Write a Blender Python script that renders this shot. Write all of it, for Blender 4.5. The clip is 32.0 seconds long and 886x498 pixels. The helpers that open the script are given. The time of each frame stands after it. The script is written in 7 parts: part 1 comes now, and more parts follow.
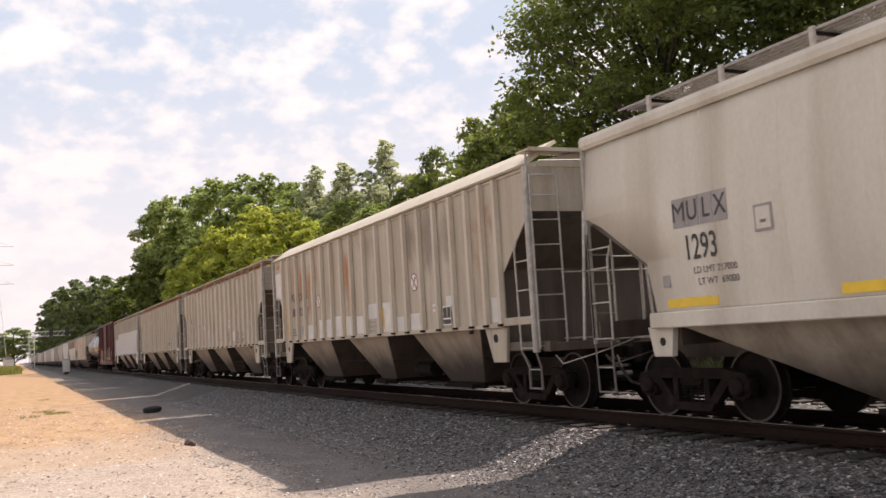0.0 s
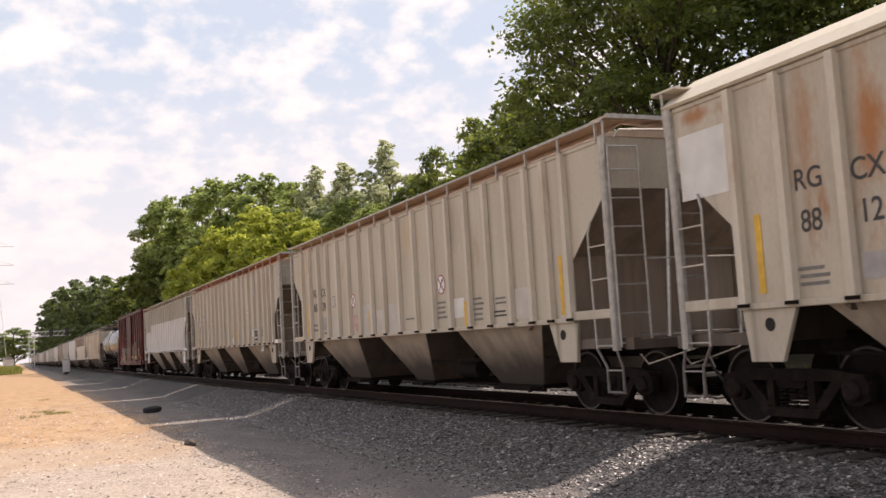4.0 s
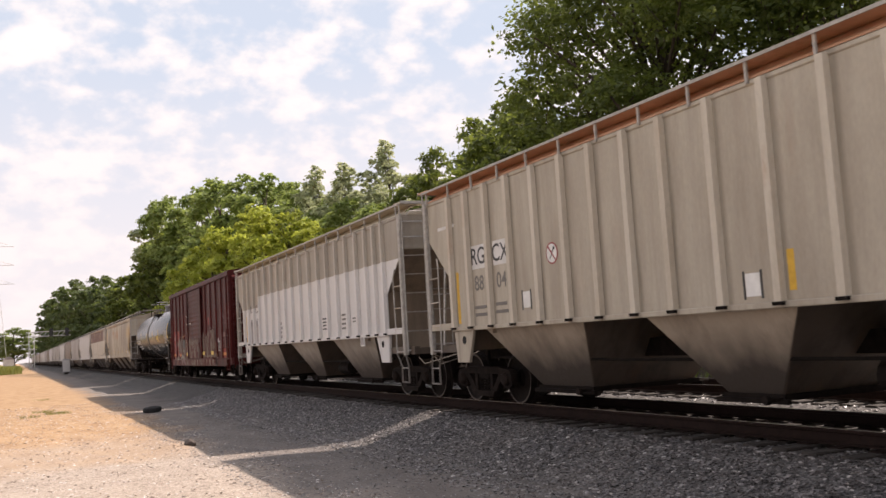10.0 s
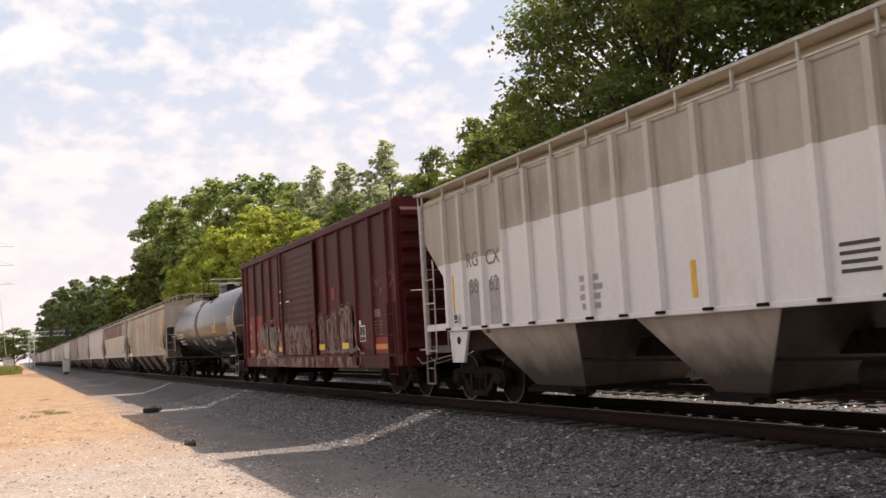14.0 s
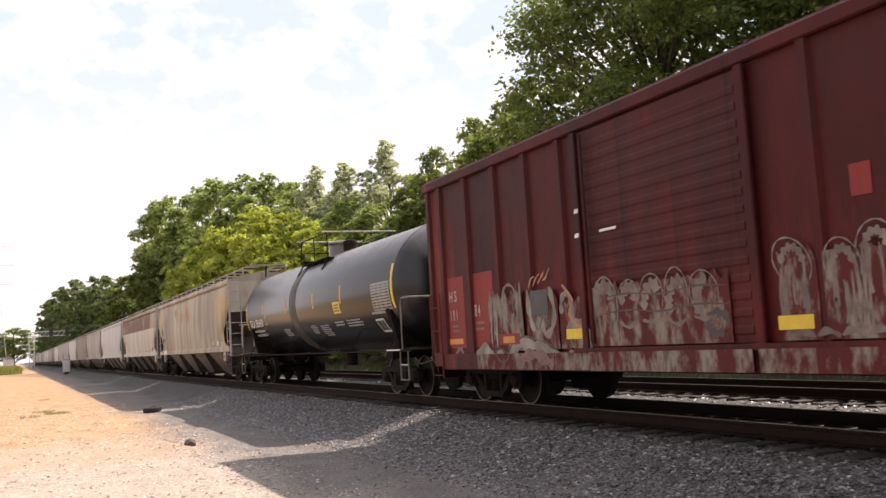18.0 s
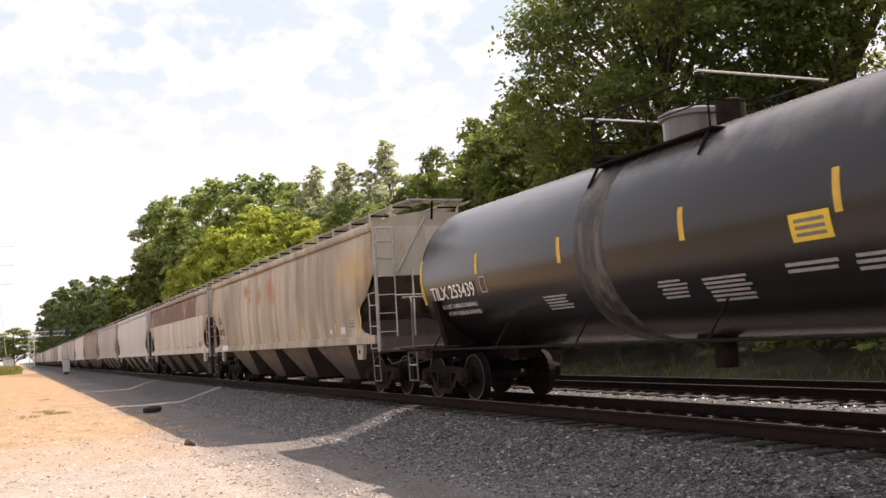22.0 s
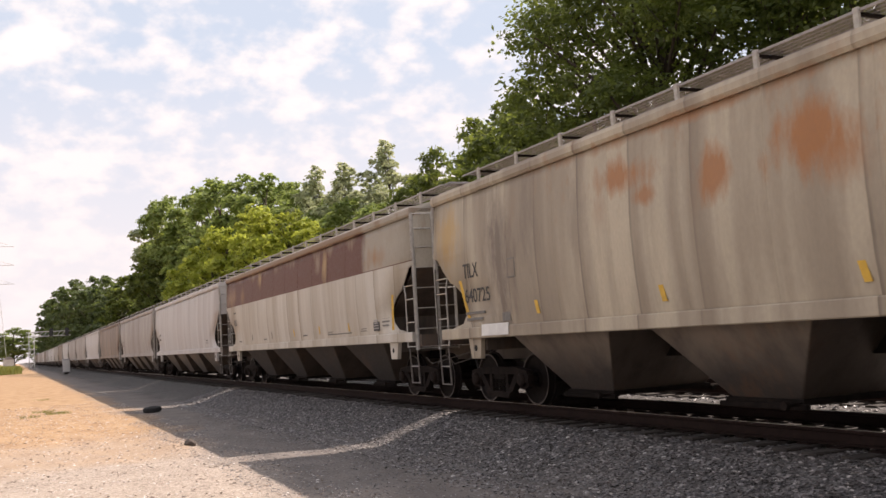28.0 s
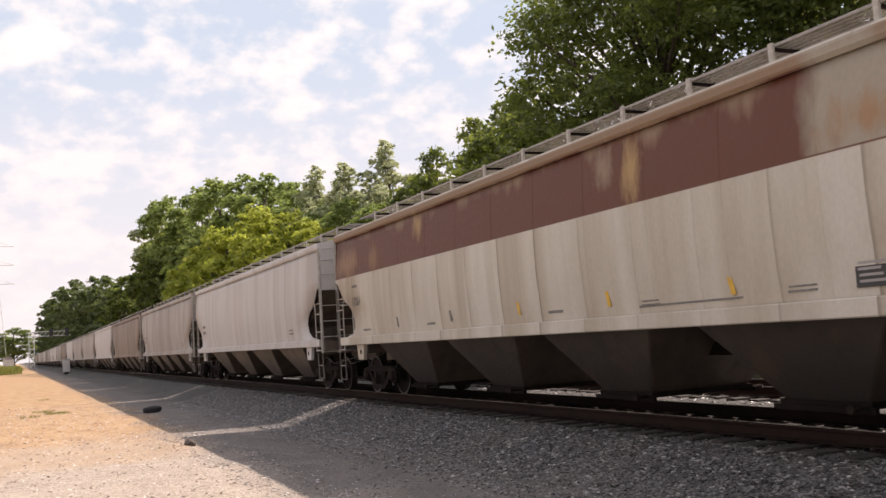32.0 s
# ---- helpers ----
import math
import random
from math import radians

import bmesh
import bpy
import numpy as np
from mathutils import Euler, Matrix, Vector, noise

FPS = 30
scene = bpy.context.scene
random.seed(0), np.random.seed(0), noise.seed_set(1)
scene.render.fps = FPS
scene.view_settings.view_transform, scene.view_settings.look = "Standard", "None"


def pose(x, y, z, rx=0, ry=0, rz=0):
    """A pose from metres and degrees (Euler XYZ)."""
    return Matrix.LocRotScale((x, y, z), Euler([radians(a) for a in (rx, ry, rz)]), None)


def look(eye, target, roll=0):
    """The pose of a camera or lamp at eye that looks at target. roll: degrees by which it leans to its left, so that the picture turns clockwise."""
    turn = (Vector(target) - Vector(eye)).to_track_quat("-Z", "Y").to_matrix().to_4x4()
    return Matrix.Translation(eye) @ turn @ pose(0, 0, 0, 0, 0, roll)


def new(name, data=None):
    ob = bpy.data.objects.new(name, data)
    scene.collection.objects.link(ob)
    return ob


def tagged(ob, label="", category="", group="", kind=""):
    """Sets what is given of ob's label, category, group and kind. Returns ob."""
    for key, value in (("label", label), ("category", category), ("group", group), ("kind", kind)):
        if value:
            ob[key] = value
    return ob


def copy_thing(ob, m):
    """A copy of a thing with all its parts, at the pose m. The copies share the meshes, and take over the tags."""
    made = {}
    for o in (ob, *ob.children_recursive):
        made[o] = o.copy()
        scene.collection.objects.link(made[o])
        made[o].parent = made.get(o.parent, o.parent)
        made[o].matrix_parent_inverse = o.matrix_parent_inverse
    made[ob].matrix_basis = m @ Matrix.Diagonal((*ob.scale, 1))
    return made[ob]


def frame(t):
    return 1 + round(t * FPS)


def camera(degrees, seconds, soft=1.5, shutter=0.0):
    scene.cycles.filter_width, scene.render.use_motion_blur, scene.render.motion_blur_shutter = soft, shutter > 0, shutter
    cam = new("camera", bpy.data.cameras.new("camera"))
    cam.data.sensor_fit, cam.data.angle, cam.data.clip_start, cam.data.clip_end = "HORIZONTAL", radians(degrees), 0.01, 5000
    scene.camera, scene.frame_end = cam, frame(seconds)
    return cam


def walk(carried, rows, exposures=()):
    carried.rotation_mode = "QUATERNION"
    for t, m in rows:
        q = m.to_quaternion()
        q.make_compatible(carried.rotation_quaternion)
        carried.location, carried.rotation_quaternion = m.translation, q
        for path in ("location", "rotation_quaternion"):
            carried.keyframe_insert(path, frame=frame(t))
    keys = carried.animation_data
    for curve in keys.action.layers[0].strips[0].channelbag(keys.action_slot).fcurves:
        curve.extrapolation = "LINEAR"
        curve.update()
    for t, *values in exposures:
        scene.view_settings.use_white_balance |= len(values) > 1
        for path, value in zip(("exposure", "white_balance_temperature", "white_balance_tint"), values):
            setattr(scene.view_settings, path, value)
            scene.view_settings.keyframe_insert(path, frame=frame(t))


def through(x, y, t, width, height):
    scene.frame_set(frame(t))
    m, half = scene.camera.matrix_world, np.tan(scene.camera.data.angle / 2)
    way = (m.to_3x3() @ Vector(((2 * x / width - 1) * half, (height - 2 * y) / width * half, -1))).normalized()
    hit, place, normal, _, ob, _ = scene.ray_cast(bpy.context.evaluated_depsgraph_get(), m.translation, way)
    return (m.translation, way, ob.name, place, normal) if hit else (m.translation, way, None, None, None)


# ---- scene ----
SECONDS = 32.0
RAIL_EYE = 1.27            # eye height over the rail head
CAR_Y = 9.07               # centre line of the near track
TRACK_2 = 13.5             # centre line of the far track
GROUND = -0.70

cam = camera(50.03, SECONDS, soft=1.5, shutter=0.15)
eye = Vector((0, 0, RAIL_EYE))
yaw, tilt = radians(24.415), radians(5.322)
ahead = Vector((-math.cos(yaw) * math.cos(tilt), math.sin(yaw) * math.cos(tilt), math.sin(tilt)))
still = look(eye, eye + 10 * ahead, -3.437)
walk(cam, [(0.0, still), (SECONDS, still)],
     [(0, 0.5, 6900, 20), (14.0, 0.5, 6900, 20), (16.4, 0.80, 6900, 20), (18.5, 0.80, 6900, 20), (20.0, 0.74, 6900, 20), (23.6, 0.74, 6900, 20), (25.2, 0.52, 6900, 20), (32, 0.5, 6900, 20)])


def travel(t):
    """How far the train has come along +x since 16 s; it slows down gently."""
    u = (t - 16) / 16
    slack = -0.09 * math.exp(-((t - 19.0) / 0.22) ** 2)      # a short hesitation
    return 4.2474 * (t - 16) - 4.9442 * u ** 2 - 0.0374 * u ** 3 - 1.4728 * u ** 4 + slack


# ---- world and sun ----
SUN_EL, SUN_AZ = radians(49.5), radians(-3)    # behind the train, square to the track
world = bpy.data.worlds.new("world")
scene.world = world
world.use_nodes = True


def build_sky():
    nt = world.node_tree
    N, L = nt.nodes, nt.links
    N.clear()
    out, bg = N.new("ShaderNodeOutputWorld"), N.new("ShaderNodeBackground")
    sky = N.new("ShaderNodeTexSky")
    sky.sky_type, sky.sun_disc = "NISHITA", False
    sky.sun_elevation, sky.sun_rotation = SUN_EL, SUN_AZ
    sky.air_density, sky.dust_density, sky.altitude = 1.0, 2.0, 200
    co = N.new("ShaderNodeTexCoord")
    # clouds lie on a flat layer: direction divided by its height
    sep, addz, div = N.new("ShaderNodeSeparateXYZ"), N.new("ShaderNodeMath"), N.new("ShaderNodeVectorMath")
    addz.operation, addz.inputs[1].default_value = "ADD", 0.55
    div.operation = "DIVIDE"
    L.new(co.outputs["Generated"], sep.inputs[0])
    L.new(sep.outputs["Z"], addz.inputs[0])
    com = N.new("ShaderNodeCombineXYZ")
    for k in "XYZ":
        L.new(addz.outputs[0], com.inputs[k])
    L.new(co.outputs["Generated"], div.inputs[0])
    L.new(com.outputs[0], div.inputs[1])
    big, small = N.new("ShaderNodeTexNoise"), N.new("ShaderNodeTexNoise")
    big.inputs["Scale"].default_value, big.inputs["Detail"].default_value = 11.0, 5
    small.inputs["Scale"].default_value, small.inputs["Detail"].default_value = 30.0, 4
    L.new(div.outputs[0], big.inputs["Vector"])
    L.new(div.outputs[0], small.inputs["Vector"])
    mixn = N.new("ShaderNodeMath")
    mixn.operation = "MULTIPLY_ADD"
    mixn.inputs[1].default_value = 0.55
    L.new(small.outputs["Fac"], mixn.inputs[0])
    L.new(big.outputs["Fac"], mixn.inputs[2])
    ramp = N.new("ShaderNodeValToRGB")
    ramp.color_ramp.interpolation = "EASE"
    ramp.color_ramp.elements[0].position, ramp.color_ramp.elements[1].position = 0.65, 0.95
    ramp.color_ramp.elements[0].color, ramp.color_ramp.elements[1].color = (0, 0, 0, 1), (1, 1, 1, 1)
    L.new(mixn.outputs[0], ramp.inputs[0])

    def mixed(fac, a, b):
        m = N.new("ShaderNodeMix")
        m.data_type = "RGBA"
        for key, v in (("Factor", fac), ("A", a), ("B", b)):
            if isinstance(v, (float, tuple)):
                m.inputs[key].default_value = v
            else:
                L.new(v, m.inputs[key])
        return m.outputs["Result"]
    # haze thickens towards the horizon
    haze = N.new("ShaderNodeMapRange")
    haze.inputs["From Min"].default_value, haze.inputs["From Max"].default_value = 0.30, 0.02
    haze.inputs["To Min"].default_value, haze.inputs["To Max"].default_value = 0.0, 0.9
    L.new(sep.outputs["Z"], haze.inputs["Value"])
    col = mixed(0.8, sky.outputs[0], HAZE_BLUE)
    col = mixed(ramp.outputs[0], col, CLOUD)
    col = mixed(haze.outputs[0], col, HAZE)
    L.new(col, bg.inputs["Color"])
    bg.inputs["Strength"].default_value = SKY
    L.new(bg.outputs[0], out.inputs["Surface"])


SKY, CLOUD, HAZE, HAZE_BLUE = 0.0637, (11.6, 11.5, 11.4, 1), (10.9, 10.5, 10.5, 1), (8.4, 10.0, 11.6, 1)
build_sky()
sun_data = bpy.data.lights.new("sun", "SUN")
sun_data.energy, sun_data.angle, sun_data.color = 5.0, radians(0.6), (1.0, 0.93, 0.82)
sun = new("sun", sun_data)
sun.matrix_world = look((0, 40, 60), (0, 40 - math.cos(SUN_EL) * math.cos(SUN_AZ) * 50, 60 - math.sin(SUN_EL) * 50))
sun.location.x = 0

# ---- materials ----
class Shade:
    """A node material under construction: short names for the nodes in use."""

    def __init__(self, name, rough=0.7, metal=0.0, spec=0.5):
        self.m = bpy.data.materials.new(name)
        self.m.use_nodes = True
        self.N, self.L = self.m.node_tree.nodes, self.m.node_tree.links
        self.b = self.N["Principled BSDF"]
        self.b.inputs["Roughness"].default_value = rough
        self.b.inputs["Metallic"].default_value = metal
        self.b.inputs["Specular IOR Level"].default_value = spec
        self.co = self.N.new("ShaderNodeTexCoord")
        self.info = self.N.new("ShaderNodeObjectInfo")

    def place(self, scale=(1, 1, 1), shift=0.0, world=False):
        mp = self.N.new("ShaderNodeMapping")
        mp.inputs["Scale"].default_value = scale
        mp.inputs["Location"].default_value = (shift, shift * 0.7, shift * 1.3)
        if world:
            g = self.N.new("ShaderNodeNewGeometry")
            self.L.new(g.outputs["Position"], mp.inputs["Vector"])
        else:
            self.L.new(self.co.outputs["Object"], mp.inputs["Vector"])
        return mp.outputs[0]

    def noise(self, scale=1.0, detail=4, stretch=(1, 1, 1), shift=0.0, rough=0.55, world=False):
        n = self.N.new("ShaderNodeTexNoise")
        n.inputs["Scale"].default_value, n.inputs["Detail"].default_value = scale, detail
        n.inputs["Roughness"].default_value = rough
        self.L.new(self.place(stretch, shift, world), n.inputs["Vector"])
        return n.outputs["Fac"]

    def cells(self, scale=1.0, stretch=(1, 1, 1), world=False, what="Color"):
        n = self.N.new("ShaderNodeTexVoronoi")
        n.inputs["Scale"].default_value = scale
        self.L.new(self.place(stretch, 0, world), n.inputs["Vector"])
        return n.outputs[what]

    def axis(self, k, world=False):
        s = self.N.new("ShaderNodeSeparateXYZ")
        self.L.new(self.place(world=world), s.inputs[0])
        return s.outputs[k]

    def ramp(self, fac, *stops):
        r = self.N.new("ShaderNodeValToRGB")
        e = r.color_ramp.elements
        while len(e) < len(stops):
            e.new(0.5)
        for el, (p, c) in zip(e, stops):
            el.position = p
            el.color = (c, c, c, 1) if isinstance(c, (int, float)) else (*c, 1)
        self.L.new(fac, r.inputs[0])
        return r.outputs[0]

    def math(self, op, a, b=0.0, c=0.0):
        n = self.N.new("ShaderNodeMath")
        n.operation = op
        for k, v in enumerate((a, b, c)):
            if isinstance(v, (int, float)):
                n.inputs[k].default_value = v
            else:
                self.L.new(v, n.inputs[k])
        return n.outputs[0]

    def mix(self, fac, a, b, mode="MIX"):
        n = self.N.new("ShaderNodeMix")
        n.data_type, n.blend_type = "RGBA", mode
        for key, v in (("Factor", fac), ("A", a), ("B", b)):
            if isinstance(v, (int, float)):
                n.inputs[key].default_value = v if key == "Factor" else (v, v, v, 1)
            elif isinstance(v, tuple):
                n.inputs[key].default_value = (*v[:3], 1)
            else:
                self.L.new(v, n.inputs[key])
        return n.outputs["Result"]

    def band(self, k, lo, hi, soft=0.01, world=False, ragged=0.0):
        """1 between lo and hi along an axis, with soft ends."""
        v = self.axis(k, world)
        if ragged:
            v = self.math("ADD", v, self.math("MULTIPLY", self.math("SUBTRACT", self.noise(2.2, 5, (1, 1, 0.5), 9, world=world), 0.5), ragged))
        n = self.N.new("ShaderNodeMapRange")
        m = self.N.new("ShaderNodeMapRange")
        for node, a, b in ((n, lo - soft, lo + soft), (m, hi + soft, hi - soft)):
            node.inputs["From Min"].default_value, node.inputs["From Max"].default_value = a, b
            self.L.new(v, node.inputs["Value"])
        return self.math("MULTIPLY", n.outputs[0], m.outputs[0])

    def done(self, colour, bump=None, strength=0.3, distance=0.01, rough=None):
        self.L.new(colour, self.b.inputs["Base Color"])
        if bump is not None:
            n = self.N.new("ShaderNodeBump")
            n.inputs["Strength"].default_value, n.inputs["Distance"].default_value = strength, distance
            self.L.new(bump, n.inputs["Height"])
            self.L.new(n.outputs[0], self.b.inputs["Normal"])
        if rough is not None:
            self.L.new(rough, self.b.inputs["Roughness"])
        return self.m


RUST, SOOT = (0.16, 0.060, 0.026), (0.035, 0.029, 0.026)


def paint(name, base, stain=(0.30, 0.25, 0.19), streak=0.5, rust=0.3, rust_from=0.0, rough=0.6, seed=0.0, bands=(), spots=(), gloss=0.5, dents=0.10, seams=None, ribs=(), rib_dirt_shade=0.9):
    """Weathered car paint: dirt streaks that run down, blotches of rust, painted bands (lo, hi, colour, mottled)
    and single stains (x, z, half width, half height, colour, strength)."""
    s = Shade(name, rough, spec=gloss)
    col = s.mix(s.noise(0.7, 4, (1, 1, 0.6), seed), tuple(0.88 * c for c in base), tuple(min(0.9, 1.12 * c) for c in base))
    run = s.ramp(s.noise(2.6, 6, (1, 1, 0.13), seed + 5, 0.65), (0.44, 0.0), (0.72, 1.0))
    col = s.mix(s.math("MULTIPLY", run, streak), col, stain)
    blotch = s.ramp(s.noise(0.55, 3, (1, 1, 0.8), seed + 11), (0.40, 0.0), (0.68, 1.0))
    col = s.mix(s.math("MULTIPLY", blotch, 0.5 * streak), col, stain)
    if seams:
        # dirt that runs down beside the welded joints, in uneven lengths
        first, step = seams
        off = s.math("FLOORED_MODULO", s.math("SUBTRACT", s.math("ADD", s.axis("X"), s.math("MULTIPLY", s.noise(1.2, 2, (1, 1, 1), seed + 51), 0.05)), first), step)
        length = s.ramp(s.noise(0.9, 4, (1, 1, 0.30), seed + 61, 0.6), (0.40, 0.0), (0.62, 1.0))
        wide = s.ramp(off, (0.0, 0.75), (0.42, 0.0))
        thin = s.ramp(off, (0.022, 1.0), (0.055, 0.0))
        dirt = tuple(0.45 * c for c in stain)
        col = s.mix(s.math("MULTIPLY", wide, length), col, tuple(0.85 * c for c in stain))
        col = s.mix(s.math("MULTIPLY", thin, s.math("ADD", 0.12, s.math("MULTIPLY", length, 0.4))), col, dirt)
        sweep = s.ramp(s.noise(1.1, 3, (1, 1, 0.06), seed + 71, 0.5), (0.46, 0.0), (0.62, 0.65))
        col = s.mix(sweep, col, tuple(0.9 * c for c in stain))
    late = []
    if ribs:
        # grime and painted rib shade along one side of the ribs, in uneven lengths
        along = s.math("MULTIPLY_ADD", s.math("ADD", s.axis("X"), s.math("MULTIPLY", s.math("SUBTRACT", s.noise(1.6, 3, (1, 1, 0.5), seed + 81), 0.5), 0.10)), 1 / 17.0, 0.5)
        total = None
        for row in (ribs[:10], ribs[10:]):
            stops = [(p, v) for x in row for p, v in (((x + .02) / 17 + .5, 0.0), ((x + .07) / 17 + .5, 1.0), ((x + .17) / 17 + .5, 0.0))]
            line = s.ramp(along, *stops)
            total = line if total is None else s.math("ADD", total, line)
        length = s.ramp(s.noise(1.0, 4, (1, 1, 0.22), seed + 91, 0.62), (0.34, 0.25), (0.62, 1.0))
        late.append((s.math("MULTIPLY", s.math("MULTIPLY", total, length), rib_dirt_shade), tuple(0.42 * c for c in stain)))
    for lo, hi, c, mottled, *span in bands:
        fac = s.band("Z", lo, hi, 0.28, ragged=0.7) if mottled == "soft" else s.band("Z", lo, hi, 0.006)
        if span:
            fac = s.math("MULTIPLY", fac, s.band("X", span[0], span[1], 0.25 if mottled else 0.01, ragged=1.2 if mottled else 0.0))
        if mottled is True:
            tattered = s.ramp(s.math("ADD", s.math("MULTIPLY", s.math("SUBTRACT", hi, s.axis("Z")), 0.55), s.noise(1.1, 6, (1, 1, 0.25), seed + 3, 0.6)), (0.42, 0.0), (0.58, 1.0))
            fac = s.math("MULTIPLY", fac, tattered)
        col = s.mix(fac, col, c)
    if rust:
        specks = s.math("MULTIPLY", s.ramp(s.noise(1.5, 6, (1, 1, 0.35), seed + 21, 0.7), (0.54, 0.0), (0.66, 1.0)),
                        s.ramp(s.noise(0.45, 2, (1, 1, 1), seed + 31), (0.42, 0.0), (0.58, 1.0)))
        high = s.band("Z", rust_from, 9, 0.5)
        col = s.mix(s.math("MULTIPLY", s.math("MULTIPLY", specks, rust), high), col, (0.30, 0.125, 0.045))
    if spots:
        x, z = s.axis("X"), s.axis("Z")
        wob = s.math("MULTIPLY", s.math("SUBTRACT", s.noise(2.6, 7, (1, 1, 0.30), seed + 41, 0.72), 0.5), 3.2)
        for px, pz, rx, rz, c, k in spots:
            dx, dz = s.math("DIVIDE", s.math("SUBTRACT", x, px), rx), s.math("DIVIDE", s.math("SUBTRACT", z, pz), rz)
            d = s.math("ADD", s.math("SQRT", s.math("ADD", s.math("MULTIPLY", dx, dx), s.math("MULTIPLY", dz, dz))), wob)
            col = s.mix(s.ramp(d, (0.15, k), (1.2, 0.0)), col, c)
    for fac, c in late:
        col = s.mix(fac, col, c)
    fine = s.noise(26, 4, (1, 1, 0.5), seed)
    col = s.mix(0.08, col, s.ramp(fine, (0.3, 0.1), (0.7, 0.9)), "OVERLAY")
    return s.done(col, s.noise(7 if dents > 0.05 else 1.5, 4, (1, 1, 0.6), seed), dents, 0.02, s.ramp(fine, (0.2, max(0.08, rough - 1.2 * dents)), (0.8, rough + 1.2 * dents)))


def dull(name, base, vary=0.25, scale=6.0, rough=0.75, metal=0.0, bump=0.2, other=None, spec=0.5):
    s = Shade(name, rough, metal, spec)
    dark = tuple(c * (1 - vary) for c in base)
    light = other or tuple(min(0.95, c * (1 + vary)) for c in base)
    n = s.noise(scale, 6, (1, 1, 1))
    col = s.mix(s.ramp(n, (0.3, 0.0), (0.7, 1.0)), dark, light)
    col = s.mix(s.ramp(s.noise(scale * 0.17, 3), (0.4, 0.0), (0.65, 0.5)), col, tuple(c * 0.7 for c in base))
    return s.done(col, n, bump, 0.01)


RIBS = [-7.13, -6.40, -5.60, -4.80, -3.92, -3.06, -2.25, -1.42, -0.62, 0.30, 1.21, 2.08, 2.89, 3.72, 4.51, 5.28, 5.98, 6.56, 7.12]
GREY = (0.46, 0.400, 0.320)
OX, TAN, SMUT = (0.33, 0.135, 0.045), (0.46, 0.30, 0.12), (0.17, 0.130, 0.100)
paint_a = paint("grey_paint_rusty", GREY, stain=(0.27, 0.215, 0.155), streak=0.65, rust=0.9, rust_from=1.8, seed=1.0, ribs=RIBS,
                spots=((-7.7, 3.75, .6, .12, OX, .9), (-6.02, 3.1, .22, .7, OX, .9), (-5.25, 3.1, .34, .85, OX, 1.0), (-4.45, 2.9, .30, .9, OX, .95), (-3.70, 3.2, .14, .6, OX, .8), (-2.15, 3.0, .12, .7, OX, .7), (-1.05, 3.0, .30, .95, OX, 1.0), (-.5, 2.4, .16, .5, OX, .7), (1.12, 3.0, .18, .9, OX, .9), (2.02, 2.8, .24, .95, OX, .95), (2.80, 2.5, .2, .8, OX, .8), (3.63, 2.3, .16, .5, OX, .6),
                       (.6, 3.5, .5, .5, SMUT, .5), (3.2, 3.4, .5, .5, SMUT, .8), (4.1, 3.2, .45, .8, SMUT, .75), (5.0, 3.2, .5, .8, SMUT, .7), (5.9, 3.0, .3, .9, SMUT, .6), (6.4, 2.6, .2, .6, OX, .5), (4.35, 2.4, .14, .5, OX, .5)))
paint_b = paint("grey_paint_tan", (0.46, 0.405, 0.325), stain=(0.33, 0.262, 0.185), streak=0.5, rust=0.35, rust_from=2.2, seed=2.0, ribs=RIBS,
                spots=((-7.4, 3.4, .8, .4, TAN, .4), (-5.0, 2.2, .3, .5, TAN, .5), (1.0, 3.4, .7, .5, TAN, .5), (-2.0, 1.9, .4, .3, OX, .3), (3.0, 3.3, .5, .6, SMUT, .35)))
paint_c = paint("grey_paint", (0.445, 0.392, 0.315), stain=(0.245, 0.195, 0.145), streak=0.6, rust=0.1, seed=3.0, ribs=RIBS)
paint_d = paint("grey_paint_white_below", (0.355, 0.312, 0.258), stain=(0.20, 0.165, 0.13), streak=0.6, rust=0.1, seed=4.0, ribs=RIBS, rib_dirt_shade=0.4,
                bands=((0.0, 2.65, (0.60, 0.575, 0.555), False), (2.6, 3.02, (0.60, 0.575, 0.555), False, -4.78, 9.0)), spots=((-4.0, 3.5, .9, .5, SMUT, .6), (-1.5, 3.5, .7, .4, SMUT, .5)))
paint_m = paint("cream_paint", (0.57, 0.53, 0.46), stain=(0.42, 0.36, 0.285), streak=0.35, rust=0.0, seed=5.0, seams=(-8.3, 2.77))
paint_g = paint("stained_cream_paint", (0.45, 0.380, 0.285), stain=(0.24, 0.185, 0.135), streak=0.6, rust=0.5, rust_from=2.9, seed=6.0, seams=(-9.65, 1.28),
                spots=((-3.4, 3.3, .8, .26, OX, .9), (-2.95, 2.95, .28, .14, OX, .8), (-1.55, 3.0, .38, .36, OX, .9), (0.0, 3.15, .8, .42, OX, .95), (.3, 2.8, .5, .3, OX, .5),
                       (-9.0, 3.15, .7, .7, TAN, .95), (8.0, 3.1, 1.3, .7, TAN, .95), (9.3, 3.0, .2, 1.0, OX, .7), (-7.05, 2.6, .6, 1.6, SMUT, 1.0), (-6.1, 2.9, .45, 1.2, SMUT, .7), (-4.6, 2.8, .3, 1.2, SMUT, .5), (2.2, 2.8, .35, 1.3, SMUT, .55), (3.6, 3.0, .9, 1.2, SMUT, .7), (5.4, 2.8, .6, 1.2, SMUT, .6), (6.6, 2.5, .3, 1.0, SMUT, .5), (-2.0, 3.78, 4.0, .10, OX, .6)))
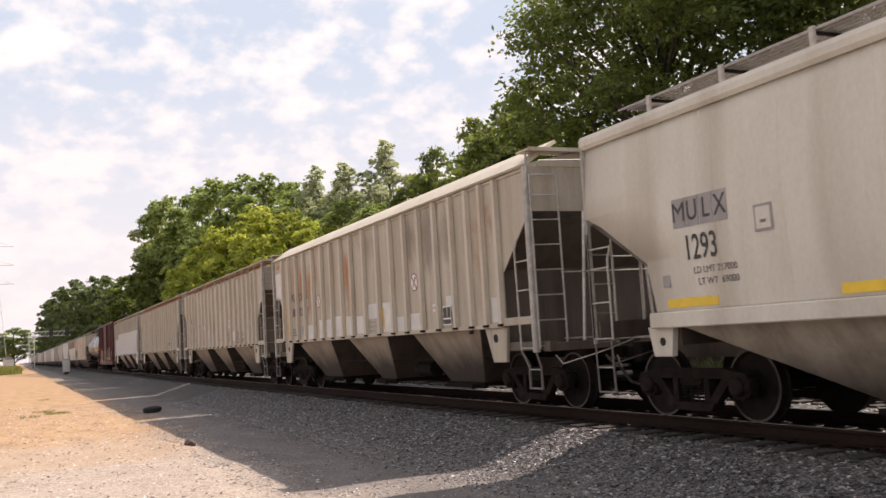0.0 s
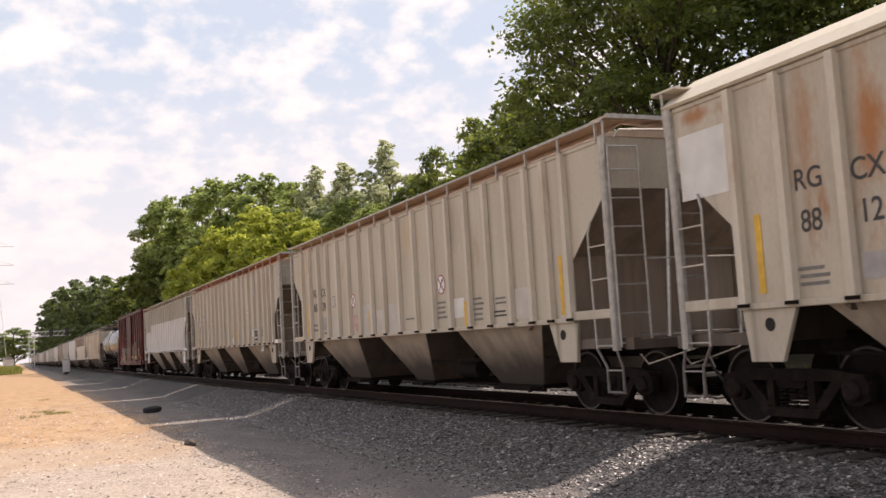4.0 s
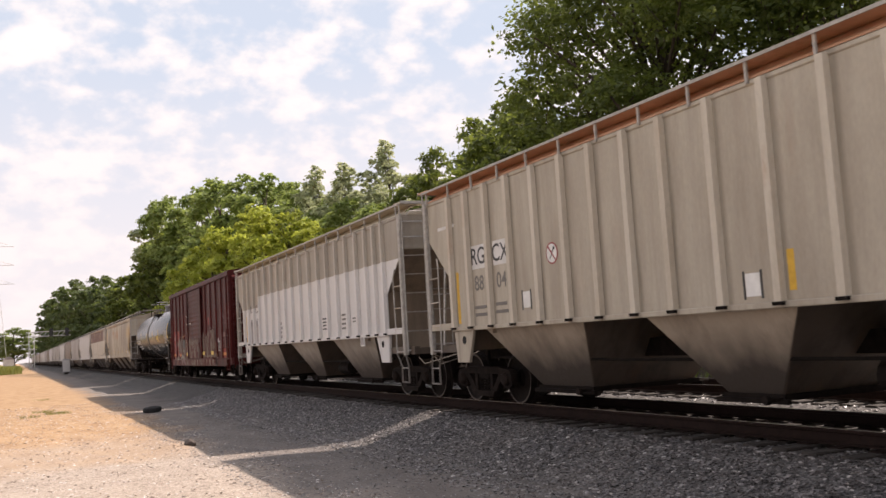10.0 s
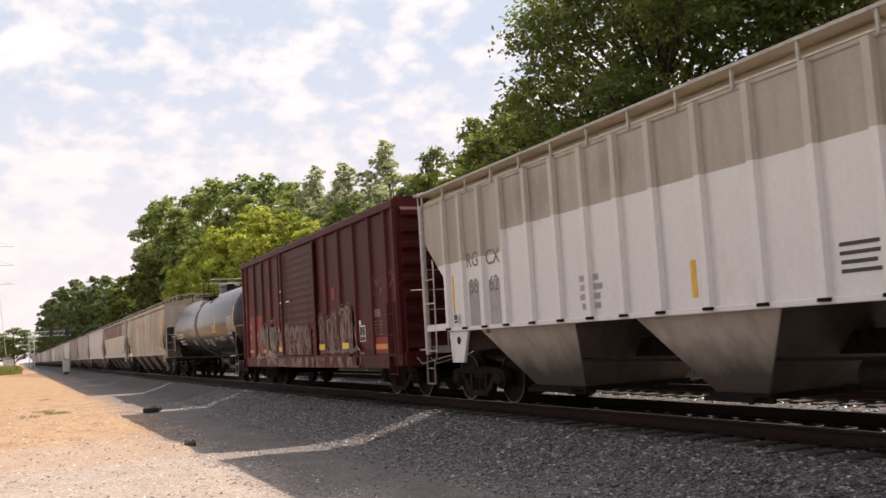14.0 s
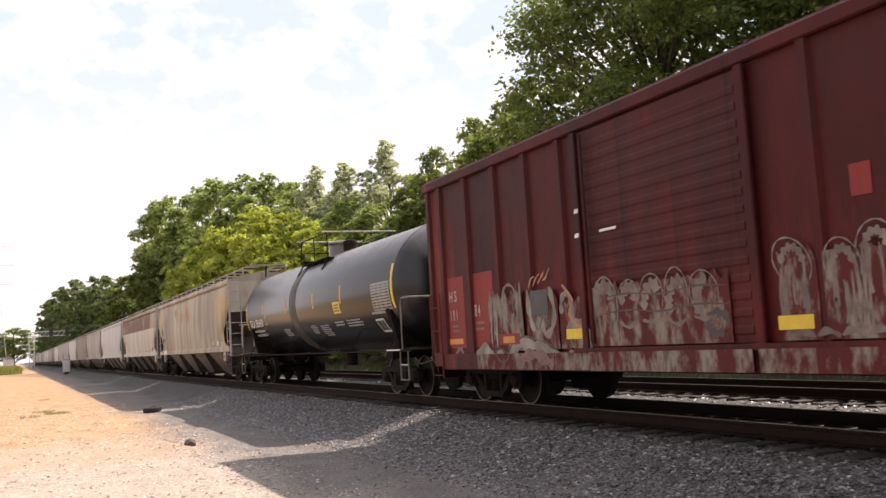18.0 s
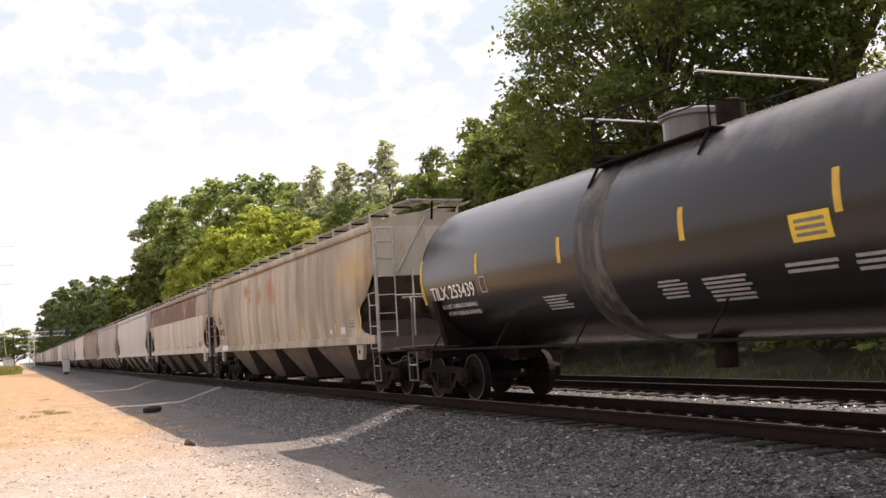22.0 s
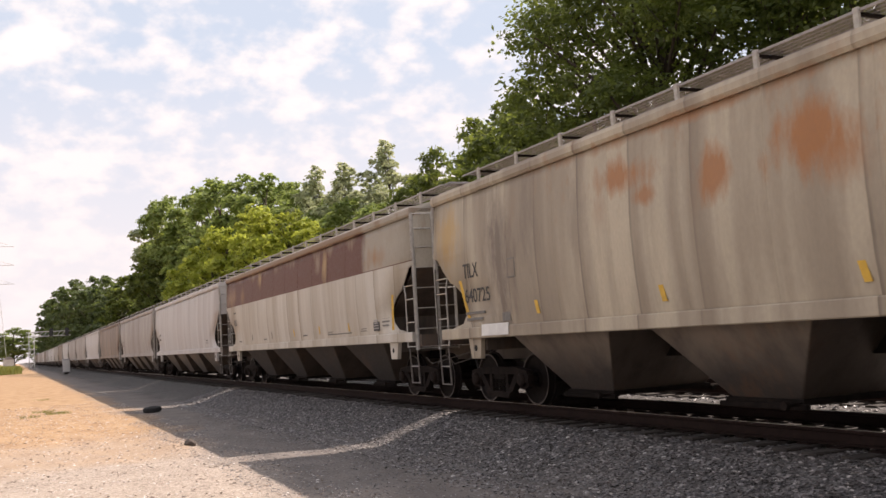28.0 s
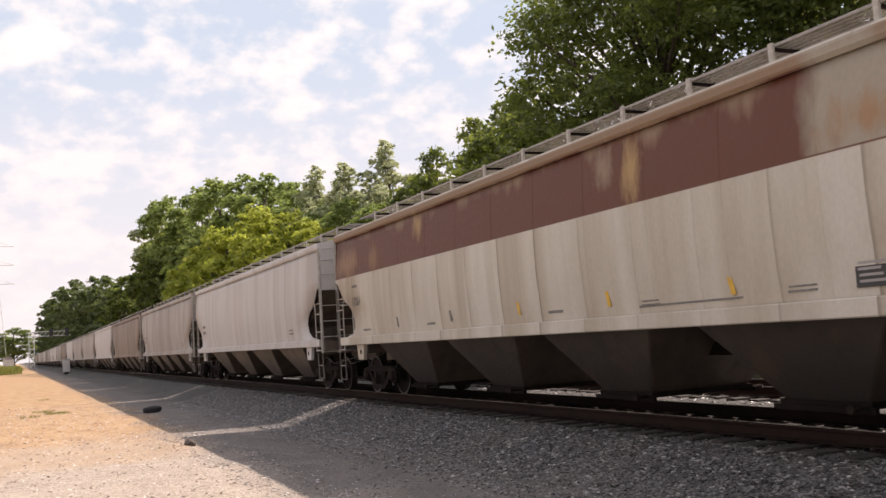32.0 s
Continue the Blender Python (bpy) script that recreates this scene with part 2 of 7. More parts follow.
paint_h = paint("cream_paint_brown_band", (0.53, 0.485, 0.425), stain=(0.37, 0.30, 0.22), streak=0.45, rust=0.0, seed=7.0, seams=(-9.48, 1.28),
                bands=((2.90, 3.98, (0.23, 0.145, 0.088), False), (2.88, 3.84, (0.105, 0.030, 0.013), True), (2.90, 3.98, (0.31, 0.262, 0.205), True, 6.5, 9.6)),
                spots=((-8.6, 3.2, .9, .36, (0.28, 0.15, 0.06), .7), (-6.6, 3.2, .5, .4, (0.28, 0.15, 0.06), .5), (7.3, 3.15, .7, .32, (0.30, 0.15, 0.06), .8), (8.6, 3.4, .9, .5, (0.36, 0.315, 0.26), .7), (3.4, 3.35, .25, .5, TAN, .7), (2.7, 3.5, .25, .4, (0.30, 0.22, 0.15), .7), (-4.0, 3.6, .3, .3, TAN, .6)))
paint_i = paint("pale_paint", (0.50, 0.475, 0.46), stain=(0.45, 0.40, 0.38), streak=0.3, rust=0.0, seed=8.0, seams=(-9.6, 1.3))
paint_j = paint("dusty_paint", (0.37, 0.335, 0.31), stain=(0.26, 0.215, 0.19), streak=0.75, rust=0.0, seed=9.0, seams=(-9.7, 1.3))
paint_k = paint("brown_grey_paint", (0.25, 0.19, 0.15), stain=(0.13, 0.085, 0.065), streak=0.8, rust=0.5, seed=10.0, seams=(-9.7, 1.3))
# bay paints: the soft low band is grime with underside shade painted in
LOW_GRIME_SHADE = (0.050, 0.038, 0.031)
under_paint = paint("grimy_paint", (0.19, 0.148, 0.112), stain=(0.065, 0.048, 0.037), streak=0.8, rust=0.2, seed=12.0, bands=((0.0, 0.78, LOW_GRIME_SHADE, "soft"),))
sheet_worn = paint("rust_stained_end_sheet", (0.46, 0.41, 0.335), stain=(0.28, 0.23, 0.175), streak=0.55, rust=0.6, rust_from=3.0, seed=26.0)
under_dark = paint("dark_bay_paint", (0.052, 0.038, 0.030), stain=(0.018, 0.0135, 0.011), streak=0.8, rust=0.1, seed=27.0, bands=((0.0, 0.78, (0.022, 0.017, 0.014), "soft"),))
rib_two_tone = paint("two_tone_rib_paint", (0.44, 0.395, 0.335), stain=(0.27, 0.225, 0.175), streak=0.4, rust=0.1, seed=29.0,
                     bands=((0.0, 2.65, (0.62, 0.595, 0.575), False), (2.6, 3.02, (0.62, 0.595, 0.575), False, -4.78, 9.0)))
rib_pale = paint("pale_rib_paint", (0.54, 0.48, 0.395), stain=(0.35, 0.285, 0.21), streak=0.5, rust=0.35, rust_from=1.8, seed=25.0)
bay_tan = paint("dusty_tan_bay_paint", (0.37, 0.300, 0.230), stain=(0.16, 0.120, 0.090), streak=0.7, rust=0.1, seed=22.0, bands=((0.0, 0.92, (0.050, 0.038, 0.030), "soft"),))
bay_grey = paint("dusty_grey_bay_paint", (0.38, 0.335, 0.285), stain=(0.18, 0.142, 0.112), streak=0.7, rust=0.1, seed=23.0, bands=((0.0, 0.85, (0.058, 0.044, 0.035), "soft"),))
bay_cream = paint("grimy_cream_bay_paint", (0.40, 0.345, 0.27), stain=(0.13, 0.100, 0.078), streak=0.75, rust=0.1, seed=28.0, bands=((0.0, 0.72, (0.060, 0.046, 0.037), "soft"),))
# dark grime for car ends; on the bay slopes it stands in for shade
grime_shade_paint = paint("grime_and_shade_paint", (0.105, 0.078, 0.060), stain=(0.030, 0.022, 0.018), streak=0.8, rust=0.15, seed=24.0)
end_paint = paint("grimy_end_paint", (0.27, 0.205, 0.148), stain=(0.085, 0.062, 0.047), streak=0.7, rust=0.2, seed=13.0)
roof_rust = paint("rusty_roof_paint", (0.56, 0.31, 0.19), stain=(0.36, 0.17, 0.085), streak=0.7, rust=0.5, seed=14.0)
# brighter spots low on the sides paint in the lit fade there
red_paint = paint("red_brown_paint", (0.074, 0.0094, 0.0088), stain=(0.031, 0.0074, 0.0068), streak=0.7, rust=0.0, rough=0.55, seed=15.0, gloss=0.15,
                  spots=((-3.6, 1.5, 3.2, .9, (0.135, 0.015, 0.013), .7), (3.4, 1.5, 3.4, .9, (0.130, 0.018, 0.016), .6), (-5.0, 3.6, 2.6, .5, (0.046, 0.0125, 0.0118), .7), (.2, 3.3, 1.8, .6, (0.046, 0.0125, 0.0118), .7), (4.6, 3.7, 2.8, .45, (0.046, 0.0125, 0.0118), .7), (-7.2, 2.3, .8, 2.4, (0.165, 0.026, 0.023), .85)), seams=(-7.52, 1.10))
red_bright = paint("bright_red_paint", (0.24, 0.030, 0.026), stain=(0.15, 0.026, 0.022), streak=0.5, rust=0.0, rough=0.55, seed=16.0, gloss=0.2)
# the pale band along the top is dust that also paints in the sheen
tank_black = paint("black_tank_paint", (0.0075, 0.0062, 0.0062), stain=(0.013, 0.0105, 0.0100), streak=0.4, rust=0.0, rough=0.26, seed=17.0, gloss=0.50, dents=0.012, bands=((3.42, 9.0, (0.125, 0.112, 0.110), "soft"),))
tank_grime = paint("spill_stained_paint", (0.014, 0.012, 0.011), stain=(0.24, 0.205, 0.18), streak=0.75, rust=0.15, rough=0.6, seed=18.0)
steel_dark = dull("grimy_steel", (0.010, 0.0075, 0.0065), 0.4, 9, 0.9, other=(0.019, 0.0135, 0.011), spec=0.10)
side_steel = dull("dusty_cast_steel", (0.014, 0.0098, 0.0084), 0.4, 7, 0.85, other=(0.027, 0.0185, 0.0150), spec=0.10)
wheel_steel = dull("wheel_steel", (0.014, 0.0105, 0.0092), 0.4, 8, 0.75, 0.1, spec=0.10)
rim_steel = dull("worn_wheel_rim", (0.055, 0.045, 0.040), 0.3, 10, 0.5, 0.4)
rail_rust = dull("rusty_rail_steel", (0.019, 0.0105, 0.0085), 0.35, 14, 0.8, spec=0.10)
rail_top = dull("rail_head", (0.34, 0.32, 0.30), 0.15, 20, 0.30, 1.0, 0.03)
ladder_paint = dull("worn_grey_ladder_paint", (0.37, 0.34, 0.305), 0.25, 11, 0.6)
dusty_iron = dull("dusty_step_iron", (0.15, 0.13, 0.115), 0.3, 10, 0.7)
rung_steel = dull("worn_bright_rung_steel", (0.46, 0.43, 0.40), 0.25, 12, 0.34, 0.6, 0.05)
grate_steel = dull("galvanised_grating", (0.30, 0.272, 0.26), 0.25, 15, 0.55, 0.3)
yellow = dull("faded_yellow_tape", (0.62, 0.36, 0.035), 0.18, 9, 0.55)
yellow_bright = dull("yellow_tape", (0.72, 0.47, 0.03), 0.10, 9, 0.45)
orange = dull("orange_paint", (0.55, 0.20, 0.03), 0.2, 9, 0.5)
white = dull("white_decal", (0.72, 0.70, 0.67), 0.08, 12, 0.5)
patch_white = dull("white_repaint", (0.60, 0.575, 0.55), 0.10, 4, 0.5)
black = dull("black_decal", (0.035, 0.033, 0.033), 0.2, 12, 0.6)
patch_pale = dull("pale_grey_repaint", (0.47, 0.43, 0.385), 0.14, 3, 0.6)
patch_pink = dull("faded_pink_decal", (0.42, 0.29, 0.255), 0.25, 6, 0.6)
faded = dull("faded_stencil", (0.17, 0.155, 0.14), 0.25, 20, 0.7)
grey_patch = dull("grey_paint_patch", (0.30, 0.275, 0.265), 0.15, 6, 0.6)
sign_red = dull("red_ring", (0.30, 0.045, 0.05), 0.15, 12, 0.5)
hole_dark = dull("painted_hole_shade", (0.012, 0.011, 0.010), 0.2, 8, 0.9)
tagging = dull("weathered_grey_spray_paint", (0.17, 0.125, 0.10), 0.3, 3.2, 0.75, other=(0.33, 0.30, 0.25))
tag_fill = dull("thin_faded_spray_paint", (0.14, 0.085, 0.070), 0.25, 4.0, 0.75, other=(0.25, 0.205, 0.165))


def washed():
    """Spray paint worn through in patches to the red below."""
    s = Shade("patchy_washed_out_spray_paint", 0.75, spec=0.2)
    n = s.noise(3.0, 7, (1, 1, 0.45), 5.0, 0.68)
    col = s.mix(s.ramp(n, (0.47, 0.0), (0.60, 1.0)), (0.095, 0.016, 0.0145), (0.24, 0.195, 0.155))
    col = s.mix(s.ramp(s.noise(9.0, 5, (1, 1, 0.25), 9.0, 0.6), (0.52, 0.0), (0.66, 0.7)), col, (0.05, 0.024, 0.02))
    return s.done(col, n, 0.1, 0.01)


tag_wash = washed()
tag_window = dull("dark_grey_spray_paint", (0.058, 0.053, 0.050), 0.3, 4, 0.6)
tag_white = dull("pale_stencil_paint", (0.42, 0.36, 0.33), 0.2, 9, 0.6)
tag_dark = dull("dark_spray_paint", (0.060, 0.045, 0.042), 0.3, 4, 0.6)
tag_pink = dull("pink_spray_paint", (0.17, 0.085, 0.078), 0.3, 5, 0.6)
tag_orange = dull("orange_spray_paint", (0.40, 0.17, 0.09), 0.3, 5, 0.6)
tie_wood = dull("creosoted_tie_wood", (0.026, 0.020, 0.017), 0.4, 9, 0.9, other=(0.050, 0.040, 0.033))
rubber = dull("old_rubber", (0.022, 0.021, 0.021), 0.3, 9, 0.85)
galvanised = dull("galvanised_steel", (0.42, 0.42, 0.43), 0.15, 3, 0.5, 0.4)
bark = dull("bark", (0.085, 0.064, 0.048), 0.4, 3, 0.9)
# pale siding, lent to the tower and signal bridge as painted haze
far_wall = dull("pale_siding", (0.55, 0.54, 0.52), 0.1, 3, 0.7)


def leaf_material(name, dark, light, glow=0.35, through=(0.20, 0.26, 0.03)):
    s = Shade(name, 0.55, spec=0.35)
    g = s.N.new("ShaderNodeNewGeometry")
    col = s.mix(g.outputs["Random Per Island"], dark, light)
    col = s.mix(s.ramp(s.noise(0.35, 3), (0.35, 0.0), (0.65, 0.6)), col, tuple(0.6 * a + 0.4 * b for a, b in zip(dark, light)))
    col = s.mix(s.math("MULTIPLY", s.info.outputs["Random"], 0.35), col, dark)
    s.L.new(col, s.b.inputs["Base Color"])
    t, add = s.N.new("ShaderNodeBsdfTranslucent"), s.N.new("ShaderNodeMixShader")
    s.L.new(s.mix(0.5, col, through), t.inputs["Color"])
    add.inputs[0].default_value = glow
    out = s.N["Material Output"]
    s.L.new(s.b.outputs[0], add.inputs[1])
    s.L.new(t.outputs[0], add.inputs[2])
    s.L.new(add.outputs[0], out.inputs["Surface"])
    return s.m


leaf_deep = leaf_material("deep_green_leaves", (0.040, 0.060, 0.020), (0.185, 0.225, 0.072), 0.52, (0.36, 0.42, 0.06))
leaf_mid = leaf_material("green_leaves", (0.115, 0.170, 0.052), (0.330, 0.385, 0.140), 0.52, (0.42, 0.50, 0.11))
leaf_pale = leaf_material("pale_green_leaves", (0.270, 0.310, 0.175), (0.540, 0.555, 0.370), 0.52, (0.55, 0.58, 0.30))
leaf_bright = leaf_material("yellow_green_leaves", (0.240, 0.285, 0.040), (0.480, 0.505, 0.095), 0.55, (0.56, 0.60, 0.09))
# the haze over the far trees is mixed into this leaf colour
leaf_far = leaf_material("hazy_green_leaves", (0.055, 0.078, 0.036), (0.14, 0.175, 0.080), 0.42)
grass_leaf = leaf_material("dry_grass", (0.13, 0.15, 0.035), (0.30, 0.27, 0.08))


def ground_material():
    s = Shade("stony_ground", 0.95, spec=0.2)
    y, x = s.axis("Y", True), s.axis("X", True)
    rag = s.math("MULTIPLY", s.math("SUBTRACT", s.noise(0.35, 5, world=True), 0.5), 2.6)
    yy = s.math("ADD", y, rag)
    xx = s.math("ADD", x, s.math("MULTIPLY", rag, 5.0))
    # pale crushed stone, with pinkish and tan pieces
    stone = s.cells(34, world=True)
    bw = s.N.new("ShaderNodeRGBToBW")
    s.L.new(stone, bw.inputs[0])
    gravel = s.ramp(bw.outputs[0], (0.12, (0.126, 0.104, 0.089)), (0.40, (0.318, 0.263, 0.222)), (0.8, (0.488, 0.422, 0.363)))
    soft = s.ramp(s.noise(1.3, 6, world=True), (0.3, (0.252, 0.204, 0.163)), (0.7, (0.400, 0.333, 0.274)))
    gravel = s.mix(0.45, gravel, soft)
    sand = s.ramp(s.noise(1.6, 7, (0.5, 1, 1), world=True), (0.25, (0.266, 0.163, 0.092)), (0.6, (0.385, 0.255, 0.148)), (0.85, (0.444, 0.333, 0.229)))
    sand = s.mix(s.ramp(s.noise(14, 5, world=True), (0.55, 0.0), (0.75, 0.5)), sand, (0.370, 0.311, 0.244))
    grey = s.ramp(bw.outputs[0], (0.1, (0.026, 0.024, 0.023)), (0.5, (0.080, 0.074, 0.072)), (0.9, (0.19, 0.178, 0.17)))
    fines = s.ramp(s.noise(1.1, 6, world=True), (0.3, (0.17, 0.145, 0.13)), (0.7, (0.27, 0.235, 0.21)))
    n_sand, n_fine, n_bal = (s.N.new("ShaderNodeMapRange") for _ in range(3))
    for node, src, a, b in ((n_sand, xx, -17.0, -26.0), (n_fine, yy, 3.0, 4.2), (n_bal, yy, 5.0, 6.6)):
        node.inputs["From Min"].default_value, node.inputs["From Max"].default_value = a, b
        s.L.new(src, node.inputs["Value"])
    col = s.mix(n_sand.outputs[0], gravel, sand)
    col = s.mix(n_fine.outputs[0], col, s.mix(0.35, fines, grey))
    col = s.mix(n_bal.outputs[0], col, grey)
    far = s.band("Y", 17.5, 900, 1.0, True)
    soil = s.ramp(s.noise(0.7, 6, world=True), (0.35, (0.030, 0.030, 0.017)), (0.65, (0.080, 0.062, 0.045)))
    col = s.mix(far, col, soil)
    col = s.mix(s.math("MULTIPLY", s.ramp(s.noise(0.25, 4, world=True), (0.42, 0.0), (0.6, 1.0)), s.band("Y", -900, -9, 2.0, True)), col, (0.10, 0.125, 0.035))
    return s.done(col, s.math("ADD", bw.outputs[0], s.noise(5, 6, world=True)), 0.7, 0.03)


ground_mat = ground_material()


def stone_material():
    s = Shade("crushed_ballast_stone", 0.42, spec=0.8)
    g = s.N.new("ShaderNodeNewGeometry")
    col = s.ramp(g.outputs["Random Per Island"], (0.0, (0.022, 0.020, 0.021)), (0.30, (0.055, 0.049, 0.050)), (0.65, (0.108, 0.097, 0.098)),
                 (0.90, (0.21, 0.190, 0.186)), (1.0, (0.46, 0.43, 0.41)))
    col = s.mix(s.ramp(s.noise(0.6, 4, world=True), (0.4, 0.0), (0.7, 0.4)), col, (0.15, 0.128, 0.112))
    return s.done(col, s.noise(40, 3), 0.3, 0.01)


stone_mat = stone_material()


def pebble_material():
    s = Shade("pale_pebbles", 0.9, spec=0.2)
    g = s.N.new("ShaderNodeNewGeometry")
    col = s.ramp(g.outputs["Random Per Island"], (0.0, (0.080, 0.060, 0.048)), (0.2, (0.264, 0.200, 0.160)), (0.55, (0.440, 0.368, 0.320)), (0.85, (0.528, 0.464, 0.424)), (1.0, (0.640, 0.608, 0.576)))
    return s.done(col, s.noise(40, 3), 0.3, 0.01)


pebble_mat = pebble_material()

# ---- mesh tools ----
class Geo:
    """Collects vertices and faces of one mesh."""

    def __init__(self):
        self.v, self.f = [], []

    def add(self, verts, faces):
        k = len(self.v)
        self.v += [tuple(p) for p in verts]
        self.f += [tuple(i + k for i in f) for f in faces]
        return self

    def box(self, x0, x1, y0, y1, z0, z1, c=0.0):
        """A box; c chamfers the four long edges along its longest side."""
        if c <= 0:
            return self.add([(x, y, z) for x in (x0, x1) for y in (y0, y1) for z in (z0, z1)],
                            [(0, 1, 3, 2), (4, 6, 7, 5), (0, 4, 5, 1), (2, 3, 7, 6), (0, 2, 6, 4), (1, 5, 7, 3)])
        d = (x1 - x0, y1 - y0, z1 - z0)
        k = d.index(max(d))
        lo, hi = [(x0, x1), (y0, y1), (z0, z1)][k]
        a, b = [r for i, r in enumerate([(x0, x1), (y0, y1), (z0, z1)]) if i != k]
        poly = [(a[0] + c, b[0]), (a[1] - c, b[0]), (a[1], b[0] + c), (a[1], b[1] - c), (a[1] - c, b[1]), (a[0] + c, b[1]), (a[0], b[1] - c), (a[0], b[0] + c)]
        return self.prism(poly, k, lo, hi)

    def prism(self, poly, k, lo, hi):
        """A polygon in the two other axes, drawn out along axis k."""
        def at(p, h):
            q = list(p)
            q.insert(k, h)
            return q
        n = len(poly)
        verts = [at(p, lo) for p in poly] + [at(p, hi) for p in poly]
        faces = [tuple(range(n))[::-1], tuple(range(n, 2 * n))] + [(i, (i + 1) % n, n + (i + 1) % n, n + i) for i in range(n)]
        return self.add(verts, faces)

    def rod(self, a, b, r, n=8, r2=None):
        a, b = Vector(a), Vector(b)
        w = (b - a).normalized()
        u = w.orthogonal().normalized()
        t = w.cross(u)
        r2 = r if r2 is None else r2
        ring = [(math.cos(2 * math.pi * i / n), math.sin(2 * math.pi * i / n)) for i in range(n)]
        verts = [a + r * (c * u + s * t) for c, s in ring] + [b + r2 * (c * u + s * t) for c, s in ring]
        return self.add(verts, [tuple(range(n))[::-1], tuple(range(n, 2 * n))] + [(i, (i + 1) % n, n + (i + 1) % n, n + i) for i in range(n)])

    def path(self, pts, r, n=6):
        """One bent tube through the points."""
        p = [Vector(q) for q in pts]
        u, rings = None, []
        for k, q in enumerate(p):
            before = (q - p[k - 1]).normalized() if k else (p[1] - q).normalized()
            after = (p[k + 1] - q).normalized() if k + 1 < len(p) else before
            w = (before + after).normalized()
            u = w.orthogonal().normalized() if u is None else (u - w * u.dot(w)).normalized()
            t, wide = w.cross(u), 1 / max(0.6, w.dot(before))
            rings += [q + r * wide * (math.cos(2 * math.pi * i / n) * u + math.sin(2 * math.pi * i / n) * t) for i in range(n)]
        m = len(p)
        return self.add(rings, [tuple(range(n))[::-1], tuple(range((m - 1) * n, m * n))] +
                        [(j * n + i, j * n + (i + 1) % n, (j + 1) * n + (i + 1) % n, (j + 1) * n + i) for j in range(m - 1) for i in range(n)])

    def lathe(self, profile, axis="y", centre=(0, 0, 0), n=28):
        """Turns (along, radius) points round an axis."""
        rows = []
        for h, r in profile:
            row = []
            for i in range(n):
                c, s = r * math.cos(2 * math.pi * i / n), r * math.sin(2 * math.pi * i / n)
                p = {"x": (h, c, s), "y": (c, h, s), "z": (c, s, h)}[axis]
                row.append((p[0] + centre[0], p[1] + centre[1], p[2] + centre[2]))
            rows.append(row)
        verts = [p for row in rows for p in row]
        faces = [(a * n + i, a * n + (i + 1) % n, (a + 1) * n + (i + 1) % n, (a + 1) * n + i) for a in range(len(rows) - 1) for i in range(n)]
        faces += [tuple(range(n)), tuple(range((len(rows) - 1) * n, len(rows) * n))[::-1]]
        return self.add(verts, faces)

    def mesh(self, name, material, smooth=False):
        me = bpy.data.meshes.new(name)
        me.from_pydata(self.v, [], self.f)
        bm = bmesh.new()
        bm.from_mesh(me)
        bmesh.ops.recalc_face_normals(bm, faces=bm.faces)
        bm.to_mesh(me)
        bm.free()
        me.materials.append(material)
        if smooth:
            me.shade_smooth()
        return me


def part(name, geo, material, parent=None, label="", bevel=0.0, smooth=False, solid=0.0, at=None):
    """Links a Geo (or a ready mesh) as one mesh object under a thing or a part."""
    me = geo.mesh(name, material, smooth) if isinstance(geo, Geo) else geo
    ob = new(name, me)
    ob.parent = parent
    if at is not None:
        ob.matrix_basis = at
    if bevel:
        m = ob.modifiers.new("bevel", "BEVEL")
        m.width, m.segments, m.limit_method = bevel, 2, "ANGLE"
    if solid:
        m = ob.modifiers.new("solid", "SOLIDIFY")
        m.thickness, m.offset = solid, 0
    return tagged(ob, label) if label else ob


def thing(name, label, category, group="", at=None, kind=""):
    ob = new(name)
    ob.empty_display_size = 0.5
    if at is not None:
        ob.matrix_basis = at
    return tagged(ob, label, category, group, kind)


NEAR = -1.622              # the cars' near side, in their own space


def lettering(parent, words, x, z, high, material, wide=None, y=NEAR - 0.004, label="", lean=0.0):
    """Flat painted characters on the near side, centred at x, z."""
    cu = bpy.data.curves.new("lettering", "FONT")
    cu.body, cu.size, cu.align_x, cu.align_y, cu.extrude = words, high * 1.38, "CENTER", "CENTER", 0.001
    cu.offset = 0.0 if "M" in words else high * 0.010
    cu.materials.append(material)
    ob = new("lettering", cu)
    ob.parent = parent
    sx = 1.0
    if wide:
        sx = wide / (0.62 * high * 1.38 * len(words) * 0.92)
    ob.matrix_basis = pose(x, y, z, 90 + lean) @ Matrix.Diagonal((sx, 1, 1, 1))
    return tagged(ob, label) if label else ob


def plate(name, parent, x, z, w, h, material, y=NEAR, lean=0.0, label="", t=0.003):
    """A thin decal or painted patch on the near side."""
    g = Geo()
    g.prism([(x - w / 2 - lean * h / 2, z - h / 2), (x + w / 2 - lean * h / 2, z - h / 2), (x + w / 2 + lean * h / 2, z + h / 2), (x - w / 2 + lean * h / 2, z + h / 2)], 1, y - t, y + 0.002)
    return part(name, g, material, parent, label)


def bars(parent, x, z, w, h, rows, material, y=NEAR, seed=0):
    """Writing too small to read: one bar a line."""
    rnd = random.Random(seed)
    step = h / rows
    for k in range(rows):
        zz = z + h / 2 - (k + 0.5) * step
        x0, end = x - w / 2 + rnd.random() * 0.08 * w, x + w / 2 - rnd.random() * 0.25 * w
        part("stencil_line", Geo().box(x0, end, y - 0.004, y + 0.001, zz - step * 0.22, zz + step * 0.22), material, parent)


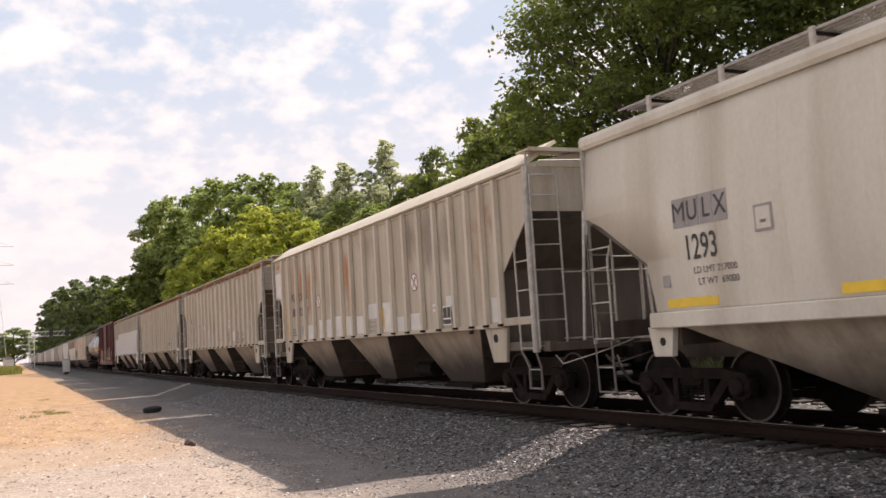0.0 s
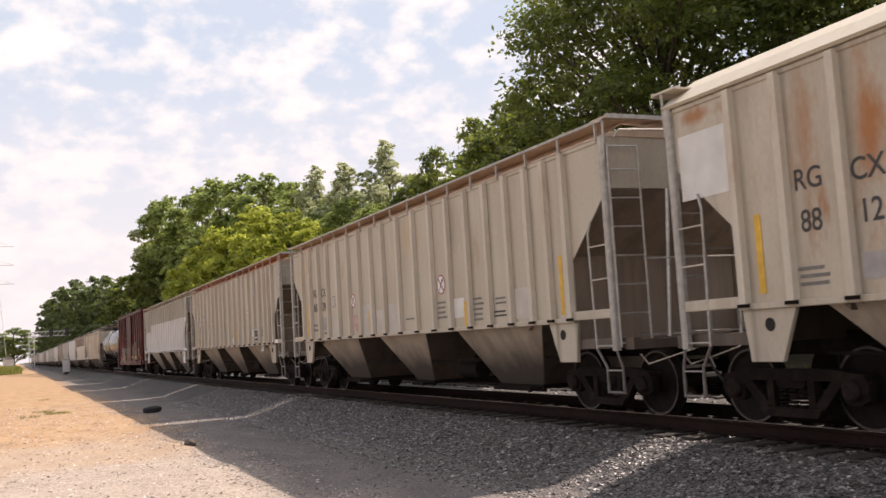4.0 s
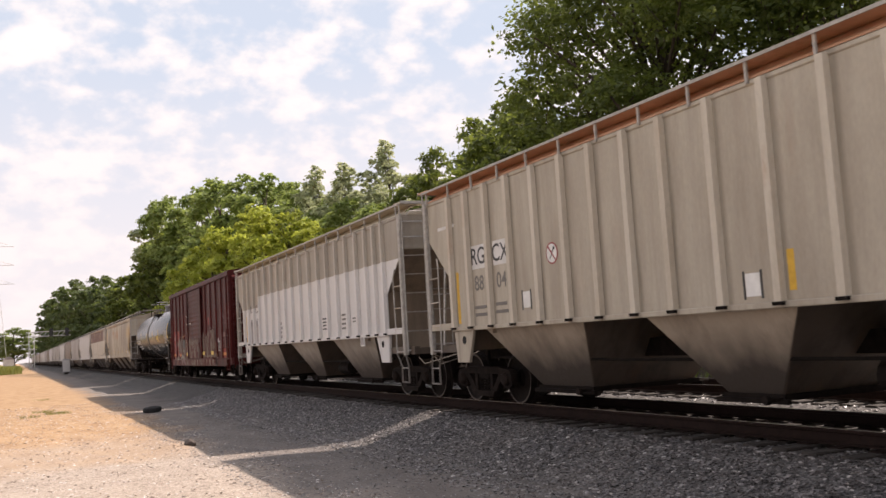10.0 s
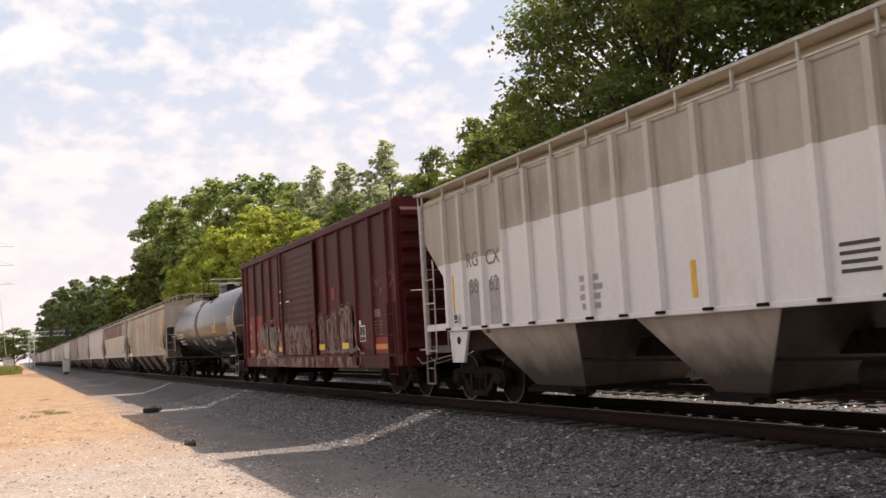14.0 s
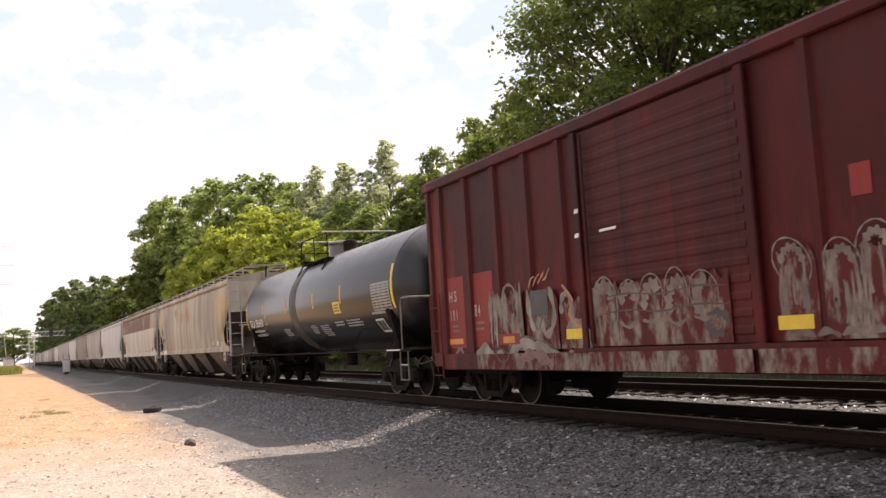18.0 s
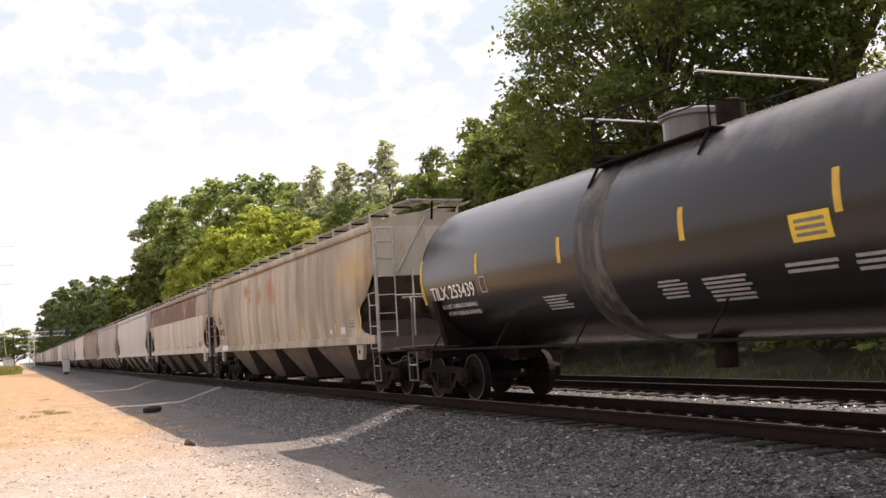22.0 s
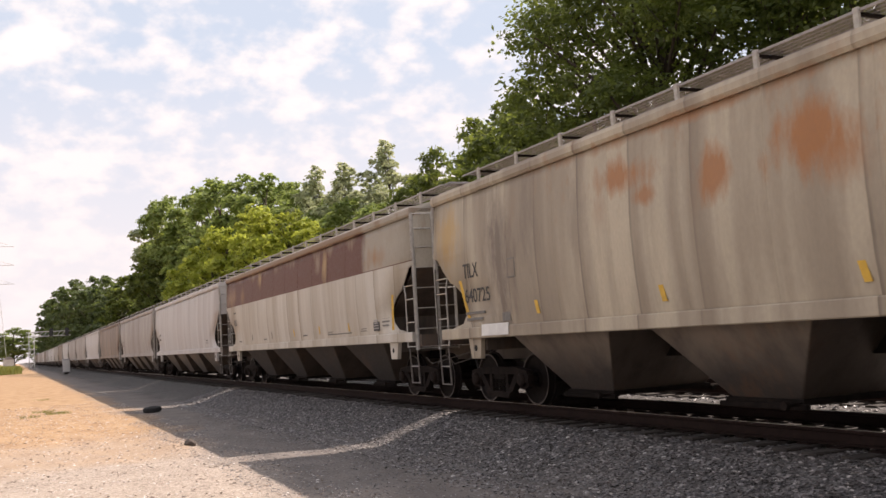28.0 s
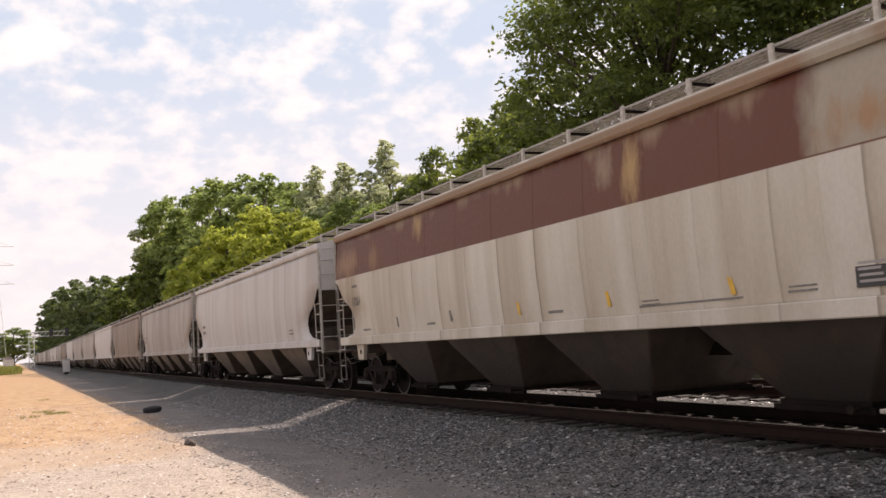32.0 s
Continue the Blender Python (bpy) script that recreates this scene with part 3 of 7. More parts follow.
def warning_disc(parent, x, z, r, y=NEAR):
    d = part("warning_disc", Geo().rod((x, y + 0.001, z), (x, y - 0.004, z), r, 28), sign_red, parent, "round white sign with a red ring and a bar")
    part("disc_face", Geo().rod((x, y, z), (x, y - 0.006, z), r * 0.86, 28), white, d)
    g = Geo()
    g.prism([(x - r * 0.62, z + r * 0.55), (x - r * 0.5, z + r * 0.66), (x + r * 0.62, z - r * 0.55), (x + r * 0.5, z - r * 0.66)], 1, y - 0.009, y)
    part("bar", g, sign_red, d)
    g = Geo()
    g.prism([(x - r * 0.42, z - r * 0.5), (x - r * 0.34, z - r * 0.58), (x + r * 0.45, z + r * 0.42), (x + r * 0.3, z + r * 0.5)], 1, y - 0.0075, y)
    g.prism([(x + r * 0.2, z + r * 0.5), (x + r * 0.5, z + r * 0.6), (x + r * 0.55, z + r * 0.3), (x + r * 0.42, z + r * 0.3)], 1, y - 0.0075, y)
    part("symbol", g, black, d)


# ---- ground ----
def ground_height(x, y):
    """Yard level, two ballast beds, and a low bank behind them."""
    def bed(c, half_top, half_toe):
        d = abs(y - c)
        return 0.0 if d > half_toe else min(1.0, (half_toe - d) / (half_toe - half_top))
    up = max(bed(CAR_Y, 1.34, 2.95), bed(TRACK_2, 1.5, 3.2))
    if CAR_Y < y < TRACK_2:
        up = max(up, 0.75)
    z = GROUND + 0.472 * up
    if y > 16.5:
        z += min(1.6, (y - 16.5) * 0.22)
    if y < 5.5 and abs(x) < 400:
        z += 0.06 * noise.noise((x * 0.16, y * 0.3, 0.0)) + 0.03 * noise.noise((x * 0.7, y * 0.9, 3.0))
        z += 0.13 * math.exp(-((x + 21.0) / 1.3) ** 2 - ((y - 2.9) / 0.45) ** 2)
        z += 0.12 * math.exp(-((x + 30.0) / 9.0) ** 2 - ((y + 0.5) / 1.8) ** 2)
    elif up > 0:
        z += 0.02 * noise.noise((x * 1.3, y * 1.3, 7.0))
    return z


def graded(lo, hi, near, step, grow):
    """Steps that widen away from the near stretch."""
    a, b = near
    out = list(np.arange(a, b + step / 2, step))
    d, v = step, b
    while v < hi:
        d *= grow
        v += d
        out.append(min(v, hi))
    d, v = step, a
    while v > lo:
        d *= grow
        v -= d
        out.insert(0, max(v, lo))
    return out


def build_ground():
    xs = graded(-3000, 3000, (-45, 6), 0.45, 1.07)
    ys = graded(-2500, 3000, (-3, 17), 0.2, 1.16)
    verts = [(x, y, ground_height(x, y)) for x in xs for y in ys]
    n = len(ys)
    faces = [(i * n + j, (i + 1) * n + j, (i + 1) * n + j + 1, i * n + j + 1) for i in range(len(xs) - 1) for j in range(n - 1)]
    me = bpy.data.meshes.new("ground")
    me.from_pydata(verts, [], faces)
    me.materials.append(ground_mat)
    me.shade_smooth()
    return tagged(new("ground", me), "sunlit sand and gravel yard beside grey railway ballast", "ground", kind="structure")


ground = build_ground()


def scatter(name, spots, sizes, material, label, seed, flat=0.5):
    """Angular stones, joined, as one stuff object."""
    rng = np.random.default_rng(seed)
    base = np.array([(1, 0, -.2), (-.5, .87, -.25), (-.5, -.87, -.2), (.45, .6, .55), (-.75, .1, .5), (.4, -.65, .6)])
    tri = np.array([(3, 4, 5), (0, 1, 3), (1, 4, 3), (1, 2, 4), (2, 5, 4), (2, 0, 5), (0, 3, 5)])
    k = len(spots)
    shape = base[None] * (1 + rng.uniform(-.28, .28, (k, 6, 3)))
    a = rng.uniform(0, 2 * math.pi, k)
    tip = rng.uniform(-.6, .6, (k, 2))
    c, s = np.cos(a)[:, None], np.sin(a)[:, None]
    x, y, z = shape[..., 0], shape[..., 1], shape[..., 2] * flat
    x, y = c * x - s * y, s * x + c * y
    z = z + tip[:, :1] * x * 0.4 + tip[:, 1:] * y * 0.4
    v = np.stack([x, y, z], -1) * sizes[:, None, None] + spots[:, None, :]
    f = (tri[None] + 6 * np.arange(k)[:, None, None]).reshape(-1, 3)
    me = bpy.data.meshes.new(name)
    me.from_pydata(v.reshape(-1, 3).tolist(), [], f.tolist())
    me.materials.append(material)
    return tagged(new(name, me), label, "ballast", kind="stuff")


def lay_stones():
    rng = np.random.default_rng(4)
    def field(n, xr, yr, power=1.0):
        u = rng.random(n) ** power
        x = xr[1] + (xr[0] - xr[1]) * u
        y = rng.uniform(*yr, n)
        return np.array([(a, b, ground_height(a, b)) for a, b in zip(x, y)])
    p = field(34000, (-40, -3.5), (5.3, 8.05), 1.5)
    p[:, 1] = 8.05 - (8.05 - p[:, 1]) * rng.uniform(0.75, 1.05, len(p))
    p[:, 2] = [ground_height(a, b) for a, b in p[:, :2]]
    q = field(12000, (-40, -3.5), (7.7, 10.6), 1.3)
    scatter("ballast_stones", np.vstack([p, q]), rng.uniform(0.018, 0.043, 46000), stone_mat, "loose grey crushed-stone railway ballast", 5)
    r = field(9000, (-30, -6), (3.0, 6.2), 1.5)
    scatter("loose_gravel", r, rng.uniform(0.008, 0.026, len(r)), stone_mat, "fine grey gravel at the foot of the ballast", 6)
    r = field(17000, (-46, -8), (-3.8, 4.2), 1.5)
    scatter("pale_gravel", r, 0.008 + 0.03 * rng.random(len(r)) ** 2.2, pebble_mat, "pale pinkish gravel lying in full sun", 7)
    r = field(9000, (-60, 4), (11.0, 15.8), 1.0)
    scatter("far_ballast_stones", r, rng.uniform(0.03, 0.055, len(r)), stone_mat, "grey ballast of the far track", 8)


lay_stones()


# ---- track ----
def rail_profile(c):
    return [(c - .07, -.171), (c + .07, -.171), (c + .07, -.158), (c + .012, -.145), (c + .009, -.045), (c + .036, -.035), (c + .037, -.008), (c + .028, 0),
            (c - .028, 0), (c - .037, -.008), (c - .036, -.035), (c - .009, -.045), (c - .012, -.145), (c - .07, -.158)]


def build_track(name, cy, x_near, ties):
    t = thing(name, "straight railway track of rusty rails on dark wooden ties", "railway track", kind="structure")
    for side in (-1, 1):
        g = Geo().prism([(p - 0, q) for p, q in rail_profile(cy + side * 0.753)], 0, -900, 60)
        r = part("rail", g, rail_rust, t)
        part("rail_head", Geo().box(-900, 60, cy + side * 0.753 - 0.027, cy + side * 0.753 + 0.027, -0.003, 0.0035), rail_top, r, "polished running surface")
    tie = Geo().box(-0.115, 0.115, -1.28, 1.28, -0.36, -0.185, 0.012).mesh("tie", tie_wood)
    pl = Geo().box(-0.09, 0.09, -0.17, 0.17, -0.19, -0.168).mesh("tie_plate", rail_rust)
    rnd = random.Random(len(name) + ties)
    for k in range(ties):
        x = x_near - 0.54 * k + rnd.uniform(-.03, .03)
        o = part("tie", tie, None, t, at=pose(x, cy + rnd.uniform(-.06, .06), rnd.uniform(-.012, .008), 0, 0, rnd.uniform(-1.5, 1.5)))
        if x > -26:
            for side in (-1, 1):
                part("tie_plate", pl, None, o, at=pose(0, side * 0.753, 0))
    return t


build_track("track_near", CAR_Y, -3.0, 130)
build_track("track_far", TRACK_2, 3.0, 110)

# ---- running gear and couplers ----
def wheel_geo(side):
    """One wheel, its plate dished, the flange on the inner side."""
    s = side
    return Geo().lathe([(s * .650, .10), (s * .650, .485), (s * .675, .485), (s * .69, .46), (s * .80, .455), (s * .80, .425), (s * .765, .385),
                        (s * .75, .16), (s * .80, .13), (s * .80, .05)], "y", n=28)


WHEEL = {s: wheel_geo(s).mesh("wheel", wheel_steel) for s in (-1, 1)}
AXLE = Geo().lathe([(-1.05, .05), (-1.05, .085), (-.8, .085), (-.65, .09), (.65, .09), (.8, .085), (1.05, .085), (1.05, .05)], "y", n=12).mesh("axle", steel_dark)


def frame_geo(side):
    """Cast side frame: top chord, two windows, spring seat, bearing jaws."""
    y0, y1 = sorted((side * 0.93, side * 1.07))
    g = Geo()
    g.prism([(-1.12, .52), (-1.05, .62), (-.62, .68), (.62, .68), (1.05, .62), (1.12, .52), (1.10, .42), (.98, .40), (.60, .55), (-.60, .55), (-.98, .40), (-1.10, .42)], 1, y0, y1)
    for s in (-1, 1):
        g.prism([(s * .80, .56), (s * .64, .58), (s * .28, .20), (s * .45, .20)], 1, y0 + .01, y1 - .01)
        g.prism([(s * .36, .57), (s * .26, .57), (s * .26, .22), (s * .36, .22)], 1, y0 + .01, y1 - .01)
        g.prism([(s * 1.13, .56), (s * .74, .56), (s * .76, .34), (s * .82, .30), (s * .98, .30), (s * 1.10, .36)], 1, y0 + .02, y1 - .02)
    g.prism([(-.48, .24), (.48, .24), (.40, .14), (-.40, .14)], 1, y0 - .02, y1 + .02)
    return g


FRAME = {s: frame_geo(s).mesh("side_frame", side_steel) for s in (-1, 1)}
CAP = {s: Geo().lathe([(s * 1.04, .12), (s * 1.10, .12), (s * 1.13, .09), (s * 1.135, .03)], "y", n=14).mesh("bearing_cap", side_steel) for s in (-1, 1)}


def spring_geo(side):
    g = Geo()
    for x in (-.15, 0, .15):
        for k in range(5):
            g.rod((x, side * 1.0, .245 + k * .045), (x, side * 1.0, .27 + k * .045), .062, 9)
    return g


SPRING = {s: spring_geo(s).mesh("spring_group", steel_dark) for s in (-1, 1)}
SHOE = {s: Geo().prism([(s * .40, .30), (s * .45, .28), (s * .44, .60), (s * .39, .62)], 1, -.80, -.68).mesh("brake_shoe", steel_dark) for s in (-1, 1)}
BEAM = {s: Geo().box(*sorted((s * .38, s * .30)), -.8, .8, .38, .46).mesh("brake_beam", steel_dark) for s in (-1, 1)}
BOLSTER = Geo().box(-.22, .22, -1.05, 1.05, .46, .62, .04).rod((0, 0, .6), (0, 0, .82), .2, 14).mesh("truck", steel_dark)
wheelsets = []             # (object, place along its truck)


def add_truck(car, x, turning):
    t = part("truck", BOLSTER, None, car, at=pose(x, 0, 0))
    for s in (-1, 1):
        part("side_frame", FRAME[s], None, t)
        part("spring_group", SPRING[s], None, t)
    for s in (-1, 1):
        part("brake_beam", BEAM[s], None, t)
        part("brake_shoe", SHOE[s], None, t)
    for wx in (-0.895, 0.895):
        a = part("wheelset", AXLE, None, t, at=pose(wx, 0, .457))
        if turning:
            wheelsets.append((a, wx))
        for s in (-1, 1):
            # wheels sit on the axle that turns them, so they share its mesh data with their faces
            part("bearing_cap", CAP[s], None, t, at=pose(wx, 0, .457))
    return t


def wheel_axle_mesh():
    g = Geo()
    g.v, g.f = [], []
    for m in (AXLE, WHEEL[-1], WHEEL[1]):
        g.add([v.co for v in m.vertices], [tuple(p.vertices) for p in m.polygons])
    me = g.mesh("wheelset", wheel_steel)
    me.materials.append(rim_steel)
    for p in me.polygons:
        rs = [math.hypot(me.vertices[i].co.x, me.vertices[i].co.z) for i in p.vertices]
        if min(rs) > 0.42 and max(rs) < 0.46 and abs(abs(p.center.y) - 0.80) < 0.004:
            p.material_index = 1
    return me


AXLE = wheel_axle_mesh()


def add_coupler(car, x, s, z=0.87):
    """Shank, knuckle head, cut lever and air hose at one end; s is the way it faces."""
    g = Geo().box(min(x, x - s * .75), max(x, x - s * .75), -.07, .07, z - .09, z + .09)
    g.prism([(x - s * .2, -.13), (x + s * .06, -.16), (x + s * .10, -.05), (x + s * .02, 0), (x + s * .10, .08), (x + s * .08, .19), (x - s * .06, .2), (x - s * .24, .1)], 2, z - .16, z + .16)
    c = part("coupler", g, steel_dark, car, bevel=0.015)
    hose = [(x - s * .35, -.34, z - .05), (x - s * .22, -.36, z - .25), (x - s * .08, -.3, z - .45), (x + s * .05, -.18, z - .52)]
    part("air_hose", Geo().path(hose, .024, 7), rubber, c)
    lever = [(x - s * .42, -1.42, z + .02), (x - s * .42, -1.30, z - .12), (x - s * .40, -.5, z + .05), (x - s * .2, -.1, z + .2)]
    part("cut_lever", Geo().path(lever, .011, 6), dusty_iron, c)
    return c


def ladder(car, rails, rungs, r=0.013, material=None):
    """Two rails, each a list of points, and rungs between heights."""
    a, b = rails
    l = part("ladder", Geo().path(a, r * 1.35, 6).path(b, r * 1.35, 6), material or ladder_paint, car)

    def at(rail, z):
        for p, q in zip(rail, rail[1:]):
            lo, hi = min(p[2], q[2]), max(p[2], q[2])
            if lo - 1e-6 <= z <= hi + 1e-6 and hi > lo:
                k = (z - p[2]) / (q[2] - p[2])
                return tuple(p[i] + k * (q[i] - p[i]) for i in range(3))
        return rail[0] if abs(rail[0][2] - z) < abs(rail[-1][2] - z) else rail[-1]
    for z in rungs:
        part("rung", Geo().rod(at(a, z), at(b, z), r, 6), material or rung_steel, l)
    return l


def hopper_bay(car, x, top, bottom, z0, z1, wt, wb, material, name="hopper_bay"):
    """An inverted frustum with a gate frame under it; top and bottom are half lengths, or pairs of offsets."""
    t = top if isinstance(top, tuple) else (-top, top)
    b = bottom if isinstance(bottom, tuple) else (-bottom, bottom)
    g = Geo()
    g.add([(x + t[0], -wt, z1), (x + t[1], -wt, z1), (x + t[1], wt, z1), (x + t[0], wt, z1),
           (x + b[0], -wb, z0), (x + b[1], -wb, z0), (x + b[1], wb, z0), (x + b[0], wb, z0)],
          [(0, 1, 2, 3), (4, 7, 6, 5), (0, 4, 5, 1), (1, 5, 6, 2), (2, 6, 7, 3), (3, 7, 4, 0)])
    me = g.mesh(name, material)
    me.materials.append(grime_shade_paint)
    # faces turned along the track are painted dark in place of shade
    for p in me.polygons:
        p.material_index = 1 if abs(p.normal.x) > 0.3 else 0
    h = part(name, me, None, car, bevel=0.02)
    g = Geo().box(x + b[0] - .08, x + b[1] + .08, -wb - .06, wb + .06, z0 - .05, z0 + .02)
    g.box(x + b[0] - .15, x + b[1] + .15, -wb - .10, -wb - .04, z0 - .09, z0 - .03).box(x + b[0] - .15, x + b[1] + .15, wb + .04, wb + .10, z0 - .09, z0 - .03)
    part("outlet_gate", g, steel_dark, h)
    g = Geo().rod((x + b[1] + .02, -wb - .28, z0 - .03), (x + b[1] + .02, wb + .28, z0 - .03), .022, 8)
    g.rod((x + b[1] + .02, -wb - .32, z0 - .03), (x + b[1] + .02, -wb - .26, z0 - .03), .055, 8)
    part("gate_shaft", g, side_steel, h)
    return h


# ---- ribbed three-bay covered hopper ----

def ribbed_hopper(label, u, body, roof, edge, tabs, extra, turning=True, plain=False, bay=None, rib_paint=None, end=None):
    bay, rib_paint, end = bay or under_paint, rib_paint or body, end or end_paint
    car = thing("covered_hopper", label, "freight car", "freight train cars", pose(u, CAR_Y, 0))
    outline = [(-7.2, 1.44), (7.2, 1.44), (7.2, 2.28), (8.24, 3.22), (8.24, 3.90), (-8.24, 3.90), (-8.24, 3.22), (-7.2, 2.28)]
    for s in (-1, 1):
        part("side_panel", Geo().prism(outline, 1, *sorted((s * 1.535, s * 1.555))), body, car)
        foot = Geo().box(-.08, .08, *sorted((s * 1.54, s * 1.64)), 1.400, 1.44).mesh("rib_foot", steel_dark)
        for x in RIBS:
            r = part("rib", Geo().prism([(x - .066, s * 1.55), (x - .052, s * 1.632), (x + .052, s * 1.632), (x + .066, s * 1.55)], 2, 1.44, 3.90), rib_paint, car)
            part("rib_foot", foot, None, r, at=pose(x, 0, 0))
        part("side_sill", Geo().box(-7.2, 7.2, *sorted((s * 1.50, s * 1.60)), 1.37, 1.445, .01), body, car)
        part("eave", Geo().box(-8.26, 8.26, *sorted((s * 1.50, s * 1.575)), 3.86, 3.93, .015), body, car)
    top = [(-1.575, 3.93), (-1.54, 3.97), (-1.15, 4.06), (-.6, 4.16), (.6, 4.16), (1.15, 4.06), (1.54, 3.97), (1.575, 3.93)]
    part("roof", Geo().prism(top, 0, -8.26, 8.26), roof, car, "weathered roof sheet")
    # walkways that overhang the eaves, on brackets
    for s in (-1, 1):
        if plain:                    # a pale roof sheet that bends down over the eave
            part("roof_overhang", Geo().prism([(s * 1.60, 3.93), (s * 1.635, 3.96), (s * 1.36, 4.17), (s * 1.04, 4.36), (s * 1.0, 4.32)], 0, -8.3, 8.3), edge, car)
            continue
        rb = part("running_board", Geo().prism([(s * 1.16, 4.13), (s * 1.615, 4.135), (s * 1.615, 4.155), (s * 1.16, 4.155)], 0, -8.3, 8.3), edge, car)
        part("board_edge", Geo().box(-8.31, 8.31, *sorted((s * 1.615, s * 1.632)), 4.125, 4.165), tabs, rb)
        part("roof_skirt", Geo().prism([(s * 1.565, 3.93), (s * 1.55, 3.93), (s * 1.24, 4.13), (s * 1.27, 4.13)], 0, -8.25, 8.25), edge, rb)
        tab = Geo().box(-.018, .018, *sorted((s * 1.578, s * 1.608)), 3.88, 4.13).mesh("bracket", tabs)
        for k in range(17):
            part("bracket", tab, None, rb, at=pose(-8.1 + 1.012 * k, 0, 0))
    part("roof_hatch", Geo().box(-7.6, 7.6, -.32, .32, 4.15, 4.34, .04), roof, car)
    # ends: upright sheet, slope sheet, platform, posts
    for s in (-1, 1):
        e = part("end_sheet", Geo().prism([(-1.55, 3.2), (1.55, 3.2), (1.55, 3.93), (.9, 4.12), (-.9, 4.12), (-1.55, 3.93)], 0, *sorted((s * 8.20, s * 8.24))), body, car)
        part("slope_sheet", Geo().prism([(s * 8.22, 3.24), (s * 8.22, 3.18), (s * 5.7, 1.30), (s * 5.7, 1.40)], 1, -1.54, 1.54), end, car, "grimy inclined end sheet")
        part("end_bulkhead", Geo().box(*sorted((s * 7.05, s * 7.12)), -1.5, 1.5, 1.0, 2.35), end, car)
        g = Geo().box(*sorted((s * 7.0, s * 8.5)), -1.5, -1.38, .98, 1.12).box(*sorted((s * 7.0, s * 8.5)), 1.38, 1.5, .98, 1.12).box(*sorted((s * 8.3, s * 8.5)), -1.5, 1.5, .96, 1.09)
        part("end_sill", g, grime_shade_paint, car)
        part("platform_grate", Geo().box(*sorted((s * 7.3, s * 8.3)), -.5, .5, 1.12, 1.15), grate_steel, car)
        for q in (-1, 1):
            part("corner_post", Geo().box(*sorted((s * 8.16, s * 8.27)), *sorted((q * 1.53, q * 1.63)), .95, 3.93, .02), ladder_paint, car)
            part("end_stringer", Geo().box(*sorted((s * 7.15, s * 8.2)), *sorted((q * 1.54, q * 1.61)), 1.40, 1.53, .01), body, car)
            g = Geo().prism([(s * 7.22, 1.37), (s * 6.40, 1.38), (s * 6.66, .79), (s * 7.14, .79)], 1, *sorted((q * 1.50, q * 1.56)))
            b = part("bolster_plate", g, body, car, bevel=0.01)
            # a solid dark disc paints in the shade of the hole
            part("jacking_hole", Geo().rod((s * 6.80, q * 1.50, 1.20), (s * 6.80, q * 1.567, 1.20), .075, 16), hole_dark, b)
            # ladders on the side and on the end
            if q < 0:
                ladder(car, ([(s * 7.76, -1.6, .98), (s * 7.72, -1.6, 2.62), (s * 7.80, -1.58, 2.80)], [(s * 8.2, -1.6, .98), (s * 8.2, -1.6, 3.1)]), (1.02, 1.5, 1.95, 2.42))
                part("stirrup", Geo().path([(s * 7.76, -1.6, .98), (s * 7.95, -1.58, .72), (s * 7.95, -1.58, .38), (s * 8.32, -1.58, .38), (s * 8.32, -1.58, .72), (s * 8.22, -1.6, .98)], .019), dusty_iron, car)
                part("step", Geo().rod((s * 7.95, -1.58, .68), (s * 8.32, -1.58, .68), .011, 6), rung_steel, car)
        # the end ladder stands out from the end, at the near corner
        ladder(car, ([(s * 8.30, -1.56, 1.0), (s * 8.30, -1.56, 3.80)], [(s * 8.34, -1.08, 1.0), (s * 8.34, -1.08, 3.80)]), (1.05, 1.45, 1.85, 2.25, 2.65, 3.05, 3.45, 3.78))
        part("handrail", Geo().path([(s * 8.32, -1.1, 2.2), (s * 8.42, -.2, 2.2), (s * 8.42, 1.1, 2.2)], .014), ladder_paint, car)
        for q in (-1, 1):
            part("corner_rail", Geo().path([(s * 8.28, q * 1.60, 3.6), (s * 8.30, q * 1.60, 4.16), (s * 8.30, q * 1.1, 4.19)], .017), ladder_paint, car)
        part("crosswalk", Geo().box(*sorted((s * 8.02, s * 8.46)), -1.62, 1.62, 4.16, 4.185), edge, car)
        part("crosswalk_edge", Geo().box(*sorted((s * 8.44, s * 8.465)), -1.63, 1.63, 4.14, 4.20), tabs, car)
        part("grab_rail", Geo().path([(s * 8.40, -1.5, 3.88), (s * 8.46, -1.45, 3.98), (s * 8.46, -.2, 4.02), (s * 8.26, -.1, 4.0)], .014), ladder_paint, car)
        for q in (-1, 1):
            part("end_brace", Geo().path([(s * 8.24, q * .7, 1.1), (s * 8.24, q * .55, 3.2)], .03), rung_steel, car)
        add_coupler(car, s * 8.94, s)
        add_truck(car, s * 7.12, turning)
    part("centre_sill", Geo().box(-8.5, 8.5, -.18, .18, .80, 1.08), steel_dark, car)
    # added plate that keeps light out of the gaps between the bays
    part("body_floor", Geo().box(-7.0, 7.0, -1.5, 1.5, 1.40, 1.43), steel_dark, car)
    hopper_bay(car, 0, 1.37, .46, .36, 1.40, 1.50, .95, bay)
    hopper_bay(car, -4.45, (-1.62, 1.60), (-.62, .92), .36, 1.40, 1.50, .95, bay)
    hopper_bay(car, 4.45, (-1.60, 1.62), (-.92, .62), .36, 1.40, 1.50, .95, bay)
    part("brake_pipe", Geo().path([(-6.4, -1.15, .86), (-2.3, -1.15, .80), (2.2, -1.15, .80), (6.4, -1.15, .86)], .022), steel_dark, car)
    g = Geo().rod((1.9, -.9, .62), (2.7, -.9, .62), .17, 14)
    part("air_reservoir", g, steel_dark, car)
    wheel = Geo()
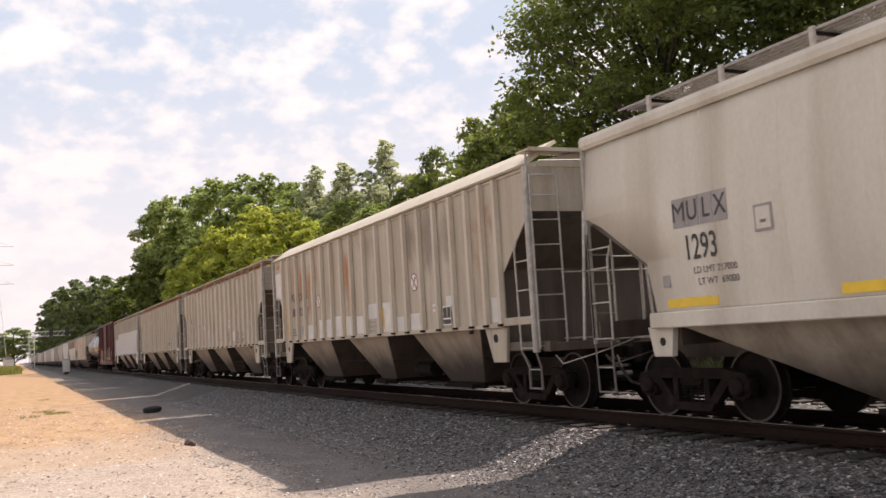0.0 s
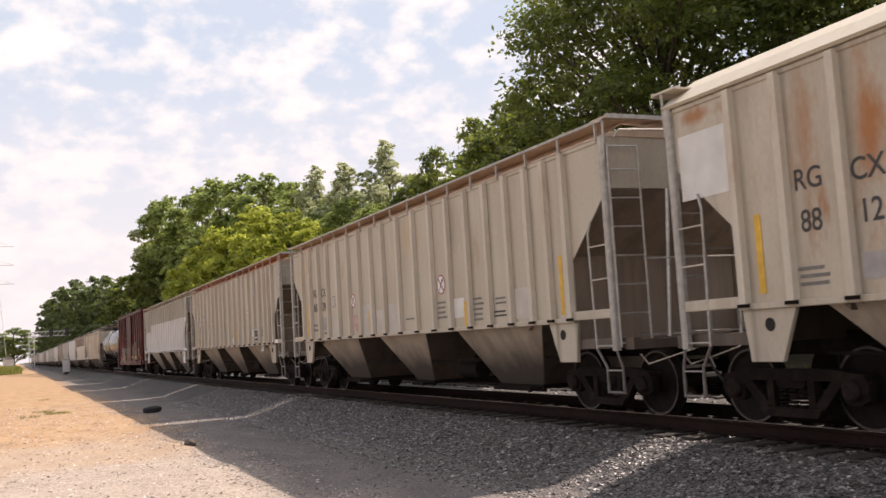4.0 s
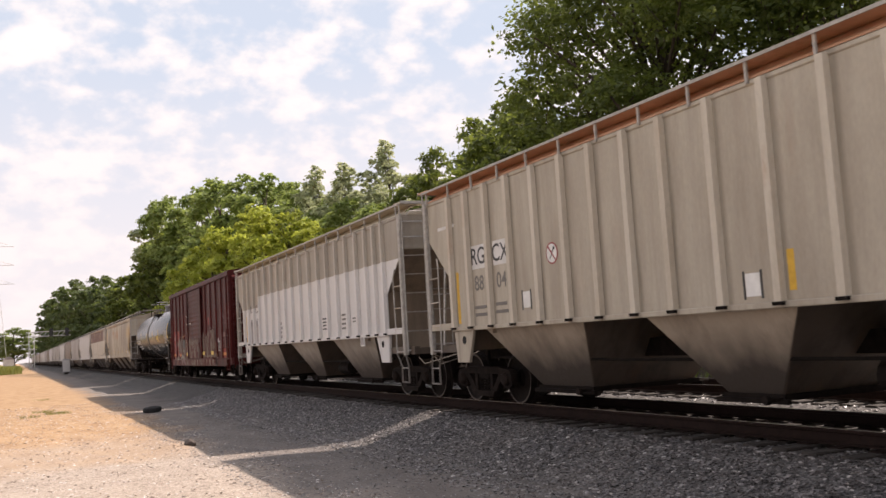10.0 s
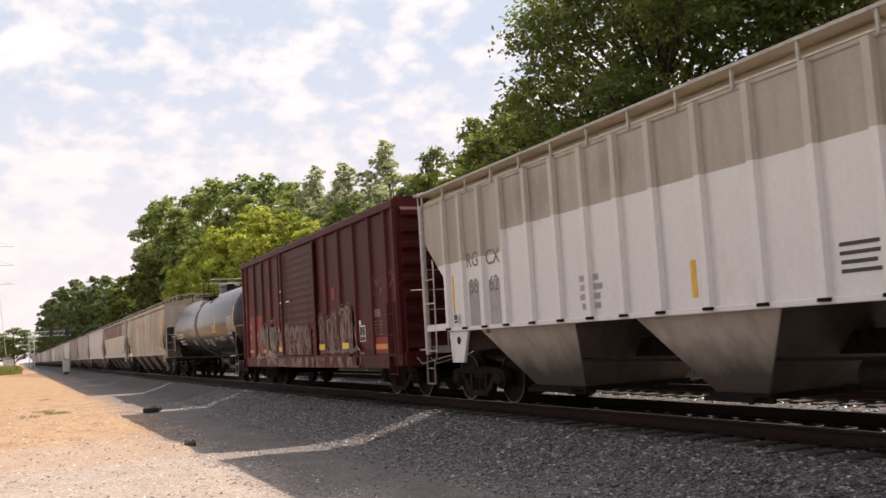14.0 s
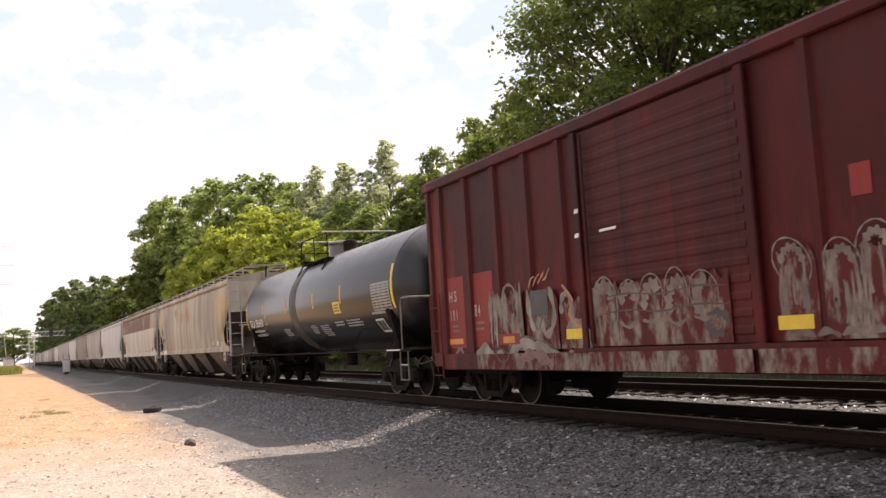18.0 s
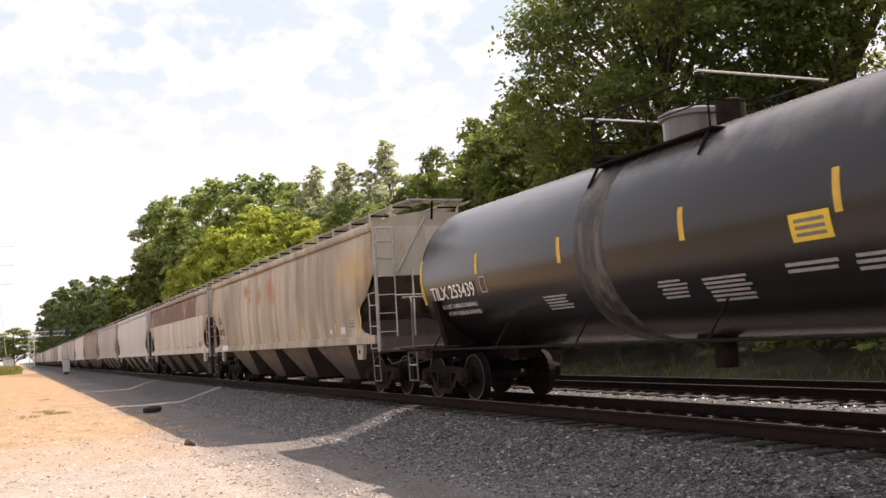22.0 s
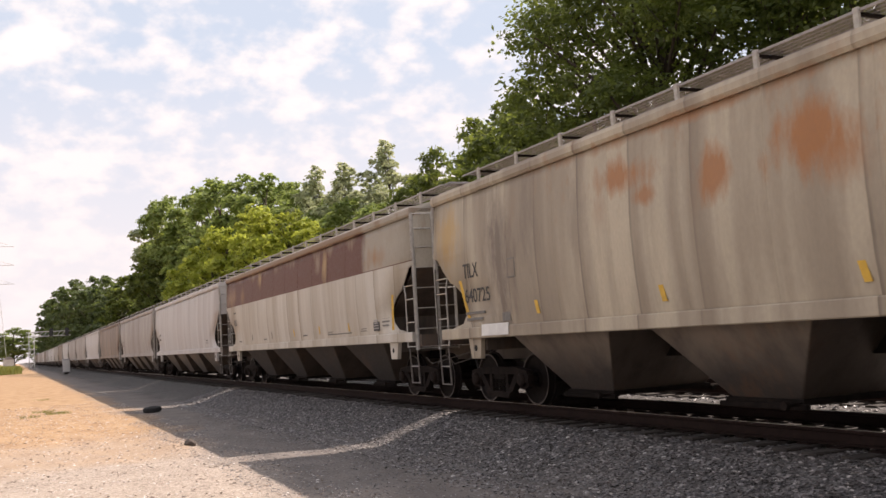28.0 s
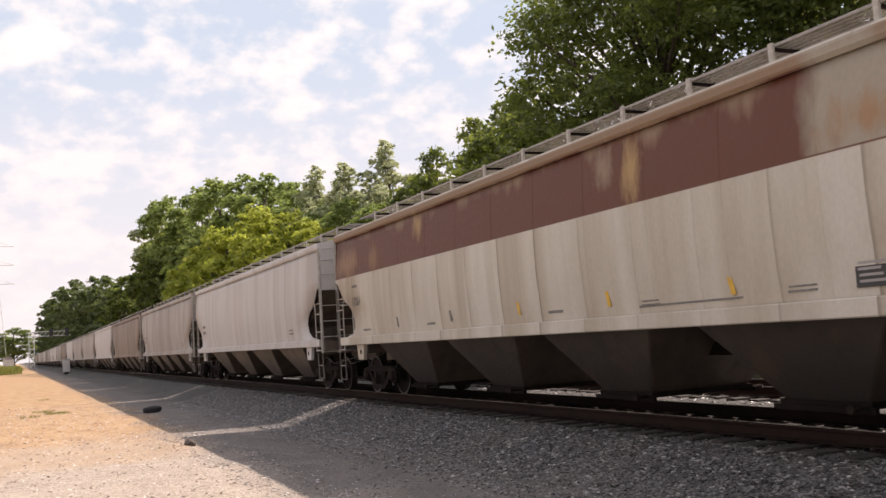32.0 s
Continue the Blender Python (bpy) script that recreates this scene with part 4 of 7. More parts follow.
    for k in range(14):
        a, b = 2 * math.pi * k / 14, 2 * math.pi * (k + 1) / 14
        wheel.rod((-8.55, .35 + .28 * math.cos(a), 2.5 + .28 * math.sin(a)), (-8.55, .35 + .28 * math.cos(b), 2.5 + .28 * math.sin(b)), .017, 6)
    for k in range(3):
        a = 2 * math.pi * k / 3
        wheel.rod((-8.52, .35, 2.5), (-8.55, .35 + .27 * math.cos(a), 2.5 + .27 * math.sin(a)), .013, 6)
    part("brake_wheel", wheel, steel_dark, car)
    extra(car)
    return car


def small_box_sign(car, x, z, w, h):
    """A dark panel with white ruled lines."""
    p = plate("data_panel", car, x, z, w, h, white, label="black data panel with white frame lines")
    for dx, dz, ww, hh in ((-.24, .16, .44, .56), (.25, .16, .42, .56), (0, -.32, .92, .24)):
        plate("panel_field", p, x + dx * w, z + dz * h, ww * w, hh * h, black, y=NEAR - .003)


def marks_a(car):
    for x0, z1, x1, z0 in ((-4.68, 1.84, -4.2, 1.46), (-3.58, 1.94, -3.12, 1.46), (-2.96, 1.92, -2.33, 1.46), (-2.15, 1.97, -1.52, 1.46), (-1.28, 1.93, -.74, 1.46), (-.46, 1.90, .02, 1.48),
                           (.40, 2.14, 1.05, 1.80), (1.35, 2.12, 1.98, 1.47), (2.22, 1.77, 2.60, 1.46), (2.99, 1.80, 3.56, 1.46), (-8.1, 3.55, -7.22, 2.75), (6.72, 1.9, 7.0, 1.48), (4.82, 2.05, 5.12, 1.86)):
        plate("repaint_patch", car, (x0 + x1) / 2, (z0 + z1) / 2, x1 - x0, z1 - z0, patch_white, y=-1.5565, label="square of fresh white paint over old lettering")
    for x, z, h in ((-6.86, 1.98, .88), (-1.35, 1.76, .42), (1.38, 1.78, .46), (3.53, 1.78, .46)):
        plate("reflector", car, x, z, .10, h, yellow, y=-1.560)
    lettering(car, "RG", -6.08, 2.68, .23, black, .34, y=-1.56)
    lettering(car, "CX", -5.32, 2.66, .23, black, .34, y=-1.56)
    lettering(car, "88", -6.08, 2.24, .24, black, .34, y=-1.56)
    lettering(car, "12", -5.32, 2.24, .24, black, .34, y=-1.56)
    warning_disc(car, -3.56, 2.45, .17, y=-1.556)
    warning_disc(car, 3.28, 2.44, .19, y=-1.556)
    plate("number_patch", car, -5.28, 1.72, .42, .26, grey_patch, y=-1.556)
    p = plate("stencil_box", car, -4.62, 2.48, .22, .28, faded, y=-1.556)
    plate("box_field", p, -4.62, 2.48, .18, .24, patch_pale, y=-1.558)
    bars(car, -6.1, 1.68, .45, .24, 3, faded, y=-1.557, seed=1)
    bars(car, .70, 1.62, .6, .3, 3, grey_patch, y=-1.557, seed=2)
    bars(car, 4.35, 1.86, .4, .2, 2, patch_white, y=-1.557, seed=3)
    small_box_sign(car, 4.97, 1.68, .36, .36)


def marks_b(car):
    for x, z, w, h in ((-6.86, 1.95, .10, .90), (-1.80, 1.76, .06, .46), (1.23, 1.76, .10, .45), (3.44, 1.68, .11, .46), (6.85, 1.95, .10, .9)):
        plate("reflector", car, x, z, w, h, yellow, y=-1.556)
    lettering(car, "RG", -6.03, 2.66, .22, black, .32, y=-1.56)
    lettering(car, "CX", -5.29, 2.64, .22, black, .32, y=-1.56)
    lettering(car, "88", -6.05, 2.27, .235, black, .32, y=-1.56)
    lettering(car, "79", -5.27, 2.26, .235, black, .32, y=-1.56)
    warning_disc(car, -2.86, 2.29, .17, y=-1.556)
    plate("reflector", car, -4.03, 1.74, .10, .46, yellow, y=-1.557)
    for x, z, w, h, m in ((-4.32, 1.72, .36, .42, patch_pale), (-2.80, 1.74, .46, .40, patch_pink), (-1.98, 1.80, .62, .70, patch_pale), (-.98, 1.72, .60, .52, patch_pale), (-.20, 1.76, .56, .62, patch_pale), (5.62, 1.75, .5, .5, patch_pale)):
        plate("repaint_patch", car, x, z, w, h, m, y=-1.5555, label="faded square of repainted steel")
    warning_disc(car, 2.42, 2.29, .19, y=-1.556)
    plate("number_patch", car, -5.18, 1.82, .5, .34, grey_patch, y=-1.556)
    bars(car, -6.05, 1.74, .45, .26, 2, faded, y=-1.557, seed=3)
    bars(car, -5.18, 1.57, .4, .10, 1, faded, y=-1.557, seed=4)
    p = plate("stencil_box", car, -4.4, 2.36, .22, .28, faded, y=-1.556)
    plate("box_field", p, -4.4, 2.36, .18, .24, patch_pale, y=-1.558)
    bars(car, 2.42, 1.80, .52, .38, 4, faded, y=-1.557, seed=5)
    plate("repaint_patch", car, 3.17, 1.80, .45, .36, patch_white, y=-1.5555)
    bars(car, 3.98, 1.74, .5, .46, 5, faded, y=-1.557, seed=6)
    bars(car, 4.85, 1.84, .4, .16, 2, faded, y=-1.557, seed=7)
    bars(car, 4.85, 1.62, .55, .14, 2, black, y=-1.557, seed=8)
    bars(car, .8, 1.70, .6, .08, 1, faded, y=-1.557, seed=9)


def marks_c(car):
    board = plate("routing_board", car, 5.50, 1.30, .26, .24, white, y=-1.575, t=.02, label="small white-framed board hanging from the sill")
    plate("board_face", board, 5.50, 1.30, .20, .17, grey_patch, y=-1.598)
    for x, z, h in ((-6.95, 1.98, .95), (1.38, 1.77, .44), (3.53, 1.77, .44), (6.54, 1.98, .92)):
        plate("reflector", car, x, z, .10, h, yellow, y=-1.556)
    for x in (-6.05, -5.2):
        plate("repaint_patch", car, x, 2.66, .52, .42, patch_white, y=-1.556)
    lettering(car, "RG", -6.05, 2.66, .31, black, y=-1.56)
    lettering(car, "CX", -5.2, 2.65, .31, black, y=-1.56)
    lettering(car, "88", -6.05, 2.18, .27, faded, y=-1.56)
    lettering(car, "04", -5.2, 2.18, .27, faded, y=-1.56)
    warning_disc(car, -3.5, 2.46, .17, y=-1.556)
    warning_disc(car, 3.29, 2.45, .18, y=-1.556)
    for x, z in ((-4.38, 1.80), (.78, 1.65), (4.1, 1.84)):
        p = plate("placard_holder", car, x, z, .23, .26, white, y=-1.556, label="white card in a black holder")
        for s in (-1, 1):
            plate("holder_edge", p, x + s * .14, z, .03, .32, black, y=-1.558)
    bars(car, -6.05, 1.7, .5, .26, 2, faded, y=-1.557, seed=7)
    bars(car, -5.2, 1.72, .55, .26, 2, faded, y=-1.557, seed=8)
    small_box_sign(car, 4.88, 1.72, .46, .42)
    bars(car, 5.6, 1.83, .5, .34, 4, faded, y=-1.557, seed=9)
    plate("repaint_streak", car, -7.35, 3.35, .75, .06, patch_white, y=-1.556, lean=.1)
    plate("repaint_patch", car, 7.55, 1.47, .42, .10, white, y=-1.612)


def marks_d(car):
    board = plate("routing_board", car, 5.50, 1.30, .26, .24, white, y=-1.575, t=.02, label="small white-framed board hanging from the sill")
    plate("board_face", board, 5.50, 1.30, .20, .17, grey_patch, y=-1.598)
    for x, z, w, h in ((-6.93, 1.97, .07, .9), (-4.0, 1.78, .09, .46), (.02, 1.80, .10, .46), (4.38, 1.80, .10, .46), (6.52, 2.0, .11, .95)):
        plate("reflector", car, x, z, w, h, yellow, y=-1.556)
    for x in (-6.05, -5.25):
        plate("number_patch", car, x, 1.80, .40, .85, grey_patch, y=-1.556)
    lettering(car, "RG", -6.05, 2.62, .27, faded, y=-1.56)
    lettering(car, "CX", -5.25, 2.60, .27, faded, y=-1.56)
    lettering(car, "88", -6.05, 2.14, .27, faded, y=-1.56)
    lettering(car, "62", -5.25, 2.14, .27, faded, y=-1.56)
    for k in range(4):
        plate("covered_line", car, -2.35 + (.05, .1, .06, .08)[k], 2.0 - .135 * k, (.5, .58, .52, .48)[k], .085, grey_patch, y=-1.556)
    bars(car, 2.55, 1.82, .6, .36, 4, black, y=-1.557, seed=10)
    bars(car, 4.1, 1.82, .38, .45, 4, faded, y=-1.557, seed=11)
    bars(car, 4.95, 1.83, .4, .16, 2, faded, y=-1.557, seed=12)
    small_box_sign(car, -6.75, 1.60, .14, .18)


# ---- smooth-sided covered hopper ----
def bow(z):
    """Outward curve of the side sheets."""
    k = (z - 1.4) / 2.5
    return 1.545 + 0.075 * math.sin(math.pi * min(1, max(0, k)) ** 0.9)


def smooth_hopper(label, u, half, body, cut, extra, turning=False, bays=4, roof=None, name="covered_hopper", end=None, sheet=None, bay=None):
    """cut: (from the end, height) points of the opening's edge, from the top down."""
    end, sheet, bay = end or grime_shade_paint, sheet or body, bay or under_paint
    car = thing(name, label, "freight car", "freight train cars", pose(u, CAR_Y, 0))
    zs = sorted({1.40, 1.75, 2.1, 2.45, 2.8, 3.1, 3.4, 3.65, 3.85} | {c[1] for c in cut})

    def inset(z):
        for (a, za), (b, zb) in zip(cut, cut[1:]):
            if zb <= z <= za and za > zb:
                return a + (b - a) * (za - z) / (za - zb)
        return 0.0 if z > cut[0][1] else cut[-1][0]
    cols = 13
    for s in (-1, 1):
        rows = []
        for z in zs:
            h = half - inset(z)
            rows.append([(-h + 2 * h * k / (cols - 1), s * bow(z), z) for k in range(cols)])
        g = Geo().add([p for r in rows for p in r], [(i * cols + k, i * cols + k + 1, (i + 1) * cols + k + 1, (i + 1) * cols + k) for i in range(len(rows) - 1) for k in range(cols - 1)])
        part("side_panel", g, body, car, smooth=True, solid=0.02)
        n = 13
        for k in range(1, n):
            x = -half + 2 * half * k / n
            if abs(x) > half - 1.5:
                continue
            seam = Geo()
            for za, zb in zip(zs, zs[1:]):
                seam.add([(x - .022, s * (bow(za) + .001), za), (x + .022, s * (bow(za) + .001), za), (x + .008, s * (bow(za) + .014), za), (x - .008, s * (bow(za) + .014), za),
                          (x - .022, s * (bow(zb) + .001), zb), (x + .022, s * (bow(zb) + .001), zb), (x + .008, s * (bow(zb) + .014), zb), (x - .008, s * (bow(zb) + .014), zb)],
                         [(0, 4, 7, 3), (3, 7, 6, 2), (2, 6, 5, 1)])
            part("weld_seam", seam, body, car)
        sill = .2 if bays == 4 else 1.36
        part("side_sill", Geo().box(-half + sill, half - sill, *sorted((s * 1.50, s * 1.625)), 1.22, 1.42, .015), body, car)
        part("eave", Geo().prism([(s * 1.52, 3.82), (s * 1.60, 3.82), (s * 1.628, 3.87), (s * 1.628, 3.95), (s * 1.60, 4.01), (s * 1.45, 4.03)], 0, -half, half), roof or body, car)
    prof = [(-1.55, 3.90), (-1.45, 4.03), (-1.0, 4.15), (-.45, 4.23), (.45, 4.23), (1.0, 4.15), (1.45, 4.03), (1.55, 3.90)]
    part("roof", Geo().prism(prof, 0, -half + .01, half - .01), roof or body, car, smooth=False)
    part("hatch_trough", Geo().box(-half + .8, half - .8, -.25, .25, 4.21, 4.33, .04), roof or body, car)
    board = Geo()
    for s in (-1, 1):
        y0, y1 = sorted((s * .34, s * .86))
        g = Geo().box(-half - .05, half + .05, y0, y0 + .02, 4.45, 4.48).box(-half - .05, half + .05, y1 - .02, y1, 4.44, 4.485)
        for k in range(5):
            yy = y0 + (y1 - y0) * (k + .5) / 5
            g.box(-half, half, yy - .004, yy + .004, 4.464, 4.472)
        n = int(2 * half / (0.034 if turning else 0.2))
        for k in range(n):
            x = -half + 2 * half * (k + .5) / n
            g.add([(x - .026, y0, 4.470), (x - .010, y0, 4.470), (x + .026, y1, 4.470), (x + .010, y1, 4.470)], [(0, 1, 2, 3)])
        rb = part("running_board", g, grate_steel, car, "open steel grating")
        post = Geo().box(-.035, .035, *sorted((s * .84, s * .88)), 4.12, 4.50).mesh("board_post", ladder_paint)
        n = int(2 * (half - .4) / 1.52)
        for k in range(n + 1):
            part("board_post", post, None, rb, at=pose(-.76 * n + 1.52 * k, 0, 0))
            x = -.76 * n + 1.52 * k
            part("board_bearer", Geo().box(x - .02, x + .02, y0, y1, 4.41, 4.45), steel_dark, rb)
    for s in (-1, 1):
        cw = part("crosswalk", Geo().box(*sorted((s * (half - .30), s * (half + .08))), -.66, .66, 4.485, 4.50), grate_steel, car, "slatted steel walkway over the end")
        if turning:
            slat = Geo().box(-.012, .012, -.68, .68, 4.50, 4.53).mesh("slat", grate_steel)
            for k in range(7):
                part("slat", slat, None, cw, at=pose(s * (half - .28 + .055 * k), 0, 0))
        part("walk_bracket", Geo().path([(s * (half - .02), -.12, 4.05), (s * (half + .03), -.10, 4.48)], .03), steel_dark, car)
        part("diagonal_rod", Geo().path([(s * (half + .05), -1.10, 2.80), (s * (half + .03), -.30, 4.12)], .024), ladder_paint, car)
        part("seam_strip", Geo().box(*sorted((s * (half - .012), s * (half + .004))), -.34, -.31, 2.80, 3.95), sheet, car)
        part("end_sheet", Geo().prism([(-1.54, 2.75), (1.54, 2.75), (1.58, 3.3), (1.55, 3.88), (1.0, 4.13), (.45, 4.22), (-.45, 4.22), (-1.0, 4.13), (-1.55, 3.88), (-1.58, 3.3)], 0, *sorted((s * (half - .05), s * (half - .01)))), sheet, car)
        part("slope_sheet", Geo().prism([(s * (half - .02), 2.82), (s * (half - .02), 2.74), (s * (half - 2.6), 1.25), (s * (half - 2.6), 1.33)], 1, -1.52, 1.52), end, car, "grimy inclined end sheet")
        part("end_bulkhead", Geo().box(*sorted((s * (half - 1.75), s * (half - 1.68))), -1.45, 1.45, 1.0, 1.9), end, car)
        g = Geo().box(*sorted((s * (half - 1.7), s * (half + .3))), -.22, .22, .78, 1.08).box(*sorted((s * (half - .1), s * (half + .1))), -1.55, 1.55, 1.12, 1.36)
        part("end_sill", g, end, car)
        part("platform_grate", Geo().box(*sorted((s * (half - 1.2), s * (half + .25))), -1.0, 1.0, 1.10, 1.13), grate_steel, car)
        x = s * half
        ladder(car, ([(x - s * .02, -1.61, 1.05), (x - s * .02, -1.61, 3.90)], [(x + s * .06, -1.16, 1.05), (x + s * .06, -1.16, 3.90)]), (1.08, 1.48, 1.9, 2.32, 2.74, 3.16, 3.55, 3.86))
        ladder(car, ([(x - s * .48, -1.61, 1.1), (x - s * .48, -1.61, 2.2), (x - s * .56, -1.6, 2.40)], [(x - s * .02, -1.61, 1.1), (x - s * .02, -1.61, 2.6)]), (1.12, 1.62, 2.10, 2.38))
        part("stirrup", Geo().path([(x - s * .42, -1.6, 1.1), (x - s * .42, -1.58, .38), (x - s * .02, -1.58, .38), (x - s * .02, -1.6, 1.1)], .013), dusty_iron, car)
        part("step", Geo().rod((x - s * .42, -1.58, .72), (x - s * .02, -1.58, .72), .011, 6), rung_steel, car)
        part("handrail", Geo().path([(x + s * .08, -1.15, 2.3), (x + s * .14, 0, 2.3), (x + s * .08, 1.15, 2.3)], .014), ladder_paint, car)
        part("end_post", Geo().path([(x + s * .02, -.7, 1.1), (x + s * .02, -.7, 2.9)], .025), ladder_paint, car)
        part("corner_post", Geo().box(*sorted((x - s * .04, x + s * .02)), -1.61, -1.55, 1.05, 3.88, .012), ladder_paint, car)
        for q in (-1, 1):
            b = part("bolster_plate", Geo().prism([(x - s * 1.2, 1.24), (x - s * 1.72, 1.24), (x - s * 1.66, .86), (x - s * 1.30, .86)], 1, *sorted((q * 1.46, q * 1.55))), body, car, bevel=.01)
            part("jacking_hole", Geo().rod((x - s * 1.5, q * 1.45, 1.05), (x - s * 1.5, q * 1.557, 1.05), .055, 14), hole_dark, b)
        add_coupler(car, x + s * .42, s)
        add_truck(car, x - s * 1.35, turning)
    part("centre_sill", Geo().box(-half + .2, half - .2, -.18, .18, .80, 1.08), steel_dark, car)
    # added dark plate, no part of the car, that blocks light from above
    part("body_floor", Geo().box(-half + 1.8, half - 1.8, -1.48, 1.48, 1.27, 1.31), steel_dark, car)
    if bays == 4:
        for x in (-5.66, -1.87, 1.87, 5.66):
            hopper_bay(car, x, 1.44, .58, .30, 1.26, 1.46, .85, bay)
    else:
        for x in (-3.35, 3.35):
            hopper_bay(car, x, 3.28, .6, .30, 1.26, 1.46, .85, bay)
    wheel = Geo()
    for k in range(14):
        a, b = 2 * math.pi * k / 14, 2 * math.pi * (k + 1) / 14
        wheel.rod((half + .22, -.35 + .28 * math.cos(a), 2.0 + .28 * math.sin(a)), (half + .22, -.35 + .28 * math.cos(b), 2.0 + .28 * math.sin(b)), .018, 6)
    for k in range(4):
        a = 2 * math.pi * k / 4 + .4
        wheel.rod((half + .16, -.35, 2.0), (half + .22, -.35 + .27 * math.cos(a), 2.0 + .27 * math.sin(a)), .014, 6)
    wheel.box(half - .02, half + .16, -.5, -.2, 1.86, 2.16)
    part("brake_wheel", wheel, steel_dark, car)
    extra(car)
    return car


def skin(z):
    """Just outside the bowed side sheet at that height."""
    return -(bow(z) + .0125)


roof_pale = paint("pale_roof_paint", (0.56, 0.50, 0.40), stain=(0.40, 0.33, 0.24), streak=0.4, rust=0.1, seed=19.0)

roof_tan = paint("faded_tan_roof_paint", (0.58, 0.44, 0.33), stain=(0.38, 0.22, 0.13), streak=0.6, rust=0.3, seed=21.0)


def slope(z):
    """The lean of the bowed side sheet at that height, in degrees."""
    return math.degrees(math.atan((bow(z + .05) - bow(z - .05)) / .1))


def marks_m(car):
    x0 = -8.3 - 62.88
    for k, c in enumerate("MULX"):
        plate("number_patch", car, 65.37 + x0 - .375 + .25 * k, 2.61, .235, .36, grey_patch, y=skin(2.61))
        lettering(car, c, 65.37 + x0 - .375 + .25 * k, 2.61, .25, black, .17 if c != "M" else .2, y=skin(2.61) - .005, lean=slope(2.61))
    lettering(car, "1293", 65.34 + x0, 2.16, .31, black, .70, y=skin(2.16) - .003, lean=slope(2.16))
    lettering(car, "LD LMT 217000", 65.55 + x0, 1.89, .085, faded, .85, y=skin(1.89) - .003, lean=slope(1.89))
    lettering(car, "LT WT  69000", 65.58 + x0, 1.75, .085, faded, .80, y=skin(1.75) - .003, lean=slope(1.75))
    for u in (65.05, 67.65):
        plate("reflector", car, u + x0, 1.52, .95 if u < 66 else .6, .11, yellow_bright, y=skin(1.52))
    p = plate("stencil_box", car, 66.42 + x0, 2.37, .28, .30, grey_patch, y=skin(2.37))
    plate("box_field", p, 66.42 + x0, 2.37, .22, .24, paint_m, y=skin(2.37) - .003)
    bars(car, 66.42 + x0, 2.33, .10, .08, 1, faded, y=skin(2.37) - .006, seed=22)
    warning = plate("stencil_mark", car, 64.62 + x0, 1.80, .14, .15, grey_patch, y=skin(1.80))


def end_writing(car, half, s=1):
    """Faded lines of stencilled data on the end sheet."""
    x = s * (half - .008)
    for k, (y0, w) in enumerate(((-.22, .62), (-.22, .48), (-.22, .66), (-.22, .40))):
        part("stencil_line", Geo().box(*sorted((x, x + s * .004)), y0, y0 + w, 3.50 - .11 * k, 3.535 - .11 * k), faded, car)
    for k in range(2):
        for m in range(4):
            part("stencil_mark", Geo().box(*sorted((x, x + s * .004)), .46 + .13 * m, .55 + .13 * m, 3.72 - .16 * k, 3.84 - .16 * k), faded, car)


def edge_strip(car, pts, w, material):
    """A painted strip that follows the edge of the opening."""
    g = Geo()
    for (xa, za), (xb, zb) in zip(pts, pts[1:]):
        s = w if xa <= 0 else -w
        ya, yb = skin(za) - .004, skin(zb) - .004
        g.add([(xa, ya, za), (xa + s, ya, za), (xb + s, yb, zb), (xb, yb, zb), (xa, ya + .006, za), (xa + s, ya + .006, za), (xb + s, yb + .006, zb), (xb, yb + .006, zb)],
              [(0, 1, 2, 3), (4, 7, 6, 5), (0, 4, 5, 1), (2, 6, 7, 3), (0, 3, 7, 4), (1, 5, 6, 2)])
    return part("edge_strip", g, material, car, "faded yellow warning strip")


def marks_g(car):
    end_writing(car, 9.79)
    lettering(car, "TILX", -8.18, 2.42, .27, black, .66, y=skin(2.42) - .004, lean=slope(2.42))
    lettering(car, "640725", -7.98, 1.97, .25, black, 1.16, y=skin(1.97) - .004, lean=slope(1.97))
    bars(car, -8.12, 1.62, .8, .22, 2, faded, y=skin(1.72) - .004, seed=31)
    edge_strip(car, [(-8.68, 2.28), (-8.56, 1.9), (-8.46, 1.55)], .10, yellow)
    edge_strip(car, [(8.62, 2.1), (8.66, 1.75), (8.50, 1.45)], .09, yellow)
    for x in (-5.96, -2.76, .4, 3.5, 6.6):
        g = Geo().prism([(x - .09, 1.88), (x + .01, 1.88), (x + .11, 1.56), (x + .01, 1.56)], 1, skin(1.7) - .004, skin(1.7))
        part("reflector", g, yellow, car)
    plate("white_board", car, -7.35, 1.36, .98, .20, white, y=-1.632, lean=.15, t=.012, label="loose white plate on the side sill")
    p = plate("stencil_box", car, -6.65, 2.35, .26, .32, faded, y=skin(2.35))
    plate("box_field", p, -6.65, 2.35, .22, .28, paint_g, y=skin(2.35) - .003)
    plate("faded_patch", car, -7.0, 1.58, .28, .18, faded, y=skin(1.58))
    for x, z, w, h in ((7.2, 1.62, .35, .24), (6.2, 1.6, .14, .14)):
        plate("repaint_patch", car, x, z, w, h, patch_white, y=skin(z))
    bars(car, 8.0, 1.75, .45, .24, 3, faded, y=skin(1.75), seed=32)


